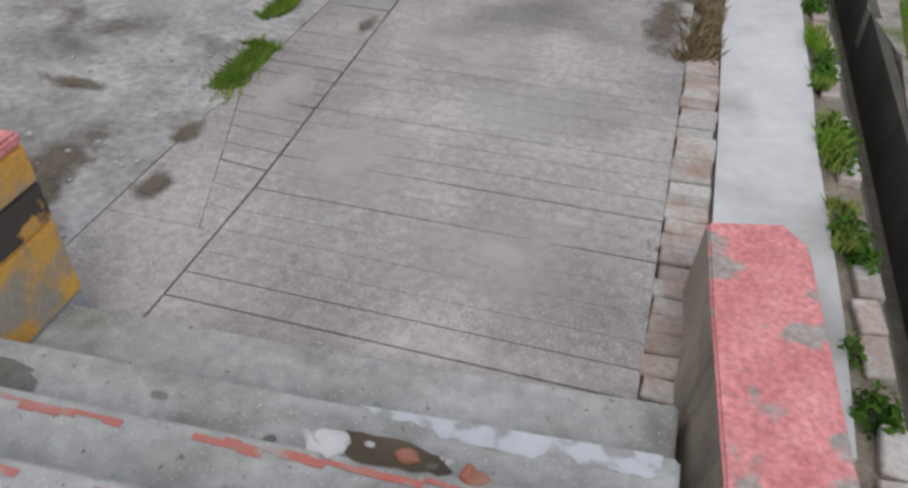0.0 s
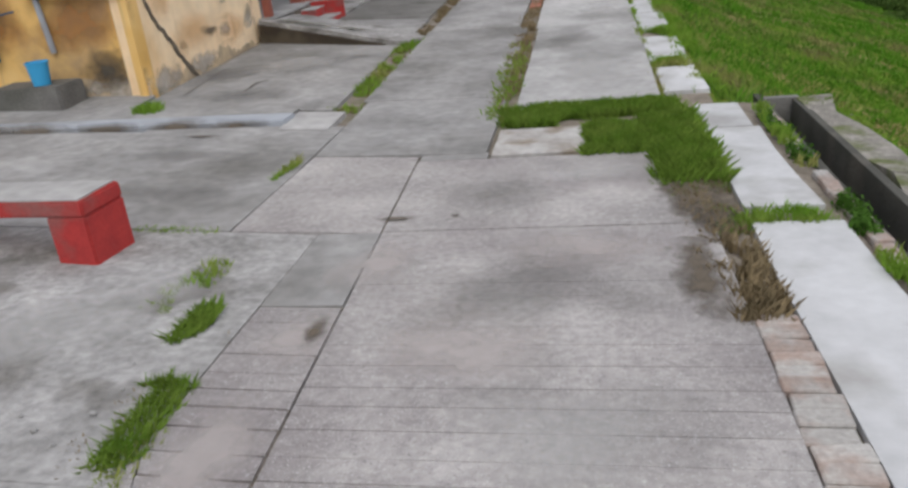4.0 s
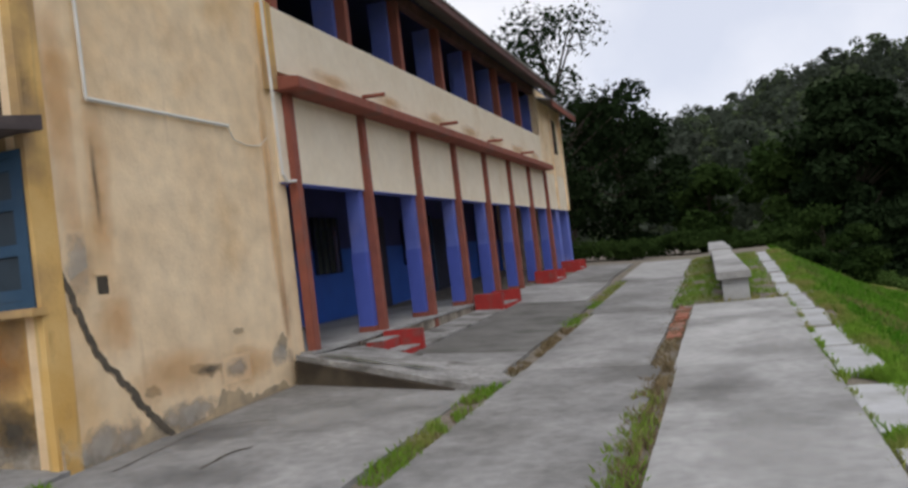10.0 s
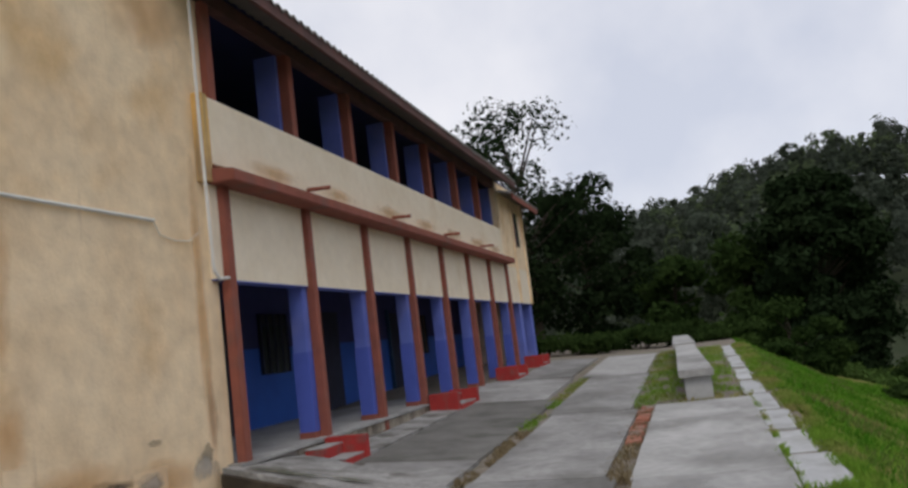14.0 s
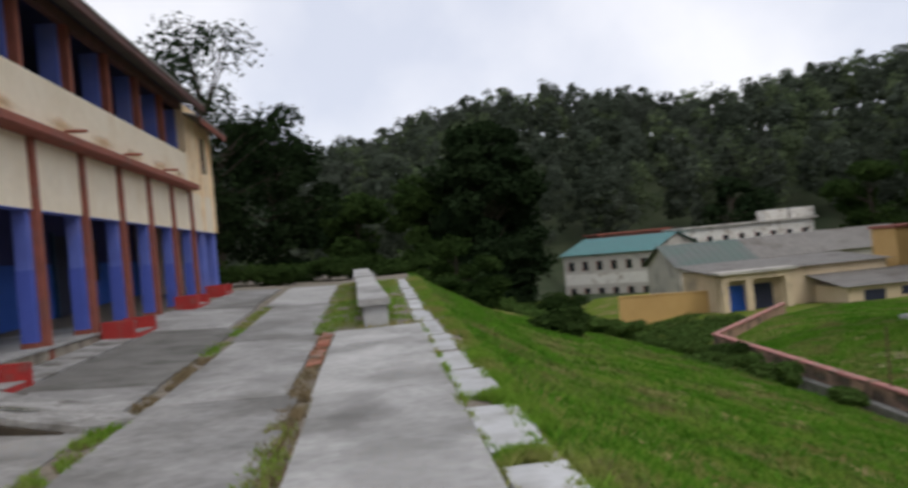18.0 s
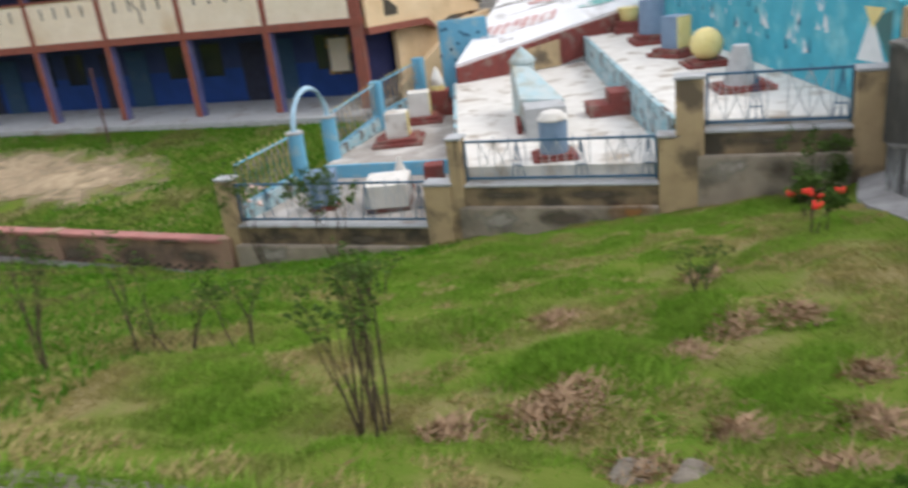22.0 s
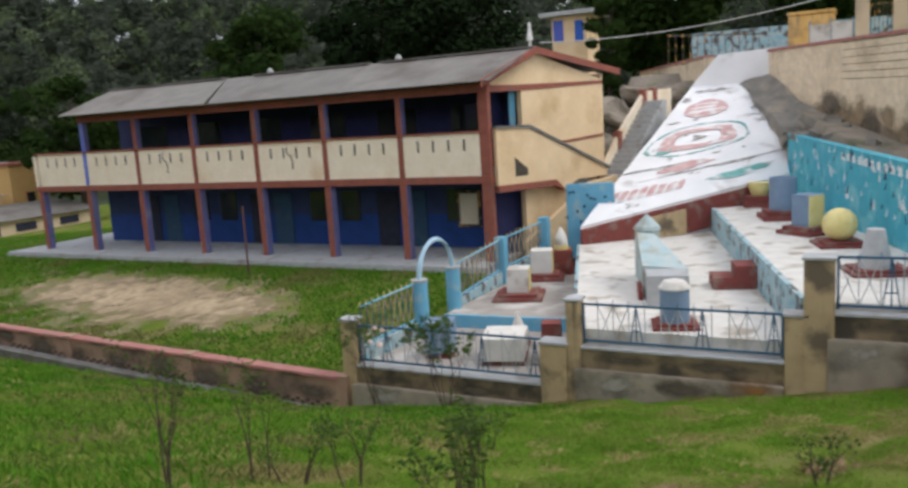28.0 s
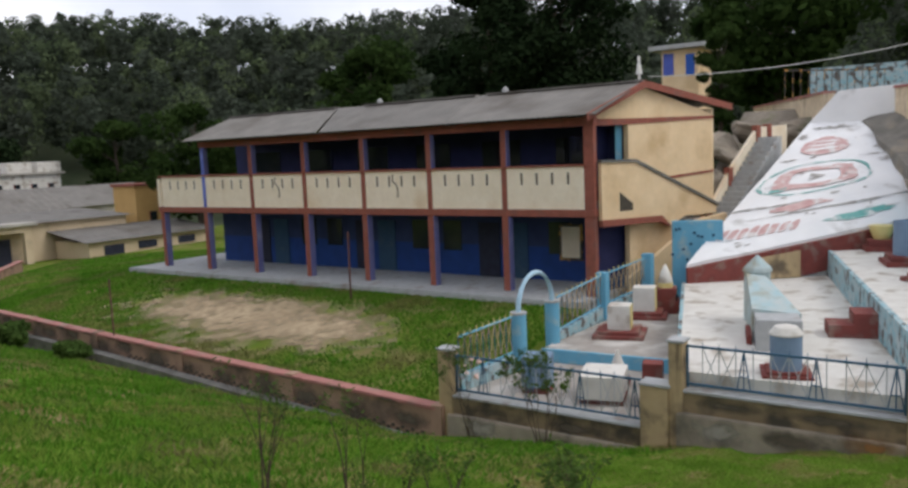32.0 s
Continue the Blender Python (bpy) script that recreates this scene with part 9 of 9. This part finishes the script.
for k, (x, y, rx, ry) in enumerate(((-2.48, 2.3, 0.13, 0.26), (-2.36, 2.05, 0.08, 0.14), (-1.93, 2.32, 0.07, 0.12), (-2.02, 2.82, 0.06, 0.1), (0.5, 5.9, 0.12, 0.3), (-2.9, 3.05, 0.16, 0.05), (-1.55, 6.0, 0.1, 0.03), (-1.15, 6.02, 0.03, 0.02), (0.42, 6.3, 0.18, 0.5), (-4.0, 8.2, 0.12, 0.03), (0.3, 5.0, 0.1, 0.4), (-1.62, 4.4, 0.04, 0.12))):
    soil_patch(x, y, rx, ry, ST_SOIL, "dark soil stain on the paving", k)
peb = bmesh.new()
for k in range(90):
    x, y = random.gauss(-2.4, 0.35), random.gauss(2.5, 0.6)
    if x > -2.08 or y < 1.5:
        continue
    bmesh.ops.create_icosphere(peb, subdivisions=1, radius=random.uniform(0.005, 0.022), matrix=Matrix.Translation((x, y, flat(x, y) + 0.006)) @ Matrix.Diagonal((1, 0.8, 0.6, 1)))
tagged(part("pebbles", peb, M_LIGHT), "small loose stones and grit on the yard", "stones", kind="stuff")


def ground_crack(pts, w):
    """A thin dark crack in the paving along plan points."""
    bm = bmesh.new()
    rows = []
    for (xa, ya), (xb, yb) in zip(pts, pts[1:]):
        for q in range(8):
            u = q / 8
            x, y = xa + (xb - xa) * u, ya + (yb - ya) * u
            o = 0.03 * noise.noise((x * 6, y * 6, 1)) + 0.012 * noise.noise((x * 23, y * 23, 1))
            d = Vector((yb - ya, xa - xb)).normalized()
            hw = w * (0.5 + 0.9 * abs(noise.noise((x * 9, y * 9, 5))))
            rows.append([bm.verts.new((x + d.x * (o + e * hw), y + d.y * (o + e * hw), flat(x, y) + 0.006)) for e in (-1, 1)])
    for p, q in zip(rows, rows[1:]):
        bm.faces.new((p[0], q[0], q[1], p[1]))
    bmesh.ops.recalc_face_normals(bm, faces=bm.faces[:])
    part("slab_crack", bm, M_CRACK, pavement, "dark crack in the paving")


for pts, w in (([(-5.05, 10.78), (-5.03, 11.23), (-4.76, 11.41), (-4.46, 11.51)], 0.025), ([(-5.03, 10.75), (-5.01, 10.27), (-4.98, 9.85)], 0.012), ([(-4.23, 10.64), (-4.32, 10.45), (-4.28, 9.98)], 0.02), ([(-1.85, 13.8), (-1.37, 13.73)], 0.015), ([(-1.95, 13.87), (-1.43, 13.82)], 0.012)):
    ground_crack(pts, w)
